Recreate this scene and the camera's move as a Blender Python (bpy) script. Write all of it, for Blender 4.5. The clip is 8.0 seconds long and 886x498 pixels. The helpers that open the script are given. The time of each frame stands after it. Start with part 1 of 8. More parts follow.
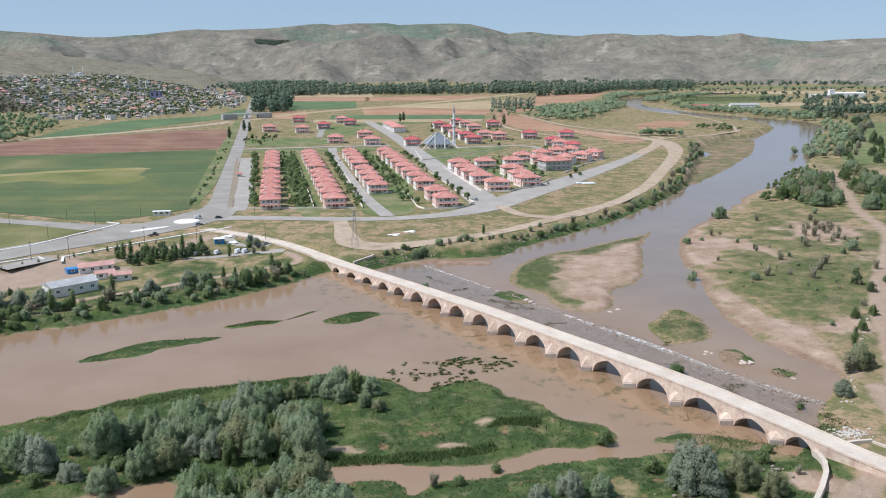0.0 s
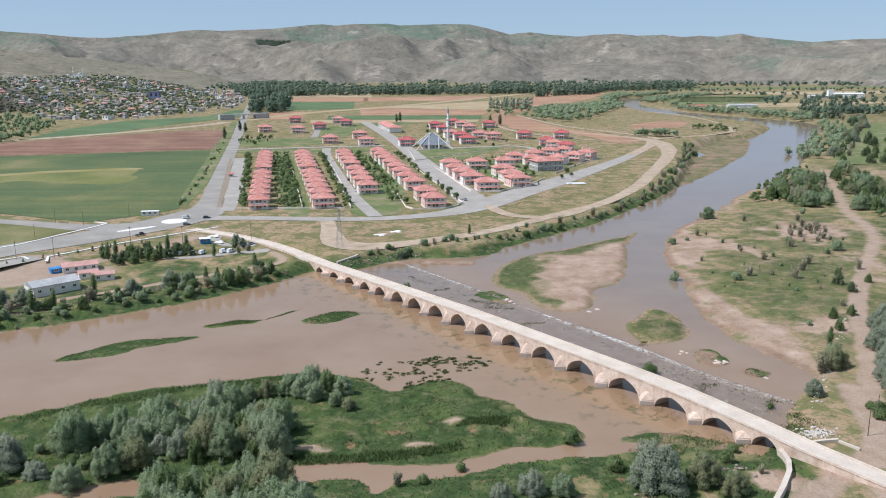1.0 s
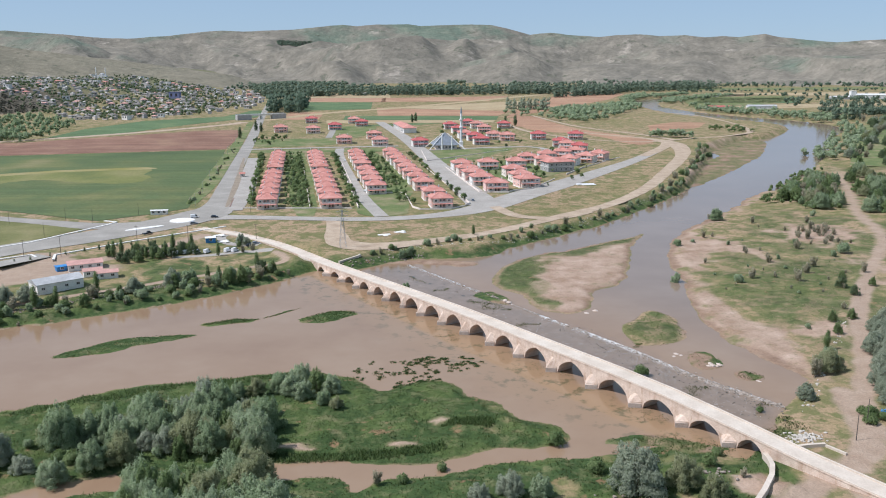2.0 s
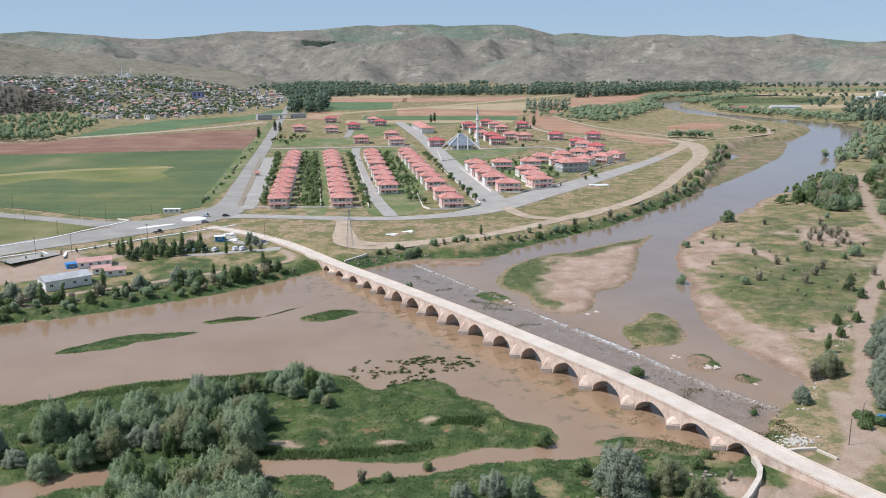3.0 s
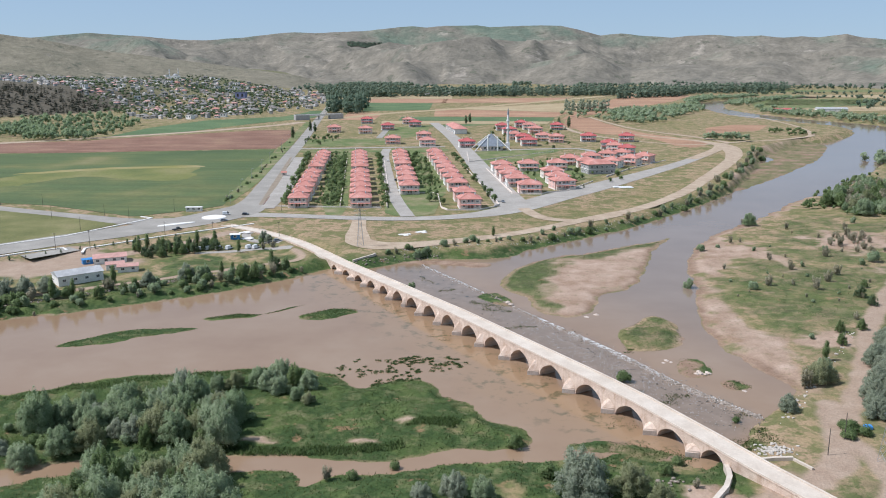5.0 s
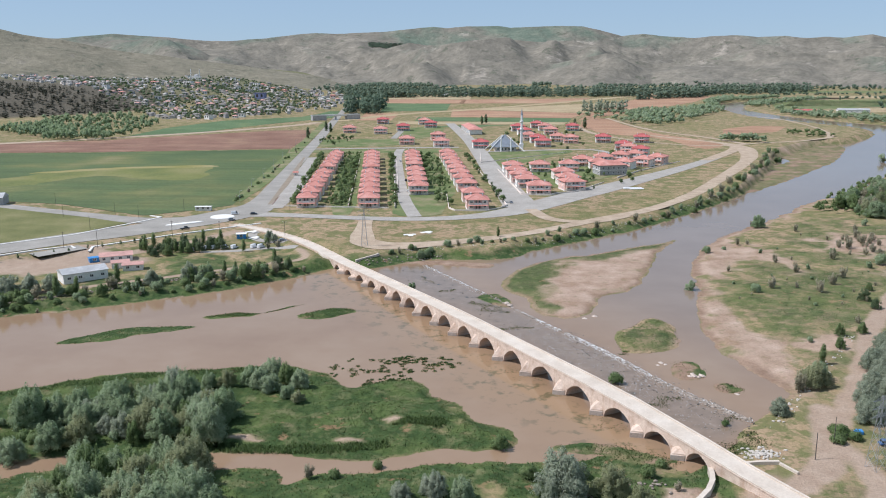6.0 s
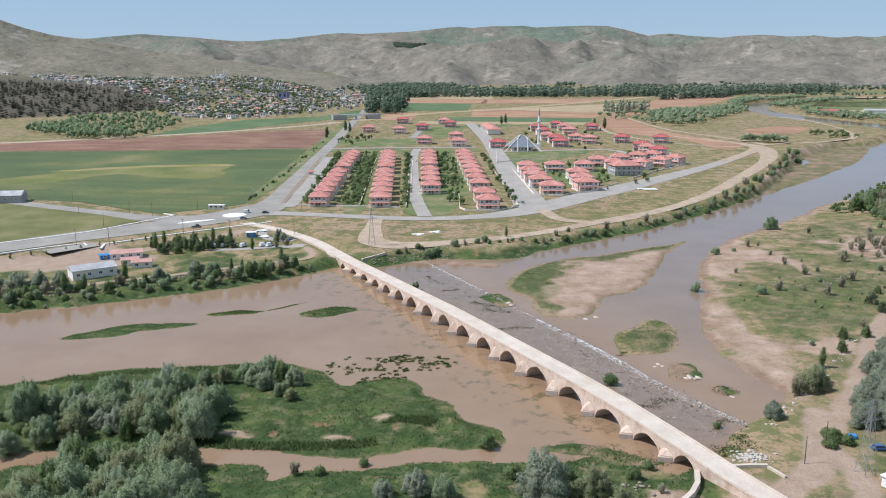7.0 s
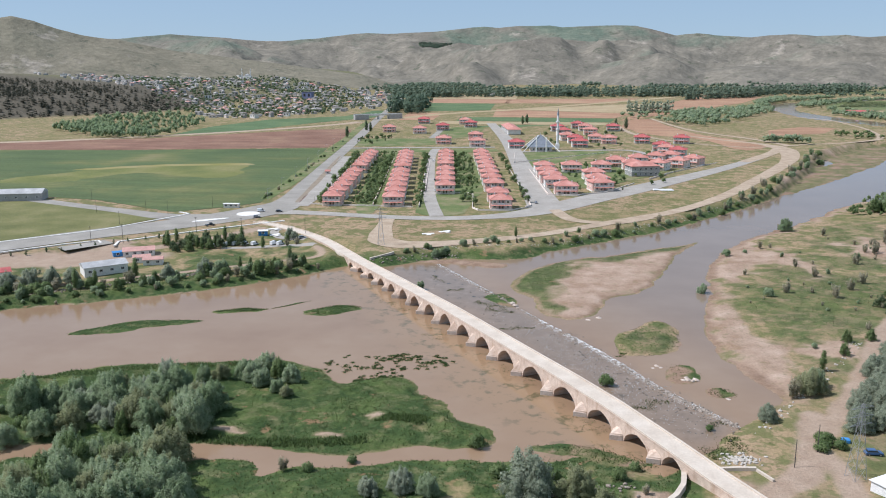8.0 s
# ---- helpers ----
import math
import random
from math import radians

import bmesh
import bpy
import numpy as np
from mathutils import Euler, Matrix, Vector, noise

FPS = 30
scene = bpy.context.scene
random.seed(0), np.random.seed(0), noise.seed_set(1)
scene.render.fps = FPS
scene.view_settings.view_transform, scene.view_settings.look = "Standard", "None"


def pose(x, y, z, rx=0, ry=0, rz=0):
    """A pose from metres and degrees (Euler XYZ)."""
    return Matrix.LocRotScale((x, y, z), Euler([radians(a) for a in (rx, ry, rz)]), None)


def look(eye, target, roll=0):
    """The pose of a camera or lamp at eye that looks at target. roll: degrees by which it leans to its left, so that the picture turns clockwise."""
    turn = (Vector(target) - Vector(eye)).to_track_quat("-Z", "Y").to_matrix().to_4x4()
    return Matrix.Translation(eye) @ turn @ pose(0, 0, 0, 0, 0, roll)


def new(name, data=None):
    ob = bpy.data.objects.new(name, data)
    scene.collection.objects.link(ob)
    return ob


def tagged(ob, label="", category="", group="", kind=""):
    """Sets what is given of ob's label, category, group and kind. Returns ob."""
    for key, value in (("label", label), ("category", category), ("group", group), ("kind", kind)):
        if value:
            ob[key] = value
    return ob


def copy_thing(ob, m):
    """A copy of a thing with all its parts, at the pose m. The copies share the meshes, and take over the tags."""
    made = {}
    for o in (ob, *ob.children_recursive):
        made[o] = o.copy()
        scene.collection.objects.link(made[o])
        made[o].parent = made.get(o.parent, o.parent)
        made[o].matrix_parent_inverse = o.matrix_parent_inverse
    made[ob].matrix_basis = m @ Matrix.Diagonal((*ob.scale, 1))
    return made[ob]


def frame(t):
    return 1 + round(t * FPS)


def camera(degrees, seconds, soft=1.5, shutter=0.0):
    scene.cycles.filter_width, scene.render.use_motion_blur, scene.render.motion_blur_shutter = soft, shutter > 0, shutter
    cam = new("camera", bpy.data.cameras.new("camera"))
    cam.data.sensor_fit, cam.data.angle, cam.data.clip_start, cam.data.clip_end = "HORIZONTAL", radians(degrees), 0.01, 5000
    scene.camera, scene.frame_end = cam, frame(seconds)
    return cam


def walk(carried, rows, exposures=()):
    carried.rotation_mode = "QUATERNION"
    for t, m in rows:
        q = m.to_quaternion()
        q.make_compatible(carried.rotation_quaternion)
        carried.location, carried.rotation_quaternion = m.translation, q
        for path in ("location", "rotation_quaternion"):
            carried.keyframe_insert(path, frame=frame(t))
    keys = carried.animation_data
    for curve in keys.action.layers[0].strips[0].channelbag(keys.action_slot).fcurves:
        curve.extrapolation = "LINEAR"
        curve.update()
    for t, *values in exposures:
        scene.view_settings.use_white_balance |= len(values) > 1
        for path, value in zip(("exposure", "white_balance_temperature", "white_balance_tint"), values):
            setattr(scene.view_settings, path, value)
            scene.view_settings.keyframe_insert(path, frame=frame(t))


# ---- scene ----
cam = camera(55.8, 8.0, 1.05)
PATH = [
    (0, (0.685, -0.054, 97.37), (0.681, 1.897, 96.93), -0.2),
    (0.5, (5.292, -0.407, 97.328), (5.288, 1.545, 96.889), -0.2),
    (1, (9.824, -0.739, 97.249), (9.814, 1.213, 96.81), -0.2),
    (1.5, (14.634, -1.023, 97.291), (14.601, 0.928, 96.853), -0.2),
    (3, (28.294, -1.055, 97.211), (28.176, 0.893, 96.774), -0.2),
    (3.5, (32.98, -0.904, 97.164), (32.833, 1.042, 96.727), -0.2),
    (4, (37.65, -0.717, 97.183), (37.474, 1.227, 96.747), -0.2),
    (4.5, (42.413, -0.308, 97.151), (42.209, 1.633, 96.716), -0.2),
    (6, (56.136, 1.005, 97.064), (55.857, 2.938, 96.631), -0.2),
    (6.5, (60.892, 1.593, 96.986), (60.581, 3.521, 96.554), -0.2),
    (7, (65.452, 1.954, 96.994), (65.114, 3.877, 96.561), -0.2),
    (7.5, (70.086, 2.215, 97.01), (69.719, 4.133, 96.578), -0.2),
    (8, (74.715, 2.644, 97.076), (74.315, 4.555, 96.643), -0.2),
]
walk(cam, [(t, look(eye, target, roll)) for t, eye, target, roll in PATH], [(0.0, 0.18, 6020, 14.0), (8.0, 0.18, 6020, 14.0)])

# ---- light ----
SUN_AZ, SUN_EL = 193.0, 53.0          # degrees: the way to the sun, counted from +x to the left
world = bpy.data.worlds.new("world")
scene.world = world
world.use_nodes = True
_wn = world.node_tree.nodes
_sky = _wn.new("ShaderNodeTexSky")
_sky.sky_type, _sky.sun_disc = "NISHITA", False
_sky.sun_elevation, _sky.sun_rotation = radians(SUN_EL), radians(90.0 - SUN_AZ)
_sky.altitude, _sky.air_density, _sky.dust_density, _sky.ozone_density = 1250.0, 0.75, 0.7, 3.0
_wn["Background"].inputs["Strength"].default_value = 0.105
# summer haze evens out the clear sky's gradient
_haze = _wn.new("ShaderNodeMix")
_haze.data_type = "RGBA"
_haze.inputs[0].default_value, _haze.inputs[7].default_value = 0.75, (3.15, 4.25, 5.1, 1)
world.node_tree.links.new(_sky.outputs["Color"], _haze.inputs[6])
world.node_tree.links.new(_haze.outputs[2], _wn["Background"].inputs["Color"])
_sun = bpy.data.lights.new("sun", "SUN")
_sun.energy, _sun.angle, _sun.color = 4.4, radians(0.5), (1.0, 0.96, 0.91)
_dir = Vector((math.cos(radians(SUN_AZ)) * math.cos(radians(SUN_EL)), math.sin(radians(SUN_AZ)) * math.cos(radians(SUN_EL)), math.sin(radians(SUN_EL))))
sun_lamp = new("sun", _sun)
sun_lamp.matrix_world = look(_dir * 300, (0, 0, 0))


# ---- small helpers ----
rng = np.random.default_rng(11)
_table = np.random.default_rng(5).random((256, 256))


def vnoise(x, y, size, seed=0):
    """Smooth value noise, 0 to 1, with features of about that size in metres."""
    u, v = np.asarray(x, float) / size + seed * 17.37, np.asarray(y, float) / size + seed * 9.11
    i, j = np.floor(u).astype(int), np.floor(v).astype(int)
    a, b = u - i, v - j
    a, b = a * a * (3 - 2 * a), b * b * (3 - 2 * b)
    g = lambda p, q: _table[p & 255, q & 255]
    return (g(i, j) * (1 - a) + g(i + 1, j) * a) * (1 - b) + (g(i, j + 1) * (1 - a) + g(i + 1, j + 1) * a) * b


def fbm(x, y, size, seed=0, octaves=4):
    total, weight, out = 0.0, 1.0, 0.0
    for k in range(octaves):
        out = out + weight * vnoise(x, y, size / 2 ** k, seed + k)
        total += weight
        weight *= 0.5
    return out / total


def ss(a, b, x):
    t = np.clip((np.asarray(x, float) - a) / (b - a), 0, 1)
    return t * t * (3 - 2 * t)


def smooth(points, steps=4, closed=True):
    """A Catmull-Rom line through control points."""
    p = np.array(points, float)
    n = len(p)
    out = []
    for i in range(n if closed else n - 1):
        if closed:
            a, b, c, d = p[i - 1], p[i], p[(i + 1) % n], p[(i + 2) % n]
        else:
            a, b, c, d = p[max(i - 1, 0)], p[i], p[i + 1], p[min(i + 2, n - 1)]
        for k in range(steps):
            t = k / steps
            out.append(0.5 * (2 * b + (c - a) * t + (2 * a - 5 * b + 4 * c - d) * t * t + (3 * b - a - 3 * c + d) * t ** 3))
    if not closed:
        out.append(p[-1])
    return np.array(out)


def sdf(poly, x, y, reach=80.0):
    """Signed distance to a closed outline, below 0 inside; cut off at reach."""
    x, y = np.atleast_1d(np.asarray(x, float)), np.atleast_1d(np.asarray(y, float))
    out = np.full(x.shape, reach)
    lo, hi = poly.min(0) - reach, poly.max(0) + reach
    near = (x > lo[0]) & (x < hi[0]) & (y > lo[1]) & (y < hi[1])
    if not near.any():
        return out
    px, py = x[near], y[near]
    best, inside = np.full(px.shape, 1e12), np.zeros(px.shape, bool)
    for (ax, ay), (bx, by) in zip(poly, np.roll(poly, -1, 0)):
        ex, ey = bx - ax, by - ay
        wx, wy = px - ax, py - ay
        t = np.clip((wx * ex + wy * ey) / (ex * ex + ey * ey + 1e-9), 0, 1)
        best = np.minimum(best, (wx - t * ex) ** 2 + (wy - t * ey) ** 2)
        if ay != by:
            inside ^= ((ay > py) != (by > py)) & (px < ex * (py - ay) / ey + ax)
    d = np.sqrt(best)
    out[near] = np.minimum(np.where(inside, -d, d), reach)
    return out


def mesh_of(name, verts, faces, mats=(), smooth_shade=False):
    me = bpy.data.meshes.new(name)
    me.from_pydata([tuple(v) for v in verts], [], [tuple(f) for f in faces])
    for m in mats:
        me.materials.append(m)
    if smooth_shade:
        me.polygons.foreach_set("use_smooth", [True] * len(me.polygons))
    me.update()
    return me


def part(name, bm, material, parent=None, label="", m=None):
    """Links a bmesh (or a mesh) as one mesh object under a thing or a part."""
    if isinstance(bm, bpy.types.Mesh):
        me = bm
    else:
        me = bpy.data.meshes.new(name)
        bm.normal_update()
        bm.to_mesh(me)
        bm.free()
    if material is not None and not me.materials:
        me.materials.append(material)
    ob = new(name, me)
    if parent is not None:
        ob.parent = parent
    if m is not None:
        ob.matrix_basis = m
    return tagged(ob, label=label)


def empty(name, m=None):
    ob = new(name)
    ob.empty_display_size = 0.5
    if m is not None:
        ob.matrix_basis = m
    return ob


def box(bm, x0, x1, y0, y1, z0, z1, bevel=0.0):
    made = bmesh.ops.create_cube(bm, size=1.0, matrix=Matrix.LocRotScale(((x0 + x1) / 2, (y0 + y1) / 2, (z0 + z1) / 2), None, (abs(x1 - x0), abs(y1 - y0), abs(z1 - z0))))
    if bevel:
        edges = list({e for v in made["verts"] for e in v.link_edges})
        bmesh.ops.bevel(bm, geom=edges, offset=bevel, segments=1, affect="EDGES")
    return bm


def boxes(*rows, bevel=0.0):
    bm = bmesh.new()
    for r in rows:
        box(bm, *r, bevel=bevel)
    return bm


def rod(bm, a, b, r0, r1=None, sides=8):
    a, b = Vector(a), Vector(b)
    q = (b - a).to_track_quat("Z", "Y")
    bmesh.ops.create_cone(bm, cap_ends=True, segments=sides, radius1=r0, radius2=r0 if r1 is None else r1, depth=(b - a).length,
                          matrix=Matrix.LocRotScale((a + b) / 2, q, None))
    return bm


# ---- materials ----
def material(name):
    m = bpy.data.materials.new(name)
    m.use_nodes = True
    return m, m.node_tree.nodes, m.node_tree.links, m.node_tree.nodes["Principled BSDF"]


def noise_node(nodes, links, coord, size, detail=4.0, rough=0.55):
    n = nodes.new("ShaderNodeTexNoise")
    n.inputs["Scale"].default_value, n.inputs["Detail"].default_value, n.inputs["Roughness"].default_value = 1.0 / size, detail, rough
    links.new(coord, n.inputs["Vector"])
    return n.outputs["Fac"]


def ramp(nodes, links, fac, stops):
    r = nodes.new("ShaderNodeValToRGB")
    while len(r.color_ramp.elements) < len(stops):
        r.color_ramp.elements.new(0.5)
    for e, (p, c) in zip(r.color_ramp.elements, stops):
        e.position, e.color = p, (*c, 1) if len(c) == 3 else c
    if fac is not None:
        links.new(fac, r.inputs["Fac"])
    return r.outputs["Color"]


def mixed(nodes, links, fac, a, b, mode="MIX"):
    m = nodes.new("ShaderNodeMix")
    m.data_type, m.blend_type = "RGBA", mode
    for sock, v in ((m.inputs[0], fac), (m.inputs[6], a), (m.inputs[7], b)):
        if isinstance(v, (int, float)):
            sock.default_value = v
        elif isinstance(v, tuple):
            sock.default_value = (*v, 1)
        else:
            links.new(v, sock)
    return m.outputs[2]


def math_node(nodes, links, op, a, b=0.0, clamp=False):
    m = nodes.new("ShaderNodeMath")
    m.operation, m.use_clamp = op, clamp
    for sock, v in ((m.inputs[0], a), (m.inputs[1], b)):
        if isinstance(v, (int, float)):
            sock.default_value = v
        else:
            links.new(v, sock)
    return m.outputs[0]


def surface(name, stops, size, fine, rough=0.85, bump=0.3, fine_mix=0.35, metal=0.0, distance=None, spec=0.3, rows=None):
    """A material that varies at two sizes in metres: broad patches by the ramp, fine grain by a multiply."""
    m, nodes, links, bsdf = material(name)
    pos = nodes.new("ShaderNodeNewGeometry").outputs["Position"]
    broad = ramp(nodes, links, noise_node(nodes, links, pos, size, 5.0), stops)
    if rows:
        # drilled or ploughed rows: direction in degrees and width in metres
        turn = nodes.new("ShaderNodeMapping")
        turn.inputs["Rotation"].default_value = (0, 0, radians(rows[0]))
        turn.inputs["Scale"].default_value = (0.03, 1.0, 1.0)
        links.new(pos, turn.inputs["Vector"])
        band = noise_node(nodes, links, turn.outputs[0], rows[1], 3.0, 0.7)
        broad = mixed(nodes, links, 1.0, broad, ramp(nodes, links, band, [(0.3, (1 - rows[2],) * 3), (0.7, (1 + rows[2],) * 3)]), "MULTIPLY")
    grain = noise_node(nodes, links, pos, fine, 4.0, 0.65)
    shade = ramp(nodes, links, grain, [(0.25, (0.62, 0.62, 0.62)), (0.75, (1.25, 1.25, 1.25))])
    links.new(mixed(nodes, links, fine_mix * 2, broad, mixed(nodes, links, 1.0, broad, shade, "MULTIPLY")), bsdf.inputs["Base Color"])
    bsdf.inputs["Roughness"].default_value, bsdf.inputs["Metallic"].default_value = rough, metal
    bsdf.inputs["Specular IOR Level"].default_value = spec
    if bump:
        b = nodes.new("ShaderNodeBump")
        b.inputs["Strength"].default_value, b.inputs["Distance"].default_value = bump, distance or fine
        links.new(grain, b.inputs["Height"])
        links.new(b.outputs["Normal"], bsdf.inputs["Normal"])
    return m


def shade3(c, k=0.25):
    """Ramp stops round one colour."""
    return [(0.3, tuple(v * (1 - k) for v in c)), (0.52, c), (0.72, tuple(min(1, v * (1 + k)) for v in c))]


M_asphalt = surface("asphalt", [(0.3, (0.25, 0.232, 0.205)), (0.55, (0.30, 0.28, 0.248)), (0.75, (0.36, 0.335, 0.30))], 14.0, 0.5, 0.9, 0.15)
M_paving = surface("paving", [(0.3, (0.30, 0.277, 0.245)), (0.55, (0.35, 0.323, 0.288)), (0.75, (0.40, 0.37, 0.335))], 9.0, 0.7, 0.9, 0.15)
M_kerb = surface("kerb_stone", shade3((0.72, 0.70, 0.66), 0.12), 3.0, 0.3, 0.85, 0.1)
M_dirt = surface("dirt_track", [(0.25, (0.30, 0.225, 0.155)), (0.5, (0.40, 0.31, 0.225)), (0.75, (0.47, 0.375, 0.28))], 7.0, 0.6, 0.95, 0.25)
M_median = surface("worn_verge", [(0.3, (0.21, 0.17, 0.125)), (0.55, (0.27, 0.22, 0.165)), (0.75, (0.32, 0.27, 0.21))], 5.0, 0.6, 0.95, 0.2)
M_green_field = surface("young_wheat", [(0.28, (0.066, 0.098, 0.038)), (0.5, (0.086, 0.118, 0.044)), (0.62, (0.13, 0.142, 0.052)), (0.74, (0.20, 0.18, 0.085))], 90.0, 2.0, 0.9, 0.2, rows=(-12, 9.0, 0.16))
M_olive_field = surface("olive_meadow", [(0.3, (0.115, 0.122, 0.042)), (0.5, (0.155, 0.155, 0.058)), (0.7, (0.215, 0.195, 0.09))], 26.0, 1.2, 0.95, 0.25)
M_plough = surface("ploughed_soil", [(0.3, (0.18, 0.095, 0.065)), (0.55, (0.23, 0.13, 0.09)), (0.75, (0.30, 0.19, 0.12))], 40.0, 2.0, 0.95, 0.3, rows=(-16, 7.0, 0.32))
M_red_soil = surface("bare_soil", [(0.3, (0.30, 0.17, 0.105)), (0.55, (0.36, 0.215, 0.135)), (0.75, (0.40, 0.27, 0.17))], 60.0, 3.0, 0.95, 0.25, rows=(8, 12.0, 0.22))
M_tan_field = surface("stubble", [(0.3, (0.34, 0.255, 0.15)), (0.55, (0.38, 0.30, 0.18)), (0.75, (0.42, 0.34, 0.22))], 50.0, 3.0, 0.95, 0.25)
M_dark_field = surface("low_crop", [(0.3, (0.075, 0.12, 0.05)), (0.55, (0.10, 0.155, 0.07)), (0.75, (0.15, 0.19, 0.08))], 50.0, 3.0, 0.95, 0.25)
M_yellow_crop = surface("ripening_crop", [(0.3, (0.115, 0.135, 0.042)), (0.5, (0.155, 0.165, 0.05)), (0.7, (0.21, 0.195, 0.08))], 40.0, 2.0, 0.9, 0.2)
M_ripe_edge = surface("ripe_crop", [(0.3, (0.20, 0.19, 0.055)), (0.5, (0.255, 0.22, 0.085)), (0.7, (0.29, 0.245, 0.12))], 25.0, 2.0, 0.9, 0.2)
M_lawn = surface("lawn", [(0.3, (0.095, 0.135, 0.045)), (0.48, (0.135, 0.165, 0.06)), (0.62, (0.21, 0.195, 0.10)), (0.76, (0.30, 0.24, 0.15))], 14.0, 0.8, 0.95, 0.3)


def masonry(name, stops, along):
    """Coursed limestone: faint joints along the bridge, stains running down, grain."""
    m, nodes, links, bsdf = material(name)
    pos = nodes.new("ShaderNodeNewGeometry").outputs["Position"]
    dot = nodes.new("ShaderNodeVectorMath")
    dot.operation = "DOT_PRODUCT"
    dot.inputs[1].default_value = (*along, 0)
    links.new(pos, dot.inputs[0])
    split = nodes.new("ShaderNodeSeparateXYZ")
    links.new(pos, split.inputs[0])
    flat = nodes.new("ShaderNodeCombineXYZ")
    links.new(dot.outputs["Value"], flat.inputs[0])
    links.new(split.outputs["Z"], flat.inputs[1])
    brick = nodes.new("ShaderNodeTexBrick")
    brick.inputs["Scale"].default_value, brick.inputs["Mortar Size"].default_value = 1.0, 0.02
    brick.inputs["Brick Width"].default_value, brick.inputs["Row Height"].default_value = 0.85, 0.42
    brick.inputs["Color1"].default_value, brick.inputs["Color2"].default_value, brick.inputs["Mortar"].default_value = (1.05, 1.04, 1.02, 1), (0.94, 0.91, 0.89, 1), (0.78, 0.74, 0.71, 1)
    links.new(flat.outputs[0], brick.inputs["Vector"])
    stretch = nodes.new("ShaderNodeMapping")
    stretch.inputs["Scale"].default_value = (1.0, 0.28, 1.0)
    links.new(flat.outputs[0], stretch.inputs["Vector"])
    stain = ramp(nodes, links, noise_node(nodes, links, stretch.outputs[0], 1.6, 5.0, 0.65), [(0.34, (0.80, 0.73, 0.68)), (0.5, (1, 1, 1))])
    col = ramp(nodes, links, noise_node(nodes, links, pos, 3.5, 5.0), stops)
    col = mixed(nodes, links, 1.0, mixed(nodes, links, 1.0, col, brick.outputs["Color"], "MULTIPLY"), stain, "MULTIPLY")
    links.new(col, bsdf.inputs["Base Color"])
    bsdf.inputs["Roughness"].default_value, bsdf.inputs["Specular IOR Level"].default_value = 0.88, 0.25
    b = nodes.new("ShaderNodeBump")
    b.inputs["Strength"].default_value, b.inputs["Distance"].default_value = 0.35, 0.08
    links.new(math_node(nodes, links, "ADD", noise_node(nodes, links, pos, 0.4, 4.0, 0.65), math_node(nodes, links, "MULTIPLY", brick.outputs["Fac"], -1.0)), b.inputs["Height"])
    links.new(b.outputs["Normal"], bsdf.inputs["Normal"])
    return m


M_stone = masonry("limestone", [(0.28, (0.50, 0.39, 0.315)), (0.5, (0.61, 0.495, 0.41)), (0.72, (0.70, 0.59, 0.50))], (-0.608, 0.794))
M_stone_wet = surface("waterline_stone", [(0.28, (0.42, 0.34, 0.285)), (0.5, (0.52, 0.435, 0.37)), (0.72, (0.60, 0.51, 0.44))], 2.0, 0.3, 0.8, 0.35)
M_deck = surface("deck_slabs", [(0.28, (0.50, 0.425, 0.35)), (0.5, (0.565, 0.49, 0.41)), (0.72, (0.61, 0.54, 0.462))], 5.0, 0.6, 0.85, 0.12, 0.16)
M_rock = surface("river_rock", [(0.28, (0.15, 0.125, 0.10)), (0.5, (0.27, 0.225, 0.185)), (0.72, (0.42, 0.36, 0.31))], 1.5, 0.3, 0.85, 0.4)
M_wet_rock = surface("wet_river_rock", [(0.28, (0.06, 0.052, 0.042)), (0.5, (0.11, 0.092, 0.076)), (0.72, (0.24, 0.205, 0.175))], 2.5, 0.3, 0.6, 0.4)
M_roof = surface("roof_tile_coral", [(0.28, (0.42, 0.175, 0.14)), (0.5, (0.51, 0.23, 0.19)), (0.72, (0.58, 0.31, 0.265))], 5.0, 0.4, 0.8, 0.35)
M_roof_red = surface("roof_tile_red", [(0.28, (0.36, 0.085, 0.085)), (0.5, (0.45, 0.115, 0.11)), (0.72, (0.50, 0.17, 0.155))], 5.0, 0.4, 0.8, 0.35)
M_roof_faded = surface("roof_faded_red", shade3((0.52, 0.30, 0.26), 0.18), 3.0, 0.4, 0.8, 0.3)
M_slate = surface("dark_roof_sheet", shade3((0.22, 0.245, 0.28), 0.2), 3.0, 0.4, 0.5, 0.2)
M_pale_rock = surface("pale_broken_stone", shade3((0.50, 0.455, 0.40), 0.25), 0.9, 0.2, 0.9, 0.4)
M_roof_grey = surface("roof_sheet_grey", shade3((0.42, 0.42, 0.42)), 6.0, 0.6, 0.6, 0.2)
M_village_wall = surface("weathered_render", shade3((0.46, 0.44, 0.405), 0.35), 60.0, 0.5, 0.9, 0.1)
M_village_roof = surface("weathered_roof", shade3((0.24, 0.222, 0.205), 0.4), 50.0, 0.6, 0.8, 0.2)
M_render_pink = surface("render_pink", shade3((0.76, 0.52, 0.46), 0.10), 3.0, 0.3, 0.9, 0.1)
M_render_cream = surface("render_cream", shade3((0.76, 0.67, 0.60), 0.12), 3.0, 0.3, 0.9, 0.1)
M_render_white = surface("render_white", shade3((0.76, 0.74, 0.70), 0.10), 3.0, 0.3, 0.9, 0.1)
M_rust_wall = surface("rusty_kerb", shade3((0.26, 0.17, 0.14), 0.3), 2.0, 0.3, 0.9, 0.2)
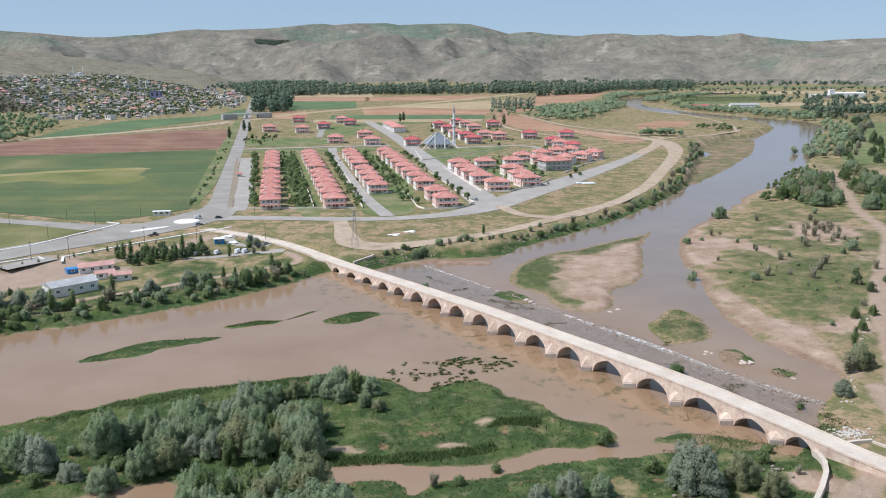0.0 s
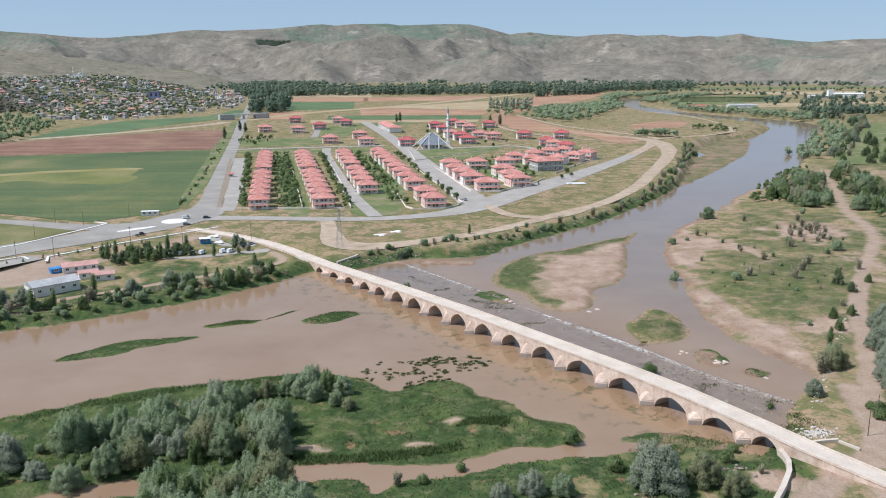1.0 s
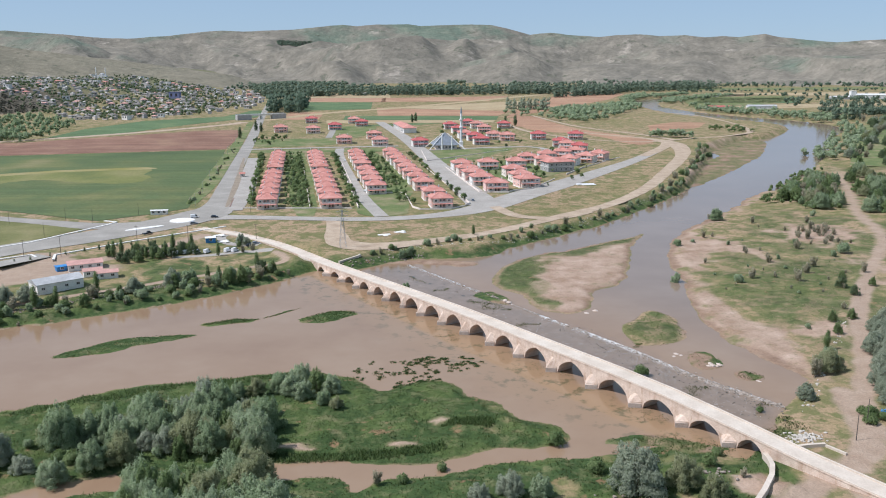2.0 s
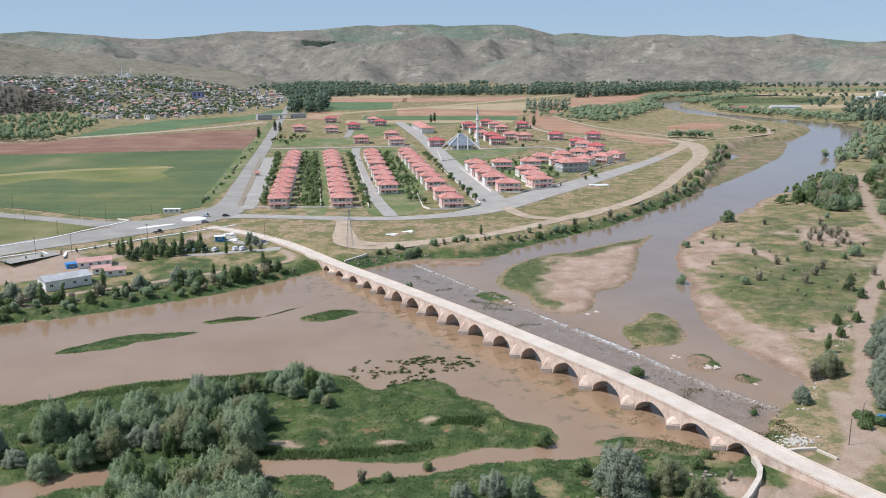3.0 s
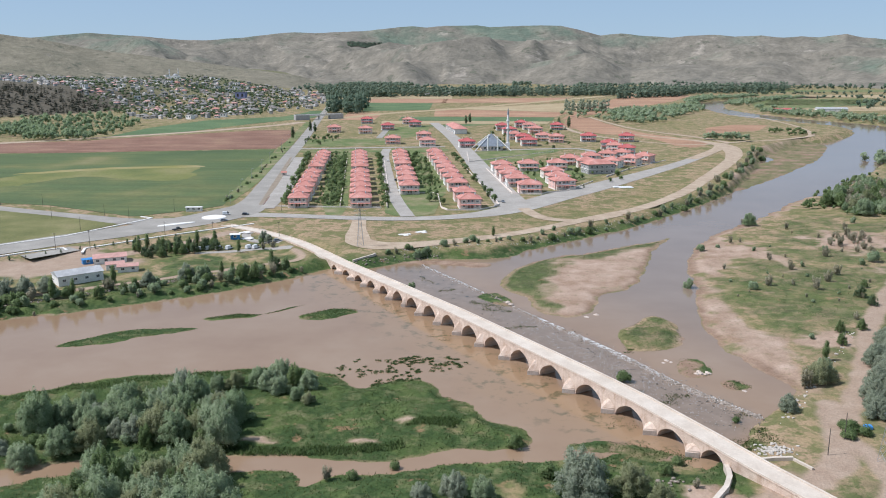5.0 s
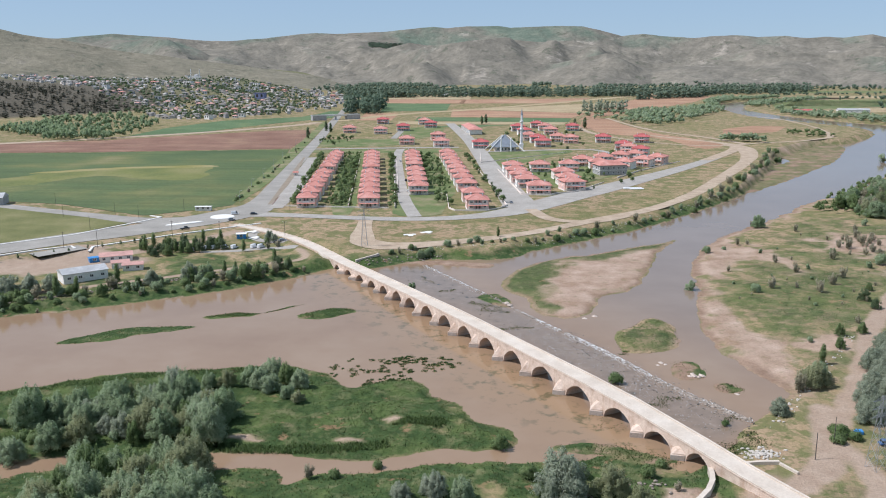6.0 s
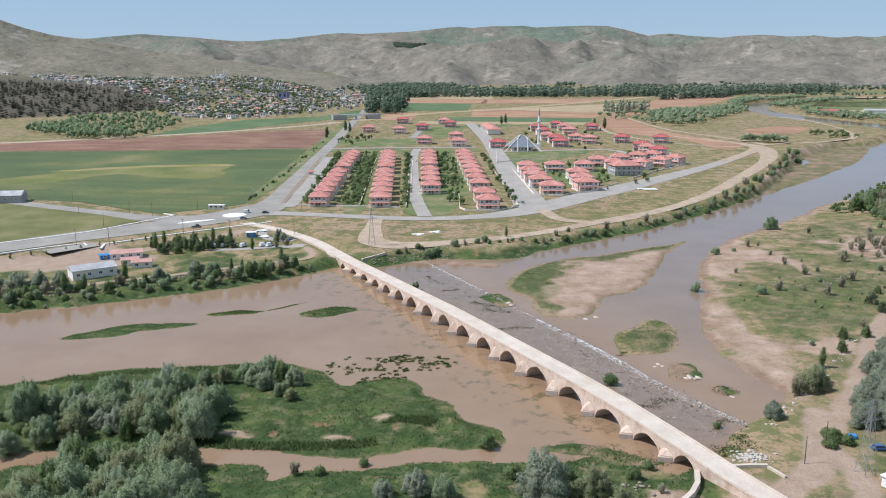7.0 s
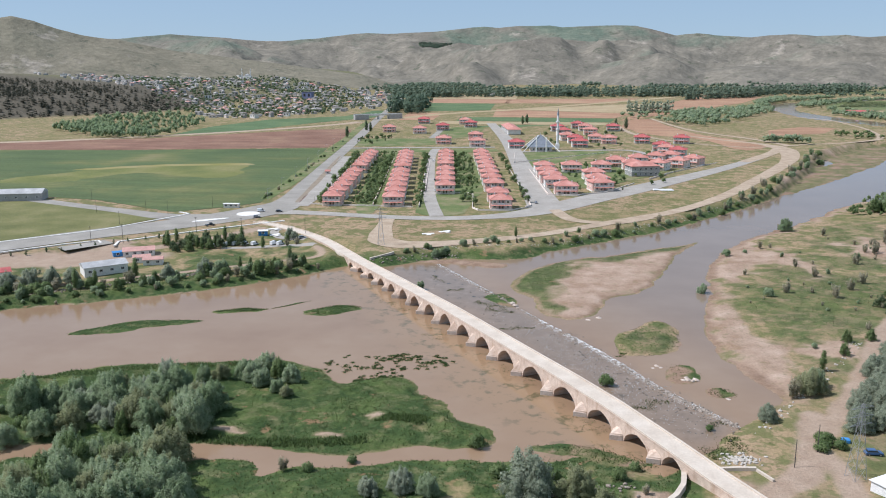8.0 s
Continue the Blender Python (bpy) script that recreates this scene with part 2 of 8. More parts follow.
M_render_grey = surface("render_grey", shade3((0.40, 0.39, 0.38), 0.15), 3.0, 0.3, 0.9, 0.1)
M_white = surface("white_paint", shade3((0.78, 0.77, 0.75), 0.08), 1.0, 0.2, 0.5, 0.05)
M_bark = surface("bark", shade3((0.16, 0.125, 0.095), 0.35), 0.6, 0.08, 0.95, 0.6)
M_wood_pole = surface("weathered_pole", shade3((0.10, 0.085, 0.075), 0.3), 0.8, 0.08, 0.9, 0.4)
M_steel = surface("galvanised_steel", shade3((0.42, 0.43, 0.44), 0.15), 1.5, 0.2, 0.5, 0.1, metal=0.6)
M_bluegrey = surface("blue_grey_render", shade3((0.20, 0.22, 0.36), 0.15), 3.0, 0.3, 0.8, 0.1)
M_blue = surface("blue_sheet", shade3((0.05, 0.22, 0.50), 0.2), 2.0, 0.3, 0.5, 0.1)
M_rubber = surface("rubber", shade3((0.025, 0.025, 0.025), 0.2), 0.5, 0.1, 0.8, 0.1)
M_foam = surface("white_water", shade3((0.80, 0.80, 0.79), 0.12), 0.8, 0.2, 0.7, 0.3)


def glass():
    m, nodes, links, bsdf = material("window_glass")
    bsdf.inputs["Base Color"].default_value = (0.035, 0.042, 0.05, 1)
    bsdf.inputs["Roughness"].default_value, bsdf.inputs["Specular IOR Level"].default_value = 0.06, 0.6
    return m


M_glass = glass()


def paint(name, c, rough=0.3):
    m = surface(name, shade3(c, 0.06), 1.0, 0.2, rough, 0.02, 0.1)
    return m


M_car = {k: paint("car_paint_" + k, c) for k, c in {"white": (0.75, 0.75, 0.75), "dark": (0.03, 0.035, 0.045), "grey": (0.25, 0.27, 0.30), "blue": (0.06, 0.12, 0.25), "red": (0.45, 0.04, 0.03)}.items()}


def foliage(name, stops, translucent=0.5):
    """Leaves: each clump of the crown has its own tone, and each tree its own."""
    m, nodes, links, bsdf = material(name)
    isl = nodes.new("ShaderNodeNewGeometry").outputs["Random Per Island"]
    own = nodes.new("ShaderNodeObjectInfo").outputs["Random"]
    col = ramp(nodes, links, math_node(nodes, links, "ADD", math_node(nodes, links, "MULTIPLY", isl, 0.65), math_node(nodes, links, "MULTIPLY", own, 0.35)), stops)
    links.new(col, bsdf.inputs["Base Color"])
    bsdf.inputs["Roughness"].default_value, bsdf.inputs["Specular IOR Level"].default_value = 0.6, 0.25
    tr = nodes.new("ShaderNodeBsdfTranslucent")
    links.new(col, tr.inputs["Color"])
    mix = nodes.new("ShaderNodeMixShader")
    mix.inputs[0].default_value = translucent
    links.new(bsdf.outputs[0], mix.inputs[1])
    links.new(tr.outputs[0], mix.inputs[2])
    links.new(mix.outputs[0], nodes["Material Output"].inputs["Surface"])
    return m


M_willow = foliage("willow_leaves", [(0.05, (0.185, 0.26, 0.125)), (0.35, (0.255, 0.335, 0.185)), (0.65, (0.32, 0.39, 0.24)), (0.95, (0.40, 0.455, 0.31))])
M_silver = foliage("silver_leaves", [(0.1, (0.24, 0.285, 0.20)), (0.5, (0.325, 0.365, 0.265)), (0.9, (0.42, 0.45, 0.345))])
M_green = foliage("green_leaves", [(0.1, (0.12, 0.18, 0.068)), (0.5, (0.172, 0.24, 0.095)), (0.9, (0.245, 0.305, 0.14))])
M_dark = foliage("dark_leaves", [(0.1, (0.09, 0.135, 0.065)), (0.5, (0.125, 0.175, 0.088)), (0.9, (0.18, 0.23, 0.12))])
# distant crowns: paler, bluer green with the valley haze mixed into the colour
M_hazed = foliage("hazed_leaves", [(0.1, (0.115, 0.175, 0.12)), (0.5, (0.165, 0.225, 0.155)), (0.9, (0.225, 0.275, 0.195))])
M_brush = foliage("dry_brush", [(0.1, (0.25, 0.235, 0.155)), (0.5, (0.36, 0.335, 0.235)), (0.9, (0.48, 0.44, 0.33))])
M_straw = foliage("dry_straw", [(0.1, (0.24, 0.20, 0.11)), (0.5, (0.30, 0.25, 0.145)), (0.9, (0.36, 0.31, 0.19))])
M_reed = foliage("reed_blades", [(0.1, (0.06, 0.098, 0.028)), (0.5, (0.088, 0.128, 0.038)), (0.9, (0.14, 0.165, 0.06))])
M_sedge = foliage("sedge_blades", [(0.1, (0.06, 0.105, 0.035)), (0.5, (0.085, 0.14, 0.045)), (0.9, (0.12, 0.175, 0.06))])
M_olive = foliage("olive_leaves", [(0.05, (0.205, 0.235, 0.11)), (0.5, (0.29, 0.315, 0.17)), (0.95, (0.37, 0.38, 0.235))])
M_pine = foliage("pine_needles", [(0.1, (0.07, 0.075, 0.05)), (0.5, (0.10, 0.10, 0.07)), (0.9, (0.14, 0.135, 0.10))])

# ---- plan of the valley ----
NORTH_BANK = [(-500, -60), (-330, 130), (-166, 284), (-144, 298), (-110, 322), (-91, 337), (-75, 354), (-63, 369), (-52, 383), (-38, 383), (-23, 397), (-8, 408),
              (21, 412), (35, 420), (42, 435), (71, 466), (109, 512), (148, 574), (167, 606), (194, 657), (221, 732), (246, 805), (272, 890), (298, 951), (355, 1040), (390, 1062), (430, 1120), (462, 1190),
              (464, 1244), (440, 1295), (408, 1361), (370, 1440), (354, 1604), (362, 1760), (375, 1850), (440, 1960), (560, 2080), (800, 2250)]
EAST_BANK = [(830, 2200), (590, 2030), (500, 1915), (440, 1850), (404, 1740), (396, 1620), (415, 1520), (440, 1440), (474, 1370), (520, 1310), (545, 1230), (525, 1150), (479, 1080), (420, 945), (330, 765), (266, 657), (240, 632),
             (215, 592), (192, 552), (160, 506), (144, 482), (122, 425), (117, 383), (116, 362), (110, 323), (110, 292), (114, 278), (120, 264), (124, 250),
             (119, 237), (107, 222), (102, 210), (97, 200)]
SOUTH_BANK = [(89, 194), (76, 199), (57, 196), (42, 192), (25, 189), (13, 182), (1, 181), (-7, 173), (-11, 180), (-20, 181), (-30, 179), (-50, 172), (-76, 168), (-140, 105), (-260, -60)]
RIVER = np.vstack([smooth(NORTH_BANK, 3, False), smooth(EAST_BANK, 3, False), smooth(SOUTH_BANK, 3, False)])
NORTH = np.vstack([smooth(NORTH_BANK, 3, False), [(2500, 5200), (-5200, 5200), (-5200, -60)]])
NEAR_ISLE = smooth([(-121, 213), (-109, 220), (-97, 229), (-83, 238), (-67, 242), (-50, 248), (-33, 251), (-18, 246), (-8, 237), (1, 242), (10, 246), (20, 233), (29, 226),
                    (34, 217), (43, 213), (46, 205), (40, 200), (24, 197), (16, 192), (6, 188), (-3, 189), (-19, 191), (-33, 187), (-55, 180), (-78, 176), (-140, 125), (-240, 0),
                    (-330, -60), (-300, 20), (-200, 140)], 3)
SAND_ISLE = smooth([(31, 373), (40, 401), (54, 419), (77, 436), (107, 461), (119, 475), (105, 432), (97, 394), (88, 363), (73, 349), (67, 323), (57, 316), (47, 323), (42, 344), (31, 358)], 3)
GREEN_ISLE = smooth([(77, 298), (84, 312), (93, 321), (99, 308), (98, 291), (91, 281), (80, 279), (77, 285)], 3)
BARS = [smooth(p, 3) for p in (
    [(-26, 400), (-6, 407), (22, 404), (19, 394), (2, 397)],                      # sand spit by the weir
    [(92, 268), (97, 274), (104, 266), (101, 257), (95, 258)],                    # rocky islet
    [(104, 251), (109, 255), (113, 250), (108, 246)],
    [(-122, 263), (-107, 281), (-92, 287), (-79, 287), (-92, 279), (-110, 265)],  # reed banks in the pool
    [(-46, 307), (-37, 318), (-25, 318), (-30, 308), (-39, 303)],
    [(-82, 299), (-72, 308), (-60, 308), (-48, 323), (-57, 313), (-66, 303)],
    [(22, 341), (30, 349), (38, 332), (34, 328)],
    [(188, 656), (236, 806), (288, 955), (358, 1052), (378, 1022), (352, 950), (323, 879), (284, 805), (260, 762), (217, 689)],
    [(55, 203), (66, 207), (80, 204), (86, 199), (70, 199)])]
SAND_SPOTS = [(124, 268, 9, 22), (150, 292, 14, 11), (118, 305, 6, 20), (128, 400, 7, 26), (140, 448, 9, 30), (222, 470, 14, 26), (206, 462, 17, 34), (152, 440, 12, 20), (126, 288, 10, 15), (119, 330, 5, 22), (-25, 195.5, 5, 1.1), (3, 198, 5, 1.6), (11, 212, 2.8, 1.4), (88, 178, 6, 5), (107, 190, 6, 5)]
GRASS_SPOTS = [(165, 355, 26, 26), (140, 372, 16, 14), (185, 385, 22, 18), (185, 320, 14, 20), (148, 338, 20, 24), (158, 368, 14, 14), (140, 308, 10, 9), (132, 350, 9, 12), (200, 500, 6, 26), (104, 208, 3.5, 6), (78, 203, 9, 2.2), (66, 199, 10, 2.2)]
# dirt roads and paths that wear into the grass: line and width
TRACKS = [([(335, 720), (300, 620), (268, 535), (244, 450), (205, 380), (172, 318), (152, 270), (139, 240), (127, 215), (120, 197), (112, 187), (100, 178), (85, 165), (60, 140)], 6.5),
          ([(127, 218), (130, 203), (130, 190), (126, 176), (118, 150)], 5.5), ([(131, 236), (126, 214), (121, 198), (113, 188)], 7.5), ([(104, 184), (110, 176), (112, 160)], 9.0),
          ([(-290, 322), (-205, 358), (-188, 371), (-178, 382)], 24.0), ([(-215, 352), (-195, 355), (-172, 366), (-160, 375)], 26.0), ([(-190, 392), (-176, 384), (-168, 376)], 20.0), ([(-190, 372), (-165, 388), (-140, 418), (-126, 446)], 7.0), ([(-176, 380), (-186, 398)], 9.0),
          ([(-230, 265), (-172, 311), (-140, 334), (-110, 358), (-85, 380), (-70, 392), (-78, 408)], 4.2)]


def line_distance(line, x, y):
    """Distance to an open line."""
    best = np.full(x.shape, 1e12)
    for (ax, ay), (bx, by) in zip(line, line[1:]):
        ex, ey = bx - ax, by - ay
        wx, wy = x - ax, y - ay
        t = np.clip((wx * ex + wy * ey) / (ex * ex + ey * ey + 1e-9), 0, 1)
        best = np.minimum(best, (wx - t * ex) ** 2 + (wy - t * ey) ** 2)
    return np.sqrt(best)


def plain(y):
    return 4.5 + 0.006 * np.maximum(0, np.asarray(y, float) - 500)


def water_z(y):
    """The river falls gently towards the bridge."""
    return (plain(y) - 1.8) * ss(850, 1450, y)


def left_of_road(x, y):
    return (x + 300) * -0.979 + (y - 1267) * -0.2015


def ground_z(x, y, want=False):
    """Height of the ground; with want, also the masks of lush grass, sand and bare soil."""
    x, y = np.atleast_1d(np.asarray(x, float)), np.atleast_1d(np.asarray(y, float))
    wx = x + (fbm(x, y, 9, 3, 3) - 0.5) * 5.0 * ss(2500, 600, y)
    wy = y + (fbm(x, y, 9, 7, 3) - 0.5) * 5.0 * ss(2500, 600, y)
    d = sdf(RIVER, wx, wy, 260.0)
    north = sdf(NORTH, x, y, 30.0) < 0
    rough = fbm(x, y, 12, 21, 4)
    p = plain(y) - 0.18 * rough
    off = (x - 90.9) * -0.794 + (y - 196.7) * -0.608
    along = (x - 90.9) * -0.608 + (y - 196.7) * 0.794
    park = ss(2, 14, off) * ss(430, 290, along) * ss(92, 70, d + 0.10 * (x + 60))
    p = p * (1 - park) + (2.3 + 0.4 * rough) * park
    near_deck = ss(9, 4, np.abs(off + 3.7)) * ss(330, 300, along) * ss(225, 240, along)
    p = np.where(near_deck > 0, np.minimum(p, p * (1 - near_deck) + 3.3 * near_deck), p)
    d = np.where(north, d * (1 + 1.5 * ss(560, 700, y)), d * (1 + 2.2 * ss(600, 800, y)))
    up = water_z(y)
    bank_n = np.minimum(p, up + 0.25 + np.maximum(0, d) * 0.30 * ss(0, 9, d) + 0.8 * ss(0, 5, d) + 0.5 * (rough - 0.5))
    bank_e = np.minimum(p, up + 0.15 + 0.75 * ss(0, 8, d) + 1.1 * ss(8, 45, d) + np.maximum(p - up - 1.8, 0) * ss(45, 170, d) + 1.1 * (rough - 0.5) * ss(0, 30, d))
    bank_s = 0.15 + 0.9 * ss(0, 10, d) + 0.7 * (rough - 0.5)
    low = ss(104, 84, x) * ss(240, 205, y)
    land = np.where(north, bank_n, bank_e * (1 - low) + bank_s * low)
    village = 50 * ss(1380, 2700, y) * ss(20, 480, left_of_road(x, y)) + 42 * ss(450, 1300, left_of_road(x, y)) * ss(1250, 2300, y)
    land = land + village + 30 * ss(0, 330, y - 1215 - 1.5 * (x + 919)) * ss(-730, -1000, x) * ss(2300, 1700, y)
    z = np.where(d > 0, land, up + np.maximum(-1.4, d * 0.22))
    isle = np.full(x.shape, -9.0)
    dn = -sdf(NEAR_ISLE, wx, wy, 60.0)
    ds = -sdf(SAND_ISLE, wx, wy, 60.0)
    dg = -sdf(GREEN_ISLE, wx, wy, 30.0)
    isle = np.maximum(isle, np.where(dn > 0, 0.1 + 0.85 * ss(0, 9, dn) + 0.7 * (rough - 0.5), np.maximum(-1.4, dn * 0.3)))
    isle = np.maximum(isle, np.where(ds > 0, 0.05 + 0.55 * ss(0, 5, ds) + 0.5 * ss(0, 20, ds) + 0.5 * (rough - 0.5) * ss(0, 8, ds), np.maximum(-1.4, ds * 0.3)))
    isle = np.maximum(isle, np.where(dg > 0, 0.1 + 0.7 * ss(0, 5, dg), np.maximum(-1.4, dg * 0.3)))
    bars = np.full(x.shape, -30.0)
    for b in BARS:
        bars = np.maximum(bars, -sdf(b, wx, wy, 30.0))
    isle = np.maximum(isle, np.where(bars > 0, 0.04 + 0.28 * ss(0, 3, bars), np.maximum(-1.4, bars * 0.3)))
    pond = ss(1.25, 0.85, np.hypot(((x - 262) * 0.86 + (y - 868) * -0.5) / 9, ((x - 262) * 0.5 + (y - 868) * 0.86) / 34) + 0.6 * (rough - 0.5))
    isle = isle - 0.9 * pond * (bars > 0) + up
    z = np.where(d <= 0.6, np.maximum(z, isle), z)
    grassy = np.maximum(ss(1, 4, dn), np.where((d > 0) & (low > 0.3), ss(1, 5, d), 0)) * ss(300, 262, y)
    z = z + grassy * (0.75 * ss(0.45, 0.7, fbm(x, y, 5.0, 23, 3)) + 0.28 * (fbm(x, y, 2.6, 27, 2) - 0.5))
    if not want:
        return z
    n1, n2 = fbm(x, y, 26, 31, 4), fbm(x, y, 7, 41, 3)
    n3 = fbm(x, y, 2.8, 43, 2)
    lush = np.zeros(x.shape)
    lush = np.maximum(lush, ss(-0.5, 1.5, dn) * ss(0.24, 0.36, n2 * 0.5 + n1 * 0.5 + 0.04))
    lush = np.maximum(lush, np.where(north & (d > 0), ss(16 - 6 * ss(-60, -10, x), 7 - 3 * ss(-60, -10, x), d + 10 * (n2 - 0.5)) * ss(1500, 900, y), 0))
    lush = np.maximum(lush, np.where(~north & (d > 0) & (low > 0.3), ss(0.30, 0.44, n2 + 0.06 + 0.2 * ss(40, 10, x)), 0))
    meadow = ss(10, 40, d) * ss(0.44, 0.60, n1 * 0.6 + n2 * 0.4) * (0.45 + 0.4 * n3)
    lush = np.maximum(lush, np.where(~north & (d > 0) & (low < 0.5), meadow * ss(1500, 700, y), 0))
    lush = np.maximum(lush, np.where(north & (d > 9), park * ss(0.40, 0.55, n2 * 0.5 + n1 * 0.5) * 0.9, 0))
    lush = np.maximum(lush, ss(1, 4, dg) * (0.35 + 0.5 * ss(0.4, 0.6, n2)))
    lush = np.maximum(lush, ss(1, 4, ds) * ss(0.42, 0.66, n1 * 0.5 + n2 * 0.3 + 0.12 * ss(400, 440, y) + 0.2 * ss(62, 40, x) + 0.1 * ss(440, 470, y) + 0.2 * ss(2, 14, (y - 395) * 0.6 - (x - 72) * 0.8)) * 0.8)
    lush = np.maximum(lush, np.where(bars > 0, ss(0.35, 0.5, n2 + 0.25 * (x < -20) + 0.1 * (y > 600) - 0.5 * ((y > 380) & (y < 420)) - 0.12 * (x > 88)) * np.where(y > 600, 0.5, 1.0), 0))
    sand = np.zeros(x.shape)
    sand = np.maximum(sand, np.where(~north & (d > 0) & (low < 0.5), ss(9, 2, d + 16 * (n2 - 0.5) + 8 * (n3 - 0.5)) * ss(900, 600, y) * ss(228, 262, y), 0))
    sand = np.maximum(sand, np.where(~north & (low < 0.5), ss(0.60, 0.70, fbm(x, y, 34, 51, 4)) * ss(900, 500, y) * ss(230, 300, y), 0) * (1 - lush * 0.7))
    sand = np.maximum(sand, ss(0, 2, ds) * (1 - lush))
    sand = np.maximum(sand, np.where(bars > 0, 1 - lush, 0))
    sand = np.maximum(sand, ss(0.66, 0.72, n2) * ss(4, 8, dn) * 0.7 * (1 - lush))
    for cx, cy, ra, rb in SAND_SPOTS:
        spot = ss(1.25, 0.7, np.hypot((x - cx) / ra, (y - cy) / rb) + 1.3 * (n2 - 0.5) + 0.8 * (n1 - 0.5) + 0.7 * (n3 - 0.5))
        sand = np.maximum(sand, spot * 0.95)
        lush = lush * (1 - spot)
    for cx, cy, ra, rb in GRASS_SPOTS:
        spot = ss(1.3, 0.55, np.hypot((x - cx) / ra, (y - cy) / rb) + 1.3 * (n2 - 0.5) + 0.8 * (n3 - 0.5))
        lush = np.maximum(lush, spot * np.clip(0.15 + 1.0 * n3, 0, 0.85))
        sand = sand * (1 - spot)
    lush = lush * (1 - 0.6 * ss(600, 700, y) * north)
    soil = ss(0.44, 0.62, fbm(x, y, 55, 61, 4))
    soil = np.maximum(soil, np.where(~north & (low < 0.5) & (d > 0), ss(0.40, 0.58, n1) * ss(900, 600, y), 0))
    soil = np.maximum(soil, np.where(north & (y > 840) & (y < 1480) & (x > 80), ss(0.40, 0.54, fbm(x, y, 60, 67, 4)), 0))
    track = np.zeros(x.shape)
    near = (y > 100) & (y < 760) & (x > -300) & (x < 400)
    for line, width in TRACKS:
        dd = line_distance(smooth(line, 5, False), x[near], y[near])
        track[near] = np.maximum(track[near], ss(width * 0.62, width * 0.38, dd + (fbm(x[near], y[near], 6, 33, 3) - 0.5) * width * 0.45))
    lush, sand = lush * (1 - track), sand * (1 - track)
    forest = ss(0, 60, y - 1215 - 1.5 * (x + 919)) * ss(-715, -790, x) * ss(1950, 1700, y + 0.25 * (x + 900))
    hill = ss(2, 22, village)
    wet = ss(0.62, 0.12, z - up + 0.5 * (n2 - 0.5) + 0.35 * (n3 - 0.5)) * ss(1150, 1040, y)
    return z, lush, sand * (1 - lush * 0.8), soil, hill, track, forest, wet


def spaced(a, b, fine_a, fine_b, step, grow, most):
    """Lines of a grid: even between fine_a and fine_b, wider and wider outside."""
    mid = list(np.arange(fine_a, fine_b, step))
    for end, sign in ((b, 1), (a, -1)):
        s, v = step, mid[-1] if sign > 0 else mid[0]
        while (end - v) * sign > 0:
            s = min(s * grow, most)
            v += s * sign
            mid.insert(len(mid) if sign > 0 else 0, v)
    return np.array(mid)


def grid_object(name, gx, gy, z, mats):
    nx, ny = gx.shape[1], gx.shape[0]
    me = bpy.data.meshes.new(name)
    me.vertices.add(nx * ny)
    me.vertices.foreach_set("co", np.stack([gx, gy, z], -1).astype(np.float32).ravel())
    i = np.arange(nx * ny).reshape(ny, nx)
    quads = np.stack([i[:-1, :-1], i[:-1, 1:], i[1:, 1:], i[1:, :-1]], -1).reshape(-1, 4)
    me.loops.add(quads.size)
    me.loops.foreach_set("vertex_index", quads.ravel().astype(np.int32))
    me.polygons.add(len(quads))
    me.polygons.foreach_set("loop_start", np.arange(0, quads.size, 4, dtype=np.int32))
    me.polygons.foreach_set("use_smooth", np.ones(len(quads), bool))
    me.update(calc_edges=True)
    for m in mats:
        me.materials.append(m)
    return new(name, me)


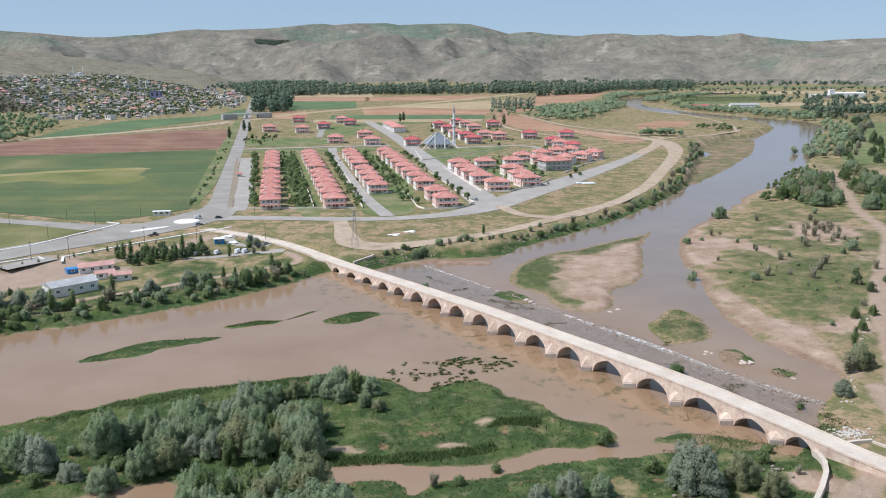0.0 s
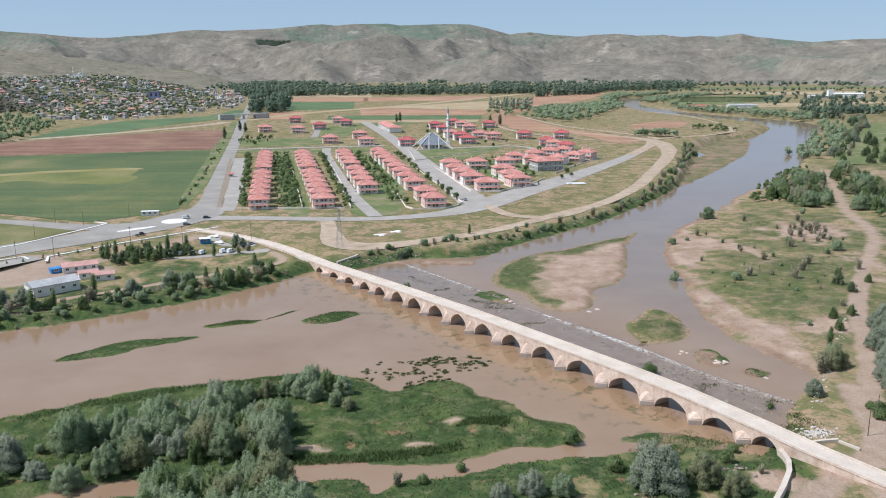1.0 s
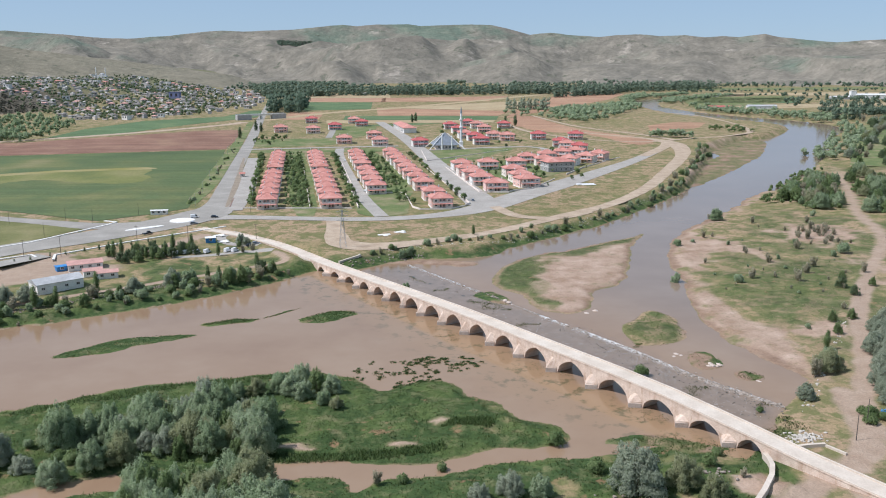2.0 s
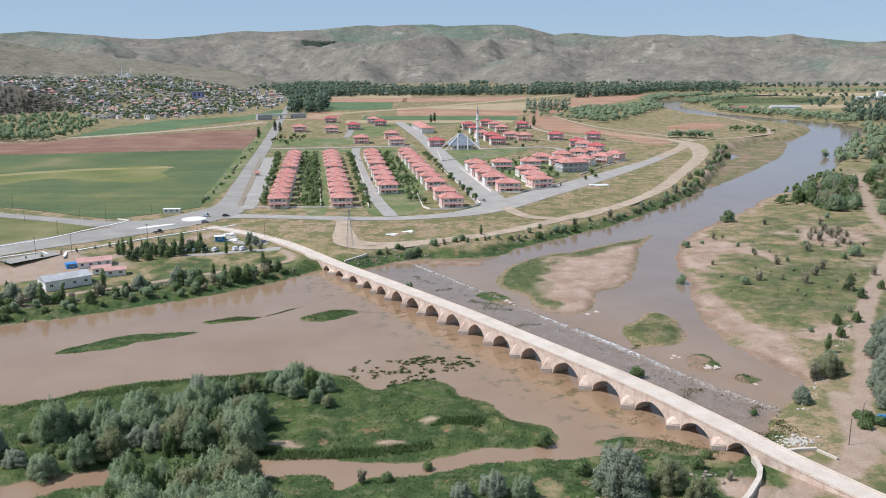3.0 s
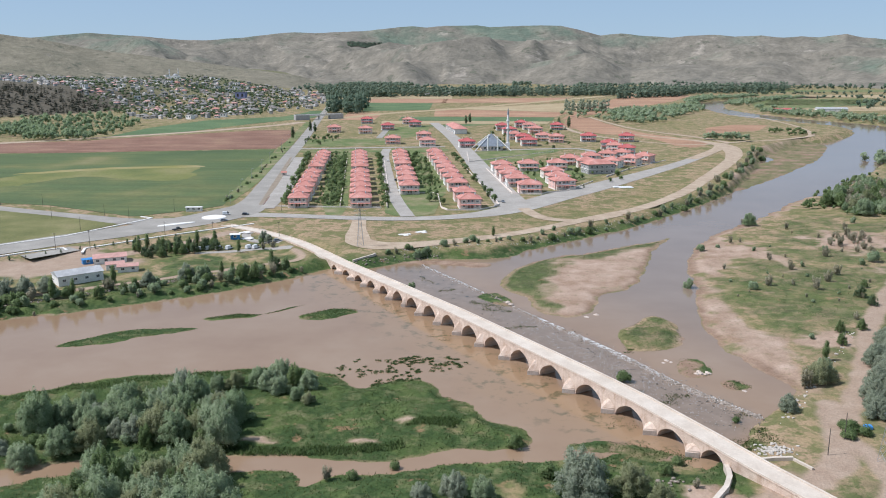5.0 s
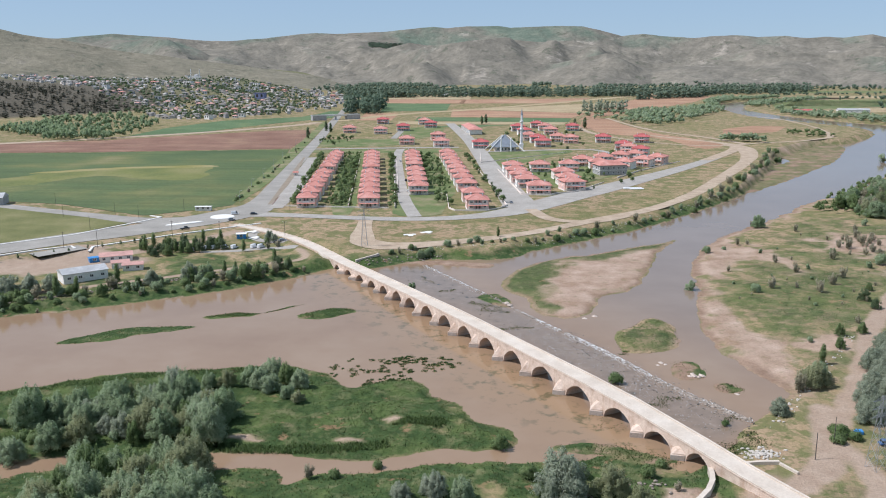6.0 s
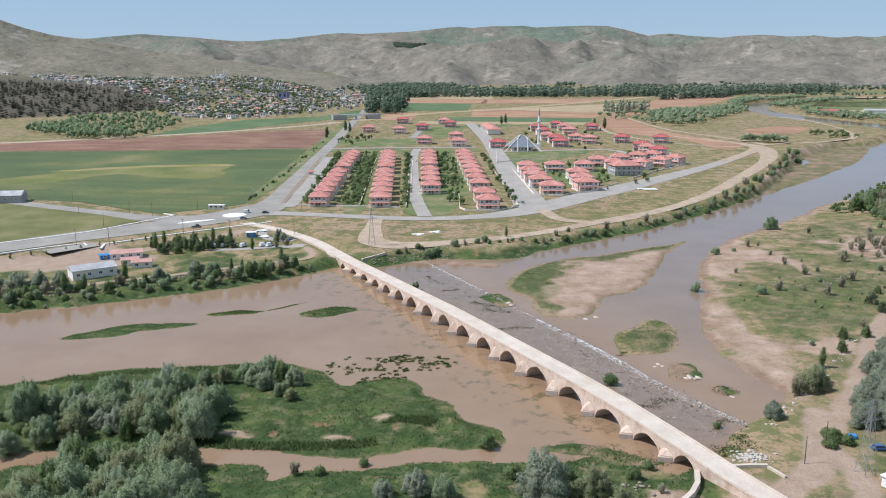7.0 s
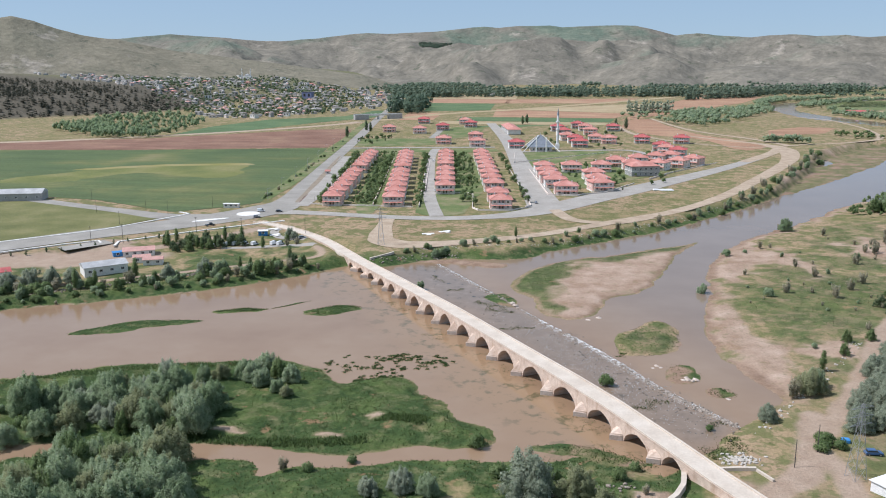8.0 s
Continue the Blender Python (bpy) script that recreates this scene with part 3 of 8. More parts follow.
def ground_material():
    m, nodes, links, bsdf = material("ground_cover")
    pos = nodes.new("ShaderNodeNewGeometry").outputs["Position"]

    def mask(name):
        a = nodes.new("ShaderNodeAttribute")
        a.attribute_name = name
        return a.outputs["Fac"]

    n_broad, n_mid, n_fine, n_tuft = (noise_node(nodes, links, pos, s, 5.0, 0.6) for s in (30.0, 5.0, 0.7, 2.6))
    dry = ramp(nodes, links, n_broad, [(0.32, (0.215, 0.18, 0.088)), (0.5, (0.285, 0.215, 0.12)), (0.68, (0.355, 0.255, 0.16))])
    dry = mixed(nodes, links, math_node(nodes, links, "MULTIPLY", mask("soil"), 0.65), dry, (0.36, 0.25, 0.165))
    dry = mixed(nodes, links, mask("hill"), dry, ramp(nodes, links, n_broad, [(0.3, (0.135, 0.13, 0.088)), (0.55, (0.18, 0.165, 0.115)), (0.75, (0.24, 0.21, 0.155))]))
    n_sward = noise_node(nodes, links, pos, 17.0, 4.0, 0.55)
    sedge = ramp(nodes, links, n_tuft, [(0.3, (0.03, 0.054, 0.018)), (0.5, (0.047, 0.079, 0.026)), (0.7, (0.075, 0.106, 0.037))])
    sward = ramp(nodes, links, n_tuft, [(0.3, (0.056, 0.087, 0.027)), (0.5, (0.079, 0.113, 0.036)), (0.7, (0.112, 0.142, 0.05))])
    rank = ramp(nodes, links, n_tuft, [(0.3, (0.09, 0.11, 0.044)), (0.5, (0.128, 0.14, 0.062)), (0.7, (0.185, 0.175, 0.09))])
    green = mixed(nodes, links, ramp(nodes, links, n_sward, [(0.5, (0, 0, 0)), (0.58, (1, 1, 1))]), sedge, sward)
    green = mixed(nodes, links, ramp(nodes, links, n_mid, [(0.52, (0, 0, 0)), (0.64, (0.85, 0.85, 0.85))]), green, rank)
    dead = ramp(nodes, links, noise_node(nodes, links, pos, 6.5, 3.0, 0.6), [(0.63, (0, 0, 0)), (0.70, (0.75, 0.75, 0.75))])
    green = mixed(nodes, links, dead, green, (0.27, 0.165, 0.095))
    sand = ramp(nodes, links, noise_node(nodes, links, pos, 11.0, 6.0, 0.6), [(0.32, (0.275, 0.185, 0.125)), (0.46, (0.335, 0.238, 0.176)), (0.55, (0.385, 0.28, 0.212)), (0.7, (0.45, 0.34, 0.268))])
    tuft = ramp(nodes, links, n_tuft, [(0.50, (0, 0, 0)), (0.58, (1, 1, 1))])
    patch = ramp(nodes, links, noise_node(nodes, links, pos, 9.0, 6.0, 0.65), [(0.485, (0, 0, 0)), (0.545, (0.85, 0.85, 0.85))])
    dry = mixed(nodes, links, patch, dry, ramp(nodes, links, n_tuft, [(0.35, (0.095, 0.115, 0.04)), (0.65, (0.19, 0.175, 0.075))]))
    dry = mixed(nodes, links, math_node(nodes, links, "MULTIPLY", tuft, 0.6), dry, (0.125, 0.14, 0.055))
    sand = mixed(nodes, links, math_node(nodes, links, "MULTIPLY", ramp(nodes, links, n_tuft, [(0.58, (0, 0, 0)), (0.66, (1, 1, 1))]), 0.45), sand, (0.19, 0.165, 0.085))
    sand = mixed(nodes, links, math_node(nodes, links, "MULTIPLY", mask("wet"), 0.8), sand, ramp(nodes, links, n_mid, [(0.35, (0.17, 0.105, 0.07)), (0.6, (0.26, 0.175, 0.12))]))
    col = mixed(nodes, links, mask("sand"), dry, sand)
    col = mixed(nodes, links, mask("lush"), col, green)
    col = mixed(nodes, links, mask("track"), col, ramp(nodes, links, n_mid, [(0.3, (0.31, 0.225, 0.165)), (0.5, (0.345, 0.258, 0.192)), (0.7, (0.385, 0.295, 0.225))]))
    col = mixed(nodes, links, mask("forest"), col, ramp(nodes, links, n_mid, [(0.3, (0.075, 0.068, 0.05)), (0.55, (0.115, 0.10, 0.075)), (0.75, (0.17, 0.145, 0.11))]))
    grain = ramp(nodes, links, n_fine, [(0.25, (0.6, 0.6, 0.6)), (0.75, (1.3, 1.3, 1.3))])
    col = mixed(nodes, links, 0.5, col, mixed(nodes, links, 1.0, col, grain, "MULTIPLY"))
    links.new(col, bsdf.inputs["Base Color"])
    bsdf.inputs["Roughness"].default_value, bsdf.inputs["Specular IOR Level"].default_value = 0.95, 0.15
    b = nodes.new("ShaderNodeBump")
    b.inputs["Strength"].default_value, b.inputs["Distance"].default_value = 0.6, 0.6
    links.new(math_node(nodes, links, "ADD", n_fine, n_mid), b.inputs["Height"])
    links.new(b.outputs["Normal"], bsdf.inputs["Normal"])
    return m


_xs = spaced(-5000, 5000, -170, 190, 1.3, 1.035, 45.0)
_ys = spaced(-1500, 4950, 160, 470, 1.3, 1.014, 45.0)
_gx, _gy = np.meshgrid(_xs, _ys)
_z, _lush, _sand, _soil, _hill, _track, _forest, _wet_soil = ground_z(_gx.ravel(), _gy.ravel(), True)
M_ground = ground_material()
ground = grid_object("ground", _gx, _gy, _z.reshape(_gx.shape), [M_ground])
for _name, _v in (("lush", _lush), ("sand", _sand), ("soil", _soil), ("hill", _hill), ("track", _track), ("forest", _forest), ("wet", _wet_soil)):
    ground.data.attributes.new(_name, "FLOAT", "POINT").data.foreach_set("value", _v.astype(np.float32))
tagged(ground, "dry valley floor with green banks and sandy flats", "ground", kind="structure")


# ---- hills round the valley ----
HILL_EYE = (37.6, -0.7)
# ridges, far to near: azimuths in degrees, crest heights, distance, depth of the front slope, depth of the gullies
RIDGES = [
    ([-64, -45, -32, -30.2, -28.8, -26.3, -23.5, -22.1, -19.7, -17.4, -16.4, -15, -11.7, -9.5, -8.6, -7.6, -6.3, -4.3, -3.4, -0.1, 1.2, 2.3, 3.8, 5.1, 6.2, 8.3, 9.4, 10.9, 12.1, 13.7, 15, 16, 17, 18.5, 19.4, 20.6, 22.6, 24.6, 26.7, 34, 64],
     [200, 205, 221, 236, 244, 232, 215, 211, 226, 247, 253, 248, 261, 279, 285, 277, 285, 287, 279, 286, 282, 262, 231, 242, 230, 218, 226, 228, 219, 223, 211, 216, 210, 224, 208, 196, 180, 189, 192, 200, 200], 4500, 1250, 46),
    ([-64, -17, -15, -13.6, -12.1, -10.1, -8.3, -6.1, -3.8, -1.6, 0.7, 2.9, 4.8, 6.6, 9, 12, 16, 19, 23, 64], [0, 20, 54, 127, 157, 191, 172, 191, 206, 191, 196, 159, 110, 80, 110, 150, 128, 155, 130, 120], 3900, 760, 44),
    ([-64, -20, -16, -13.6, -11.3, -8.3, -6.1, -3.8, -0.8, 1.4, 2.9, 4.4, 5.9, 7.3, 9.4, 11.6, 13.6, 15.3, 16.9, 18.5, 20.7, 22.1, 30, 64], [0, 20, 30, 52, 90, 106, 90, 106, 92, 116, 134, 112, 92, 98, 110, 100, 116, 118, 104, 117, 108, 104, 95, 90], 3380, 520, 32),
    ([-64, -50, -38.2, -37.6, -36.4, -35.2, -33.7, -31.7, -30.1, -27.7, -25.3, -22.4, -19.5, -16.1, -13, 64], [210, 225, 233, 237, 225, 202, 184, 172, 154, 134, 120, 101, 82, 58, 10, 0], 2820, 560, 9)]


SPUR = (0.28, 0.45, 0.6, 0.2)


def hills():
    """Heights of the ridges round the valley, each cut by gullies that run down its slope."""
    az_line = np.concatenate([np.arange(-64, -43, 0.4), np.arange(-43, 32, 0.075), np.arange(32, 64.1, 0.4)])
    az, r = np.meshgrid(az_line, np.arange(2150, 4830, 11.0))
    x, y = HILL_EYE[0] + r * np.sin(np.radians(az)), HILL_EYE[1] + r * np.cos(np.radians(az))
    floor = plain(y) - 6
    z, steep, own = floor.copy(), np.zeros(x.shape), np.zeros(x.shape)
    for k, (at, top, far, deep, cut) in enumerate(RIDGES):
        seed = 70 + 20 * k
        crest = np.interp(az, at, top)
        arc = np.radians(az) * far
        side = arc + 0.35 * (r - far) + 200 * (fbm(x, y, 700, seed + 2, 2) - 0.5)
        swing = SPUR[k] * deep * np.clip((fbm(side, r * 0.25, 430, seed, 3) - 0.42) * 2.6, -0.45, 1)
        lay = np.clip((far - r) / deep, 0, 1)
        t = (r - far + swing * ss(0.0, 0.35, lay)) / deep
        t = np.where(r < far, np.minimum(t, -1e-3), (r - far) / deep)
        front = np.clip(1 + t, 0, 1)
        rise = np.where(t < 0, front ** 1.25 * (0.72 + 0.28 * front), np.clip(1 - t * 0.55, 0, 1))
        # spurs and gullies: drawn out down the slope, bent by a slower noise
        bend = 260 * (fbm(x, y, 640, seed + 3, 3) - 0.5)
        u, v = arc + bend, r * 0.42 + 0.6 * bend
        gully = 1 - np.abs(fbm(u, v, 360, seed + 5, 3) - 0.5) * 3.2
        rill = 1 - np.abs(fbm(u, v * 0.8, 90, seed + 9, 3) - 0.5) * 3.0
        mid = np.clip(front * (1 - front) * 4, 0, 1) ** 0.6 * (t < 0)
        knoll = fbm(x, y, 330, seed + 12, 3) - 0.5
        zz = floor + (crest - floor) * rise - cut * mid * np.clip(gully, -0.4, 1) - 0.16 * cut * mid * np.clip(rill, -0.3, 1) + cut * 0.9 * knoll * mid
        over = zz > z
        steep = np.where(over, mid * np.clip(rill * 0.5 + gully * 0.6, 0, 1), steep)
        own = np.where(over, k, own)
        z = np.maximum(z, zz)
    z += 5 * (fbm(x, y, 60, 121, 4) - 0.5) * ss(10, 40, z - floor)
    z -= 240 * ss(4660, 4830, r)
    z = np.where((az > -13) & (r < 2700), floor - 20, z)
    return x, y, z, steep, own


def hill_material():
    m, nodes, links, bsdf = material("hazed_steppe_hillside")
    pos = nodes.new("ShaderNodeNewGeometry").outputs["Position"]
    n_big, n_mid, n_fine, n_scar = (noise_node(nodes, links, pos, s, 6.0, r) for s, r in ((430.0, 0.6), (85.0, 0.62), (17.0, 0.6), (150.0, 0.7)))
    # dry grass and green, both greyed to put distance haze into the colour
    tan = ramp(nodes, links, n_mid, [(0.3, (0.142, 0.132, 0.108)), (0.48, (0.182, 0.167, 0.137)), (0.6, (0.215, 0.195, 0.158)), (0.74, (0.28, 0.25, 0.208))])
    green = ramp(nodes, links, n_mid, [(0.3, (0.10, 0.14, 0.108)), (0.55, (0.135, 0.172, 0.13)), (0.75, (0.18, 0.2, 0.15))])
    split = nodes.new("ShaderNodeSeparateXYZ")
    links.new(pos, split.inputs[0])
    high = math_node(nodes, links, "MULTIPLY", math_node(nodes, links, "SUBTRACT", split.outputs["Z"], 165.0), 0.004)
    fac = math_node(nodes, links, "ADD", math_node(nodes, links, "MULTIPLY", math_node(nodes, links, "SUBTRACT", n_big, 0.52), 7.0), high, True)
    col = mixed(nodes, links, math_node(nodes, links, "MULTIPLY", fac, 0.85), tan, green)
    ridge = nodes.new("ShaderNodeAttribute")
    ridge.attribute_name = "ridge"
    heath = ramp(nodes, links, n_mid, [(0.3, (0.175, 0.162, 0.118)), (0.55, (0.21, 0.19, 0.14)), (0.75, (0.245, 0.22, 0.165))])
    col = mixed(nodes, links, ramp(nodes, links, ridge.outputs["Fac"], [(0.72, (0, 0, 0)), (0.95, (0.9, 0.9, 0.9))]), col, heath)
    # bare pale marl where the slopes wash out, and dark scrub in hollows
    wash = nodes.new("ShaderNodeAttribute")
    wash.attribute_name = "wash"
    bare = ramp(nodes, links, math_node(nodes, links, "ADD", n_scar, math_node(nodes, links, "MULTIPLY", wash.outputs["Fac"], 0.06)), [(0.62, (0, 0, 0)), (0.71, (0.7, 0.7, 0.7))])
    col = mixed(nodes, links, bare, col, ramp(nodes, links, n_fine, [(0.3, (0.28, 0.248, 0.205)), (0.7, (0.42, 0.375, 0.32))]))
    scrub = ramp(nodes, links, noise_node(nodes, links, pos, 60.0, 7.0, 0.7), [(0.35, (0.85, 0.85, 0.85)), (0.42, (0, 0, 0))])
    col = mixed(nodes, links, scrub, col, (0.105, 0.11, 0.082))
    col = mixed(nodes, links, 0.7, col, mixed(nodes, links, 1.0, col, ramp(nodes, links, n_fine, [(0.3, (0.7, 0.7, 0.71)), (0.7, (1.24, 1.23, 1.21))]), "MULTIPLY"))
    links.new(col, bsdf.inputs["Base Color"])
    bsdf.inputs["Roughness"].default_value, bsdf.inputs["Specular IOR Level"].default_value = 1.0, 0.1
    b = nodes.new("ShaderNodeBump")
    b.inputs["Strength"].default_value, b.inputs["Distance"].default_value = 0.5, 9.0
    links.new(math_node(nodes, links, "ADD", n_fine, n_mid), b.inputs["Height"])
    links.new(b.outputs["Normal"], bsdf.inputs["Normal"])
    return m


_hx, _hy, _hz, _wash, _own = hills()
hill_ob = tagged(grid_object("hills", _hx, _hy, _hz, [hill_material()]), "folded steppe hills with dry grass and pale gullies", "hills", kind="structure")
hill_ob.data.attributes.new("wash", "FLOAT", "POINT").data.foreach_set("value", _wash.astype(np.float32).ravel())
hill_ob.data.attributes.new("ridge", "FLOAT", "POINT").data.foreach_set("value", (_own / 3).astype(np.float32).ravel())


def hill_z(x, y):
    """Height of the hills at places, from the nearest corner of their grid."""
    az, r = np.degrees(np.arctan2(x - HILL_EYE[0], y - HILL_EYE[1])), np.hypot(x - HILL_EYE[0], y - HILL_EYE[1])
    line = np.degrees(np.arctan2(_hx[0] - HILL_EYE[0], _hy[0] - HILL_EYE[1]))
    i = np.clip(np.round((r - 2150) / 11.0).astype(int), 0, _hz.shape[0] - 1)
    return _hz[i, np.clip(np.searchsorted(line, az), 0, len(line) - 1)]


# ---- water ----
def water_material():
    m, nodes, links, bsdf = material("silty_water")
    pos = nodes.new("ShaderNodeNewGeometry").outputs["Position"]
    swirl = noise_node(nodes, links, pos, 38.0, 4.0, 0.6)
    col = ramp(nodes, links, swirl, [(0.3, (0.238, 0.155, 0.098)), (0.5, (0.262, 0.176, 0.113)), (0.7, (0.284, 0.199, 0.133))])
    # darker, greyer base colour upstream stands in for a stronger sky reflection
    sky_grey = nodes.new("ShaderNodeAttribute")
    sky_grey.attribute_name = "upper"
    col = mixed(nodes, links, sky_grey.outputs["Fac"], col, ramp(nodes, links, swirl, [(0.3, (0.195, 0.142, 0.105)), (0.7, (0.235, 0.175, 0.132))]))
    a = nodes.new("ShaderNodeAttribute")
    a.attribute_name = "riffle"
    col = mixed(nodes, links, a.outputs["Fac"], col, ramp(nodes, links, noise_node(nodes, links, pos, 5.0, 7.0, 0.68), [(0.33, (0.085, 0.075, 0.056)), (0.40, (0.185, 0.138, 0.102)), (0.60, (0.225, 0.168, 0.126)), (0.68, (0.265, 0.21, 0.165)), (0.76, (0.42, 0.375, 0.335))]))
    shoal = nodes.new("ShaderNodeAttribute")
    shoal.attribute_name = "shoal"
    weed = ramp(nodes, links, noise_node(nodes, links, pos, 5.5, 5.0, 0.65), [(0.53, (0, 0, 0)), (0.62, (1, 1, 1))])
    col = mixed(nodes, links, shoal.outputs["Fac"], col, mixed(nodes, links, weed, (0.275, 0.18, 0.105), (0.11, 0.095, 0.05)))
    links.new(col, bsdf.inputs["Base Color"])
    bsdf.inputs["Roughness"].default_value, bsdf.inputs["IOR"].default_value = 0.10, 1.33
    bsdf.inputs["Specular IOR Level"].default_value = 0.5
    b = nodes.new("ShaderNodeBump")
    b.inputs["Distance"].default_value = 0.12
    links.new(math_node(nodes, links, "ADD", 0.05, math_node(nodes, links, "MULTIPLY", a.outputs["Fac"], 0.3)), b.inputs["Strength"])
    links.new(noise_node(nodes, links, pos, 1.1, 3.0, 0.5), b.inputs["Height"])
    links.new(b.outputs["Normal"], bsdf.inputs["Normal"])
    return m


WEIR = smooth([(-10, 397), (19, 356), (48, 314), (65, 291), (78, 272), (91, 251), (102, 237), (110, 227)], 6, False)
BRIDGE_A, BRIDGE_U, BRIDGE_N = np.array([90.9, 196.7]), np.array([-0.608, 0.794]), np.array([-0.794, -0.608])
_wx, _wy = np.meshgrid(np.arange(-560, 1000, 5.0), np.arange(-100, 2760, 5.0))
water = grid_object("river_water", _wx, _wy, water_z(_wy), [water_material()])
_off = (_wx.ravel() - BRIDGE_A[0]) * BRIDGE_N[0] + (_wy.ravel() - BRIDGE_A[1]) * BRIDGE_N[1]
_dr = -sdf(np.vstack([WEIR, [(88, 192), (-52, 374)]]), _wx.ravel(), _wy.ravel(), 20.0)
water.data.attributes.new("riffle", "FLOAT", "POINT").data.foreach_set("value", (ss(-3, 4, _dr) * ss(34, 12, line_distance(WEIR, _wx.ravel(), _wy.ravel()) + 16 * (fbm(_wx.ravel(), _wy.ravel(), 20, 19) - 0.5))).astype(np.float32))
_shoal = ss(-1, 3, _off) * ss(30, 8, _off + 14 * (fbm(_wx.ravel(), _wy.ravel(), 18, 15) - 0.5)) * ss(420, 360, _wy.ravel())
water.data.attributes.new("shoal", "FLOAT", "POINT").data.foreach_set("value", (_shoal * 0.85).astype(np.float32))
water.data.attributes.new("upper", "FLOAT", "POINT").data.foreach_set("value", ss(35, 110, -_off).astype(np.float32))
tagged(water, "brown silty river with sky reflections", "water", kind="structure")


# ---- roads, tracks and fields ----
def sheet(name, outline, mat, lift, label, category, step=None, edge=0.0):
    """A flat sheet on the plain, cut into strips so that it follows the plain's slope."""
    poly = np.array(outline, float)
    if edge:
        poly = smooth(poly, 4)
        poly = poly + (np.stack([fbm(poly[:, 0], poly[:, 1], 9, 3), fbm(poly[:, 0], poly[:, 1], 9, 5)], -1) - 0.5) * edge
    bm = bmesh.new()
    bm.faces.new([bm.verts.new((x, y, float(plain(y)) + lift)) for x, y in poly])
    bmesh.ops.triangulate(bm, faces=bm.faces[:])
    for f in bm.faces:
        if f.normal.z < 0:
            f.normal_flip()
    ob = part(name, bm, mat)
    return tagged(ob, label, category, kind="structure")


def strip(name, line, width, mat, lift, label, category, ground_follow=False, wobble=0.0, skirt=0.0):
    """A road along a line; width is one number or one for each control point."""
    k = 24 if ground_follow else 8
    c = smooth(line, k, False)
    w = smooth([(v, 0) for v in (width if isinstance(width, list) else [width] * len(line))], k, False)[:, 0]
    t = np.gradient(c, axis=0)
    t /= np.linalg.norm(t, axis=1)[:, None]
    nrm = np.stack([-t[:, 1], t[:, 0]], -1)
    if wobble:
        w = w + (fbm(c[:, 0], c[:, 1], 12, 9) - 0.5) * wobble
    across = list(np.linspace(-0.5, 0.5, 17 if ground_follow else 5))
    verts, faces = [], []
    for k in across:
        q = c + nrm * (w * k)[:, None]
        z = ground_z(q[:, 0], q[:, 1]) if ground_follow else plain(q[:, 1])
        verts.append(np.column_stack([q, z + lift]))
    verts = np.concatenate(verts)
    n = len(c)
    for a in range(len(across) - 1):
        for i in range(n - 1):
            faces.append((a * n + i, a * n + i + 1, (a + 1) * n + i + 1, (a + 1) * n + i))
    me = mesh_of(name, verts, [f[::-1] for f in faces], [mat], True)
    return tagged(new(name, me), label, category, kind="structure")


sheet("green_field", [(-204, 486), (-176, 512), (-163, 530), (-200, 722), (-238, 878), (-437, 824), (-586, 800), (-900, 740), (-900, 640), (-370, 530), (-338, 528), (-280, 520)], M_green_field, 0.05, "green young wheat field with yellowing patches", "field")
sheet("green_field", [(-201, 464), (-320, 505), (-700, 560), (-700, 380), (-300, 360), (-246, 386), (-215, 425)], M_olive_field, 0.05, "yellowish green field between the two roads", "field")
sheet("field_patch", [(-420, 585), (-400, 640), (-370, 690), (-309, 728), (-266, 729), (-250, 690), (-238, 652), (-268, 637), (-330, 655), (-352, 620), (-365, 590)], M_yellow_crop, 0.06, "yellow-green ripening strip in the wheat field", "field", edge=14.0)
sheet("field_patch", [(-338, 712), (-268, 734), (-262, 722), (-330, 702), (-392, 662), (-396, 674)], M_ripe_edge, 0.07, "pale bare strip in the wheat field", "field", edge=10.0)
sheet("ploughed_field", [(-240, 884), (-437, 828), (-586, 804), (-900, 745), (-900, 820), (-640, 868), (-494, 960), (-338, 1110), (-290, 1125), (-262, 1030)], M_plough, 0.05, "red-brown ploughed field beside the main road", "field")
sheet("green_field", [(-497, 1009), (-507, 1139), (-482, 1282), (-385, 1381), (-377, 1455), (-379, 1535), (-352, 1537), (-325, 1359), (-385, 1220), (-436, 1040)], M_dark_field, 0.06, "bright green field below the village", "field")
strip("dirt_track", [(-900, 800), (-640, 880), (-494, 995), (-400, 1100), (-338, 1200), (-318, 1262)], 18, M_dirt, 0.09, "broad pale dirt strip between fields", "track", wobble=6)
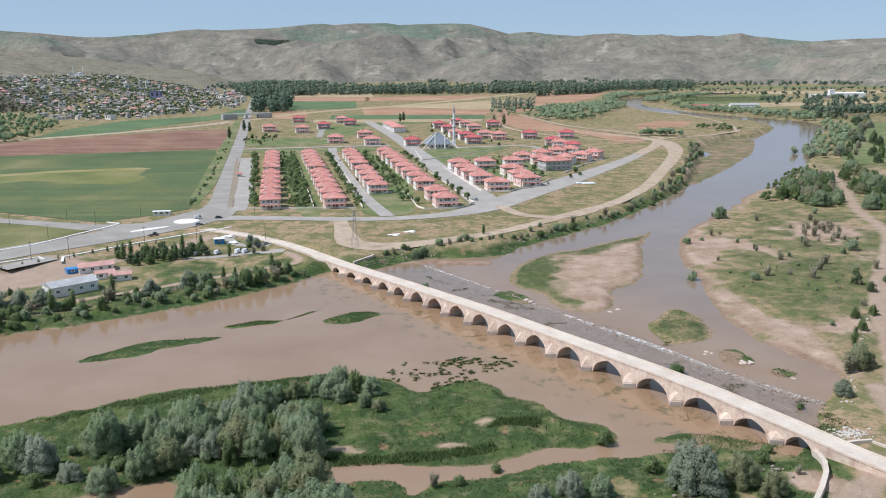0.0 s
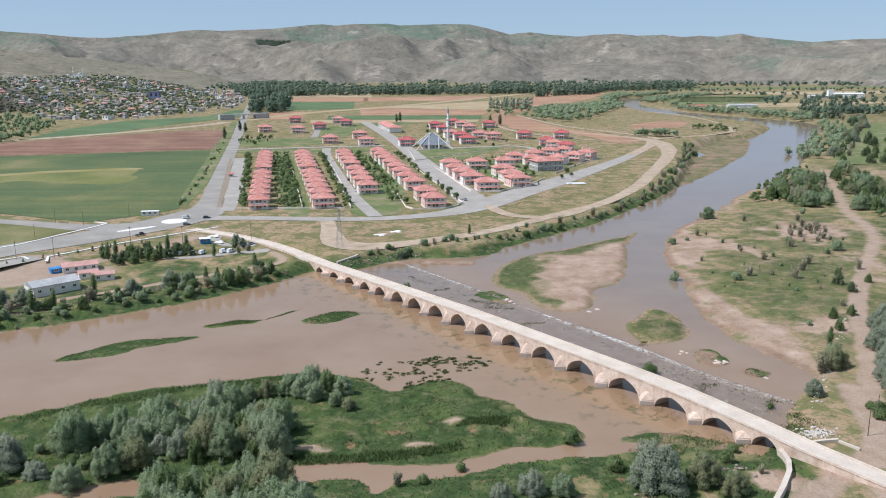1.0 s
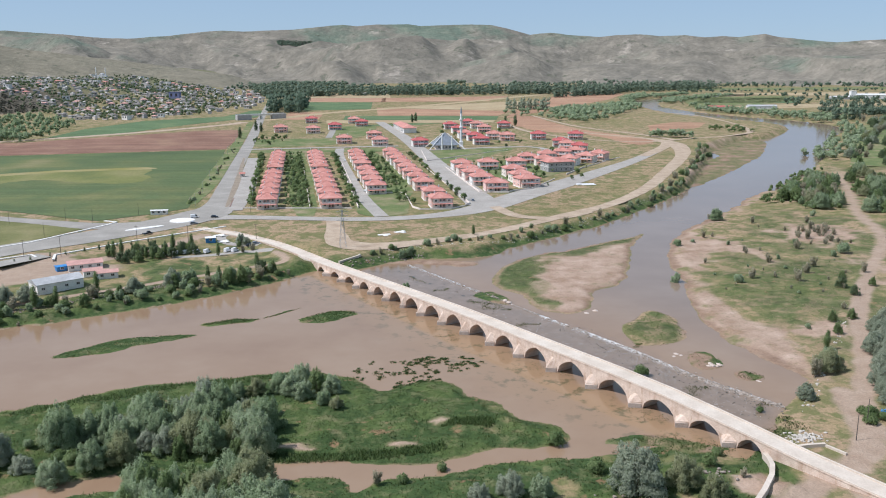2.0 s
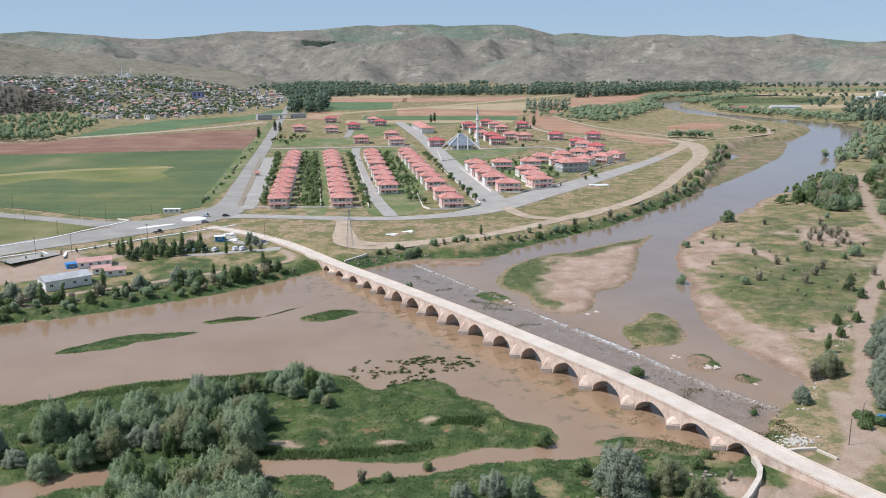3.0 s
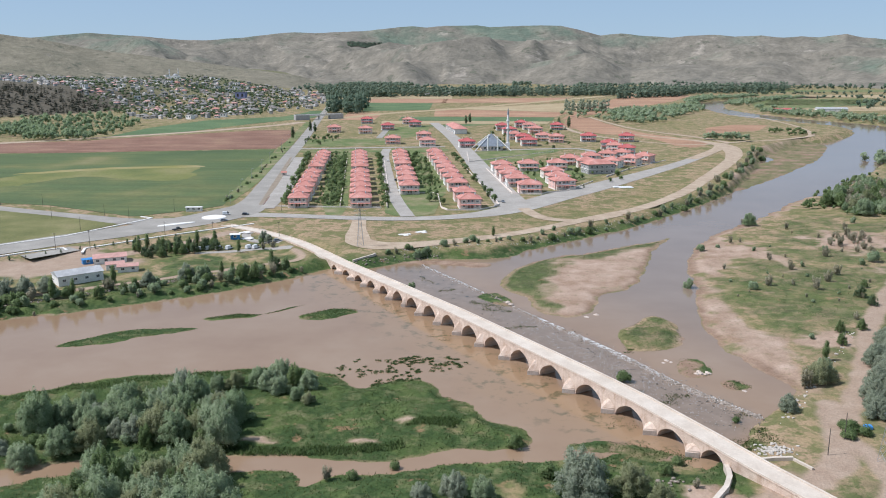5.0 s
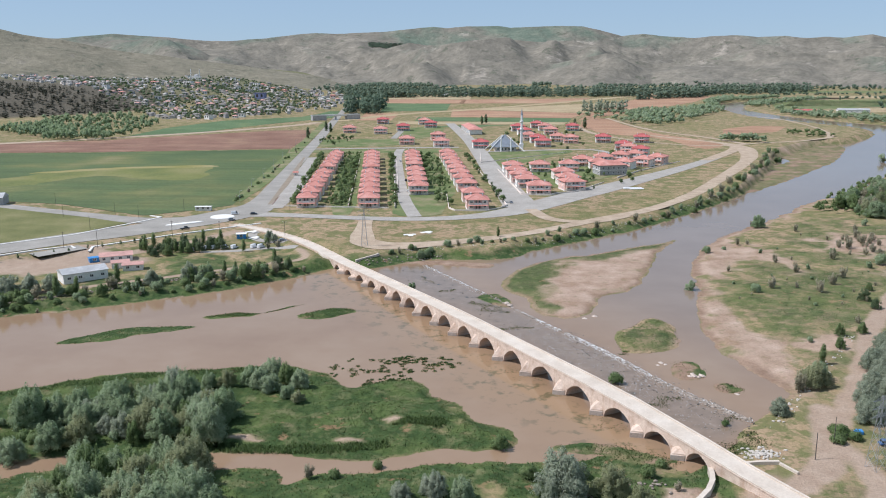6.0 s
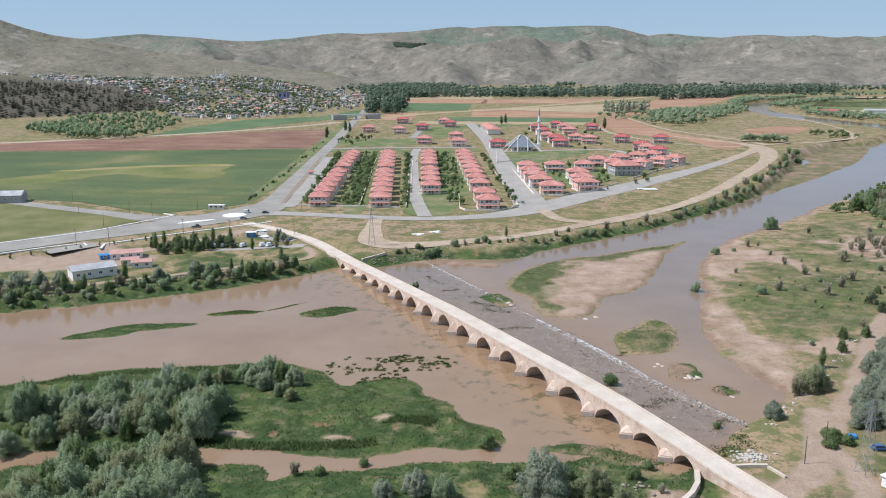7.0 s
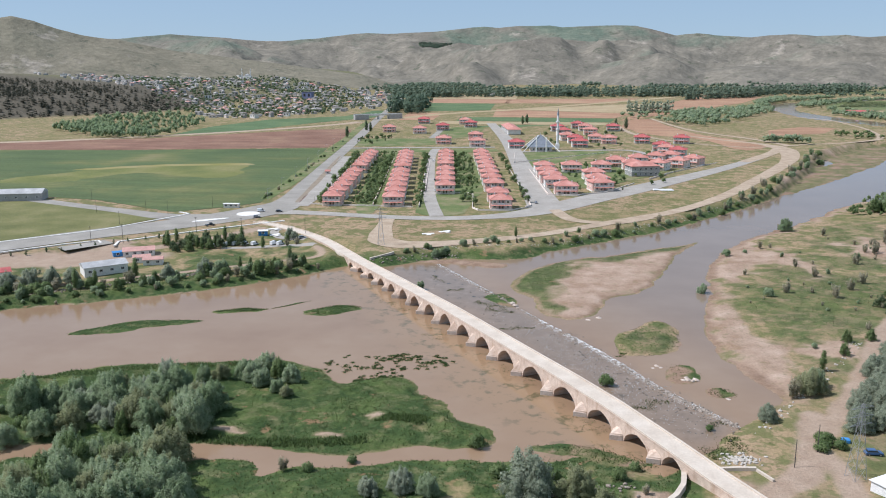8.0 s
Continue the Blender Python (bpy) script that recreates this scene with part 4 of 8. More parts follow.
for _o, _m, _l in (([(-333, 1817), (-187, 1808), (-163, 1574), (-281, 1531)], M_dark_field, "dark green crop strip beyond the town"),
                   ([(-409, 2233), (-185, 2215), (-167, 2003), (-370, 2017)], M_tan_field, "pale stubble strip before the poplars"),
                   ([(-185, 2000), (120, 2080), (60, 1850), (-170, 1822)], M_red_soil, "reddish bare field strip"),
                   ([(-370, 2005), (-175, 1995), (-160, 1822), (-345, 1830)], M_red_soil, "reddish bare field strip"),
                   ([(75, 1331), (330, 1900), (420, 2200), (300, 2330), (183, 1901), (110, 1560)], M_red_soil, "reddish bare field by the river bend"),
                   ([(-156, 1608), (95, 1511), (67, 1390), (-132, 1400)], M_red_soil, "reddish bare field strip"),
                   ([(-185, 1390), (68, 1384), (62, 1300), (-175, 1300)], M_dark_field, "blue-green crop strip"),
                   ([(-200, 1294), (60, 1294), (55, 1250), (-190, 1236)], M_tan_field, "pale stubble strip behind the town"),
                   ([(-148, 1190), (-72, 1232), (-20, 1232), (-76, 1190)], M_dark_field, "blue-green crop strip"),
                   ([(-150, 1618), (100, 1520), (175, 1890), (-90, 1640)], M_tan_field, "pale stubble field"),
                   ([(-300, 1500), (-235, 1480), (-215, 1310), (-270, 1310)], M_red_soil, "reddish bare field strip"),
                   ([(487, 1765), (688, 1753), (800, 1992), (551, 1953)], M_dark_field, "green field beyond the river"),
                   ([(483, 1860), (570, 2014), (799, 2059), (728, 1879), (607, 1704), (442, 1602)], M_lawn, "green meadow inside the far river bend"),
                   ([(455, 1600), (600, 1690), (900, 1760), (900, 1700), (640, 1590), (470, 1540)], M_tan_field, "pale stubble strip by the barns"),
                   ([(650, 1450), (1000, 1500), (1050, 1640), (690, 1590)], M_dark_field, "green field beyond the river"),
                   ([(820, 2080), (1300, 2150), (1300, 2300), (600, 2190)], M_tan_field, "pale stubble strip across the valley"),
                   ([(600, 2400), (1500, 2480), (1600, 2640), (650, 2560)], M_lawn, "green meadow across the valley"),
                   ([(255, 1100), (330, 1150), (365, 1240), (320, 1250), (270, 1190)], M_red_soil, "bare pinkish ground on the meadow"),
                   ([(356, 747), (560, 1190), (640, 1210), (430, 740)], M_lawn, "green pasture between tree rows")):
    sheet("field", _o, _m, 0.05 + 0.004 * (len(_l) % 5), _l, "field")
strip("farm_road", [(-300, 1290), (-223, 1470), (-94, 1640), (159, 2080), (296, 2355)], 26, M_tan_field, 0.10, "broad pale farm road curving past the fields", "road")

ROAD = [(-330, 250), (-222, 398), (-190, 436), (-160, 478), (-146, 512), (-148, 545), (-166, 630), (-195, 772), (-239, 990), (-297, 1265), (-370, 1620), (-632, 2902)]
strip("main_road", ROAD, [25, 27, 30, 34, 32, 17, 13, 12.5, 12.5, 12, 10, 9], M_asphalt, 0.12, "grey asphalt main road with a wide junction", "road")
strip("side_road", [(-700, 552), (-362, 530), (-329, 514), (-240, 484), (-195, 470), (-165, 478)], [8, 9, 11, 12, 18, 20], M_asphalt, 0.10, "grey asphalt side road", "road")
strip("cross_road", [(-150, 496), (-119, 499), (-46, 494), (-2, 506), (28, 533), (62, 592), (94, 644), (167, 773), (215, 872)], [22, 13, 12, 14, 22, 24, 22, 14, 10], M_paving, 0.11, "pale concrete road along the housing estate", "road")
strip("estate_road", [(-34, 503), (-60, 597), (-106, 811), (-118, 890)], 9, M_paving, 0.14, "pale paved estate street", "road")
strip("estate_road", [(30, 545), (-3, 718), (-55, 996), (-114, 1258)], [24, 19, 16, 14], M_paving, 0.15, "broad pale paved estate street", "road")
strip("estate_road", [(-222, 879), (-120, 903), (-58, 916)], 9, M_paving, 0.16, "pale paved estate street", "road")
strip("estate_road", [(-30, 872), (60, 905), (92, 900), (112, 850), (135, 815)], 8, M_paving, 0.13, "pale paved estate street", "road")
strip("estate_road", [(-150, 1010), (-162, 1120), (-172, 1180)], 8, M_asphalt, 0.13, "dark paved estate street", "road")
strip("verge", [(-166, 545), (-182, 640), (-209, 775), (-252, 990), (-309, 1265)], [7, 13, 13, 11, 8], M_lawn, 0.10, "rough grassy verge beside the main road", "verge", wobble=3)
strip("car_park", [(-130, 522), (-142, 590), (-157, 660), (-189, 805)], [9, 13, 14, 12], M_paving, 0.13, "pale paved service lane beside the main road", "road")
strip("median_strip", [(-139, 535), (-155, 612), (-170, 680), (-199, 806)], [2, 4.5, 4.5, 2], M_median, 0.135, "bare reddish strip between road and service lane", "verge", wobble=1.5)
strip("dirt_track", [(-62, 492), (-58, 470), (-52, 440), (-46, 425), (-30, 418), (0, 432), (36, 459), (74, 503), (113, 548), (150, 616), (183, 700), (225, 815), (243, 890), (246, 950), (230, 1000), (196, 1040), (150, 1100)],
      [9, 9, 13, 16, 17, 11, 9, 9, 9, 10, 11, 13, 18, 20, 12, 8, 6], M_dirt, 0.10, "pale dirt track along the river", "track", wobble=3)
strip("dirt_track", [(190, 822), (212, 868), (232, 915), (244, 955)], [11, 12, 12, 14], M_dirt, 0.15, "dirt link between the estate road and the river track", "track", wobble=2)
strip("access_road", [(-190, 395), (-197, 384), (-204, 374)], [12, 11, 12], M_asphalt, 0.14, "short grey asphalt access to the yard", "road")
strip("dirt_track", [(36, 538), (50, 505), (75, 500), (96, 521)], [8, 9, 7, 6], M_dirt, 0.16, "dirt path down from the estate road", "track", wobble=2)
sheet("bare_ground", [(85, 1330), (122, 1385), (163, 1136), (232, 1000), (205, 930), (166, 1050), (117, 1097), (85, 1182)], M_red_soil, 0.06, "reddish bare ground behind the villas", "ground", edge=16.0)
strip("dirt_track", [(123, 1393), (168, 1179), (231, 1056), (258, 985)], [6, 7, 8, 9], M_dirt, 0.14, "dirt path across the meadow", "track", wobble=2)
strip("dirt_track", [(345, 1470), (388, 1400), (400, 1267), (395, 1168), (378, 1085), (352, 1050), (319, 1020), (280, 1000), (250, 975)], [4, 5, 5, 5, 8, 6, 6, 6, 7], M_dirt, 0.12, "dirt path round the meadow", "track", wobble=2)
strip("dirt_track", [(70, 1250), (95, 1100), (150, 1000), (210, 960), (262, 985)], [7, 7, 6, 6, 8], M_dirt, 0.13, "dirt path across the meadow", "track", wobble=2)


# ---- the stone bridge ----
ARCHES = [(0.3, 6.5, 3.35), (14.1, 8.8, 3.45), (29.7, 10.2, 4.1), (46.9, 10.5, 4.6), (64.5, 10.9, 5.0), (81.2, 9.8, 5.0), (97.1, 9.0, 4.9), (112.0, 9.0, 5.0), (126.6, 8.4, 5.15),
          (140.7, 8.4, 5.2), (154.9, 8.2, 4.9), (167.0, 7.6, 4.8), (180.0, 7.2, 4.1), (192.1, 7.2, 3.7), (205.0, 7.8, 3.3), (218.5, 7.4, 2.8), (232.1, 5.8, 2.4)]
LAND_ARCHES = [(301.0, 3.4, 3.9), (310.0, 3.4, 3.9)]
DECK_S = [-60, -30, -12, 3, 28, 48, 111, 127, 180, 230, 260, 287, 335, 352]
DECK_Z = [2.7, 3.1, 3.85, 5.0, 6.5, 6.9, 6.95, 6.9, 5.75, 4.5, 4.45, 4.7, 4.95, 5.02]
BRIDGE_WIDTH = 6.3


def deck_top(s):
    return float(np.interp(s, DECK_S, DECK_Z))


def on_bridge(s, off, z=0.0):
    """A place on the bridge: s metres along the left face, off metres out from that face (minus: under the deck). The far end swings to its left."""
    bend = -0.0026 * max(0.0, s - 262) ** 2
    p = BRIDGE_A + BRIDGE_U * s + BRIDGE_N * (off - bend)
    return (p[0], p[1], z)


def stone_bridge():
    bridge = empty("stone_bridge")
    tagged(bridge, "long old limestone bridge with pointed arches over the river", "bridge")
    w = BRIDGE_WIDTH
    # walls: one side wall and vault for each bay between two pier middles
    bays = ARCHES + LAND_ARCHES
    cuts = [-7.5] + [(bays[i][0] + bays[i][1] / 2 + bays[i + 1][0] - bays[i + 1][1] / 2) / 2 for i in range(len(ARCHES) - 1)] + [237.5]
    spans = [(cuts[i], cuts[i + 1], ARCHES[i]) for i in range(len(ARCHES))]
    spans += [(296.5, 305.5, LAND_ARCHES[0]), (305.5, 315.0, LAND_ARCHES[1])]
    base = -1.6
    for s0, s1, (c, span, crown) in spans:
        h = span / 2 * 1.12 + 0.2
        crown += 0.3
        spring = max(crown - h * 1.02, -0.4) if c < 250 else 1.6
        rise = crown - spring
        # a two-centred arch, slightly pointed
        pts = []
        n = 7
        e = h * 0.34
        for k in range(2 * n + 1):
            u = -1 + k / n
            xx = abs(u) * h
            r = h + e
            zz = math.sqrt(max(r * r - (xx + e) ** 2, 0.0)) / math.sqrt(r * r - e * e)
            pts.append((c + u * h, spring + rise * zz))
        for face, off in (("spandrel_wall", 0.0), ("spandrel_wall", -w)):
            bm = bmesh.new()
            d = -0.55 if off == 0 else 0.55
            line = [(s0, base), (c - h, base)] + pts + [(c + h, base), (s1, base)]
            for dd in (0.0, d):
                cols = []
                for s, z in line:
                    top = deck_top(s) - 0.55
                    cols.append((bm.verts.new(on_bridge(s, off + dd, z)), bm.verts.new(on_bridge(s, off + dd, top))))
                for a, b in zip(cols, cols[1:]):
                    if (a[0].co - b[0].co).length > 0.01 and not (a[0].co.z == base and b[0].co.z != base) and not (b[0].co.z == base and a[0].co.z != base):
                        quad = [a[0], b[0], b[1], a[1]]
                        bm.faces.new(quad if dd == 0 else quad[::-1])
            bmesh.ops.recalc_face_normals(bm, faces=bm.faces[:])
            part(face, bm, M_stone, bridge)
        bm = bmesh.new()
        rows = [[bm.verts.new(on_bridge(s, o, z)) for o in np.linspace(-0.02, -w + 0.02, 5)] for s, z in [(c - h, base)] + pts + [(c + h, base)]]
        for a, b in zip(rows, rows[1:]):
            for i in range(4):
                bm.faces.new((a[i], a[i + 1], b[i + 1], b[i]))
        part("vault", bm, M_stone, bridge, "shaded barrel vault")
        # ring of cut stones round the opening, each standing a little proud
        for off, sign in ((0.0, 1),):
            ring = pts
            for k in range(len(ring) - 1):
                (sa, za), (sb, zb) = ring[k], ring[k + 1]
                bm = bmesh.new()
                def out(s, z, t):
                    v = Vector((s - c, 0, z - spring + 0.25 * h)).normalized()
                    return s + v.x * t, z + v.z * t
                quad = [(sa, za), (sb, zb), out(sb, zb, 0.55), out(sa, za, 0.55)]
                front = [bm.verts.new(on_bridge(s, off + sign * 0.09, z)) for s, z in quad]
                back = [bm.verts.new(on_bridge(s, off - sign * 0.10, z)) for s, z in quad]
                bm.faces.new(front)
                for i in range(4):
                    bm.faces.new((front[i], back[i], back[(i + 1) % 4], front[(i + 1) % 4]))
                bmesh.ops.recalc_face_normals(bm, faces=bm.faces[:])
                part("voussoir", bm, M_stone, bridge)
    # solid stretches of wall on land
    for s0, s1 in ((-60.0, -7.5), (237.5, 296.5), (315.0, 350.0)):
        for off, d in ((0.0, -0.55), (-w, 0.55)):
            bm = bmesh.new()
            ss_ = np.linspace(s0, s1, max(3, int((s1 - s0) / 4)))
            rows = [[bm.verts.new(on_bridge(s, off + dd, z)) for dd, z in ((0, base), (0, deck_top(s) - 0.55), (d, deck_top(s) - 0.55), (d, base))] for s in ss_]
            for a, b in zip(rows, rows[1:]):
                for i in range(3):
                    bm.faces.new((a[i], b[i], b[i + 1], a[i + 1]))
            bmesh.ops.recalc_face_normals(bm, faces=bm.faces[:])
            part("approach_wall", bm, M_stone, bridge)
    # deck slab, string course and parapets, along the whole length
    s_all = np.linspace(-60, 350, 206)

    def along(name, profile, mat, label=""):
        bm = bmesh.new()
        rows = [[bm.verts.new(on_bridge(s, o, deck_top(s) + z)) for o, z in profile] for s in s_all]
        n = len(profile)
        for a, b in zip(rows, rows[1:]):
            for i in range(n):
                bm.faces.new((a[i], a[(i + 1) % n], b[(i + 1) % n], b[i]))
        bm.faces.new(rows[0])
        bm.faces.new(rows[-1][::-1])
        bmesh.ops.recalc_face_normals(bm, faces=bm.faces[:])
        return part(name, bm, mat, bridge, label)

    along("deck", [(-0.3, -0.42), (-w + 0.3, -0.42), (-w + 0.3, -0.9), (-0.3, -0.9)], M_deck, "pale worn deck paving")
    along("string_course", [(0.14, -0.62), (0.14, -0.42), (-0.2, -0.42), (-0.2, -0.62)], M_stone)
    along("string_course", [(-w - 0.14, -0.62), (-w - 0.14, -0.42), (-w + 0.2, -0.42), (-w + 0.2, -0.62)], M_stone)
    along("parapet", [(0.02, -0.46), (0.02, -0.05), (-0.03, 0), (-0.42, 0), (-0.47, -0.05), (-0.47, -0.46)], M_deck, "low pale stone parapet")
    along("parapet", [(-w - 0.02, -0.46), (-w - 0.02, -0.05), (-w + 0.03, 0), (-w + 0.42, 0), (-w + 0.47, -0.05), (-w + 0.47, -0.46)], M_deck, "low pale stone parapet")
    # piers with pointed noses upstream and blunt ones downstream
    for i in range(len(ARCHES) - 1):
        a, b = ARCHES[i], ARCHES[i + 1]
        s0, s1 = a[0] + a[1] / 2 * 1.12 + 0.15, b[0] - b[1] / 2 * 1.12 - 0.15
        m = (s0 + s1) / 2
        reach = min(2.9, (s1 - s0) * 0.62)
        top = min(a[2], b[2]) - 0.4
        low = 1.35
        for sign, off0, r in ((1, 0.0, reach), (-1, -w, reach * 0.55)):
            bm = bmesh.new()
            def o(v):
                return off0 + sign * v
            # block at the water
            blk = [(s0, -0.1), (s0 + 0.15, 0.35), (m, r), (s1 - 0.15, 0.35), (s1, -0.1)]
            lowv = [bm.verts.new(on_bridge(s, o(v), -1.6)) for s, v in blk]
            topv = [bm.verts.new(on_bridge(s, o(v), low)) for s, v in blk]
            for k in range(4):
                bm.faces.new((lowv[k], lowv[k + 1], topv[k + 1], topv[k]))
            bm.faces.new(topv)
            bmesh.ops.recalc_face_normals(bm, faces=bm.faces[:])
            part("pier_footing", bm, M_stone_wet, bridge, "damp grey stone footing")
            bm = bmesh.new()
            cap = [(s0 + 0.1, -0.1), (s0 + 0.3, 0.25), (m, r - 0.35), (s1 - 0.3, 0.25), (s1 - 0.1, -0.1)]
            bot = [bm.verts.new(on_bridge(s, o(v), low)) for s, v in cap]
            mid = [bm.verts.new(on_bridge(s, o(v * 0.92), low + 0.35)) for s, v in cap]
            peak = [bm.verts.new(on_bridge(m - 0.5, o(-0.1), top)), bm.verts.new(on_bridge(m + 0.5, o(-0.1), top))]
            for k in range(4):
                bm.faces.new((bot[k], bot[k + 1], mid[k + 1], mid[k]))
            bm.faces.new((mid[0], mid[1], peak[0]))
            bm.faces.new((mid[1], mid[2], peak[0]))
            bm.faces.new((mid[2], peak[1], peak[0]))
            bm.faces.new((mid[2], mid[3], peak[1]))
            bm.faces.new((mid[3], mid[4], peak[1]))
            bmesh.ops.recalc_face_normals(bm, faces=bm.faces[:])
            part("cutwater", bm, M_stone, bridge, "sloping pale stone cutwater")
        bm = bmesh.new()
        rows = [[bm.verts.new(on_bridge(s, v, z)) for s, v in ((s0, 0), (s0, -w), (s1, -w), (s1, 0))] for z in (-1.6, 0.6)]
        for k in range(4):
            bm.faces.new((rows[0][k], rows[0][(k + 1) % 4], rows[1][(k + 1) % 4], rows[1][k]))
        bmesh.ops.recalc_face_normals(bm, faces=bm.faces[:])
        part("pier_base", bm, M_stone_wet, bridge)
    return bridge


stone_bridge()


# ---- houses of the estate ----
def hip_roof(bm, w, d, z, rise, over=0.7):
    """A hipped roof with a fascia, over a w by d plan centred on the origin."""
    W, D = w / 2 + over, d / 2 + over
    r = (W - D) if W > D else 0.01
    q = (D - W) if D > W else 0.01
    low = [bm.verts.new((x * W, y * D, z - 0.22)) for x, y in ((-1, -1), (1, -1), (1, 1), (-1, 1))]
    eave = [bm.verts.new((x * W, y * D, z)) for x, y in ((-1, -1), (1, -1), (1, 1), (-1, 1))]
    ridge = [bm.verts.new((-r, -q, z + rise)), bm.verts.new((r, q, z + rise))]
    bm.faces.new(low[::-1])
    for i in range(4):
        bm.faces.new((low[i], low[(i + 1) % 4], eave[(i + 1) % 4], eave[i]))
    if W > D:
        for f in ((eave[0], eave[1], ridge[1], ridge[0]), (eave[1], eave[2], ridge[1]), (eave[2], eave[3], ridge[0], ridge[1]), (eave[3], eave[0], ridge[0])):
            bm.faces.new(f)
    else:
        for f in ((eave[0], eave[1], ridge[0]), (eave[1], eave[2], ridge[1], ridge[0]), (eave[2], eave[3], ridge[1]), (eave[3], eave[0], ridge[0], ridge[1])):
            bm.faces.new(f)
    bmesh.ops.recalc_face_normals(bm, faces=bm.faces[:])
    return bm


def ridge_caps(W, D, z, rise, over=0.7):
    bm = bmesh.new()
    W, D = W / 2 + over, D / 2 + over
    r, q = max(W - D, 0.01), max(D - W, 0.01)
    a, b = (-r, -q, z + rise + 0.05), (r, q, z + rise + 0.05)
    rod(bm, a, b, 0.14, sides=6)
    for x, y in ((-1, -1), (1, -1), (1, 1), (-1, 1)):
        end = (a if (x < 0 if W > D else y < 0) else b)
        rod(bm, (x * W, y * D, z + 0.05), end, 0.12, sides=6)
    return bm


_pane = boxes((-0.55, 0.55, -0.02, 0.02, 0.05, 1.35))
_pane_me = bpy.data.meshes.new("pane"); _pane.to_mesh(_pane_me); _pane.free(); _pane_me.materials.append(M_glass)
_fr = boxes((-0.68, -0.55, -0.06, 0.05, 0.0, 1.45), (0.55, 0.68, -0.06, 0.05, 0.0, 1.45), (-0.68, 0.68, -0.06, 0.05, 1.35, 1.47), (-0.72, 0.72, -0.14, 0.05, -0.07, 0.05), (-0.04, 0.04, -0.05, 0.05, 0.05, 1.35))
_frame_me = bpy.data.meshes.new("window"); _fr.to_mesh(_frame_me); _fr.free(); _frame_me.materials.append(M_white)


def window(parent, x, y, z, turn, sx=1.0, sz=1.0):
    m = pose(x, y, z, 0, 0, turn) @ Matrix.Diagonal((sx, 1, sz, 1))
    w = part("window", _frame_me, None, parent, m=m)
    part("pane", _pane_me, None, w, m=Matrix.Translation((0, 0.0, 0)))


def skirt_roof(w, d, z, rise, out):
    """A sloping lean-to roof along the front of a house, with a thin fascia."""
    bm = bmesh.new()
    y0, y1 = -d / 2 - out, -d / 2 + 0.1
    pts = [(y0, z - 0.14), (y0, z), (y1, z + rise), (y1, z + rise - 0.14)]
    ends = [[bm.verts.new((x, y, zz)) for y, zz in pts] for x in (-w / 2, w / 2)]
    for i in range(4):
        bm.faces.new((ends[0][i], ends[0][(i + 1) % 4], ends[1][(i + 1) % 4], ends[1][i]))
    bm.faces.new(ends[0])
    bm.faces.new(ends[1][::-1])
    bmesh.ops.recalc_face_normals(bm, faces=bm.faces[:])
    return bm


def villa(wall_mat, accent, roof_mat, w=16.5, d=13.5, full=True):
    """A two-storey twin villa: plinth, walls, hipped tile roof, porch roof, balcony, chimneys, windows and doors."""
    v = empty("villa")
    z0, eave = 0.0, 6.6
    part("plinth", boxes((-w / 2 - 0.12, w / 2 + 0.12, -d / 2 - 0.12, d / 2 + 0.12, -0.6, 0.7), bevel=0.04), M_render_white, v)
    part("wall", boxes((-w / 2, w / 2, -d / 2, d / 2, 0.7, eave), bevel=0.03), wall_mat, v)
    part("bay", boxes((-w / 2 + 1.0, -w / 2 + 5.4, -d / 2 - 1.3, -d / 2, -0.4, eave - 0.25), bevel=0.03), accent, v)
    part("bay", boxes((w / 2 - 5.4, w / 2 - 1.0, -d / 2 - 1.3, -d / 2, -0.4, eave - 0.25), bevel=0.03), accent, v)
    part("roof", hip_roof(bmesh.new(), w, d + 1.6, eave + 0.05, 3.1), roof_mat, v, "hipped coral tile roof" if roof_mat is M_roof else "hipped dark red tile roof")
    part("ridge_tiles", ridge_caps(w, d + 1.6, eave + 0.05, 3.1), roof_mat, v)
    part("porch_roof", skirt_roof(w * 0.92, d, 3.0, 0.75, 2.6), roof_mat, v)
    for x in (-2.6, 2.6):
        part("porch_column", rod(bmesh.new(), (x, -d / 2 - 2.4, 0.0), (x, -d / 2 - 2.4, 3.2), 0.16), M_white, v)
    part("balcony", boxes((-2.9, 2.9, -d / 2 - 1.5, -d / 2, 3.45, 3.6), (-2.9, 2.9, -d / 2 - 1.5, -d / 2 - 1.4, 3.6, 4.5), (-2.9, -2.8, -d / 2 - 1.5, -d / 2, 3.6, 4.5), (2.8, 2.9, -d / 2 - 1.5, -d / 2, 3.6, 4.5)), M_white, v)
    for x in (-1.2, 1.2):
        part("door", boxes((x - 0.5, x + 0.5, -d / 2 - 0.06, -d / 2 + 0.02, 0.7, 2.8)), M_bark, v)
    for x, y in ((-4.5, 1.5), (4.0, -2.4)):
        part("chimney", boxes((x - 0.35, x + 0.35, y - 0.35, y + 0.35, eave + 0.6, eave + 3.3), (x - 0.45, x + 0.45, y - 0.45, y + 0.45, eave + 3.3, eave + 3.45)), M_white, v)
    for z in (1.6, 4.5):
        for x in (-w / 2 + 3.2, w / 2 - 3.2):
            window(v, x, -d / 2 - 1.34, z, 0, 1.5)
        for y in (-3.2, 3.0) if full else ():
            window(v, -w / 2 - 0.04, y, z, -90)
            window(v, w / 2 + 0.04, y, z, 90)
    for x in (-1.3, 1.3):
        window(v, x, -d / 2 - 0.04, 4.4, 0, 0.9, 1.2)
    return v


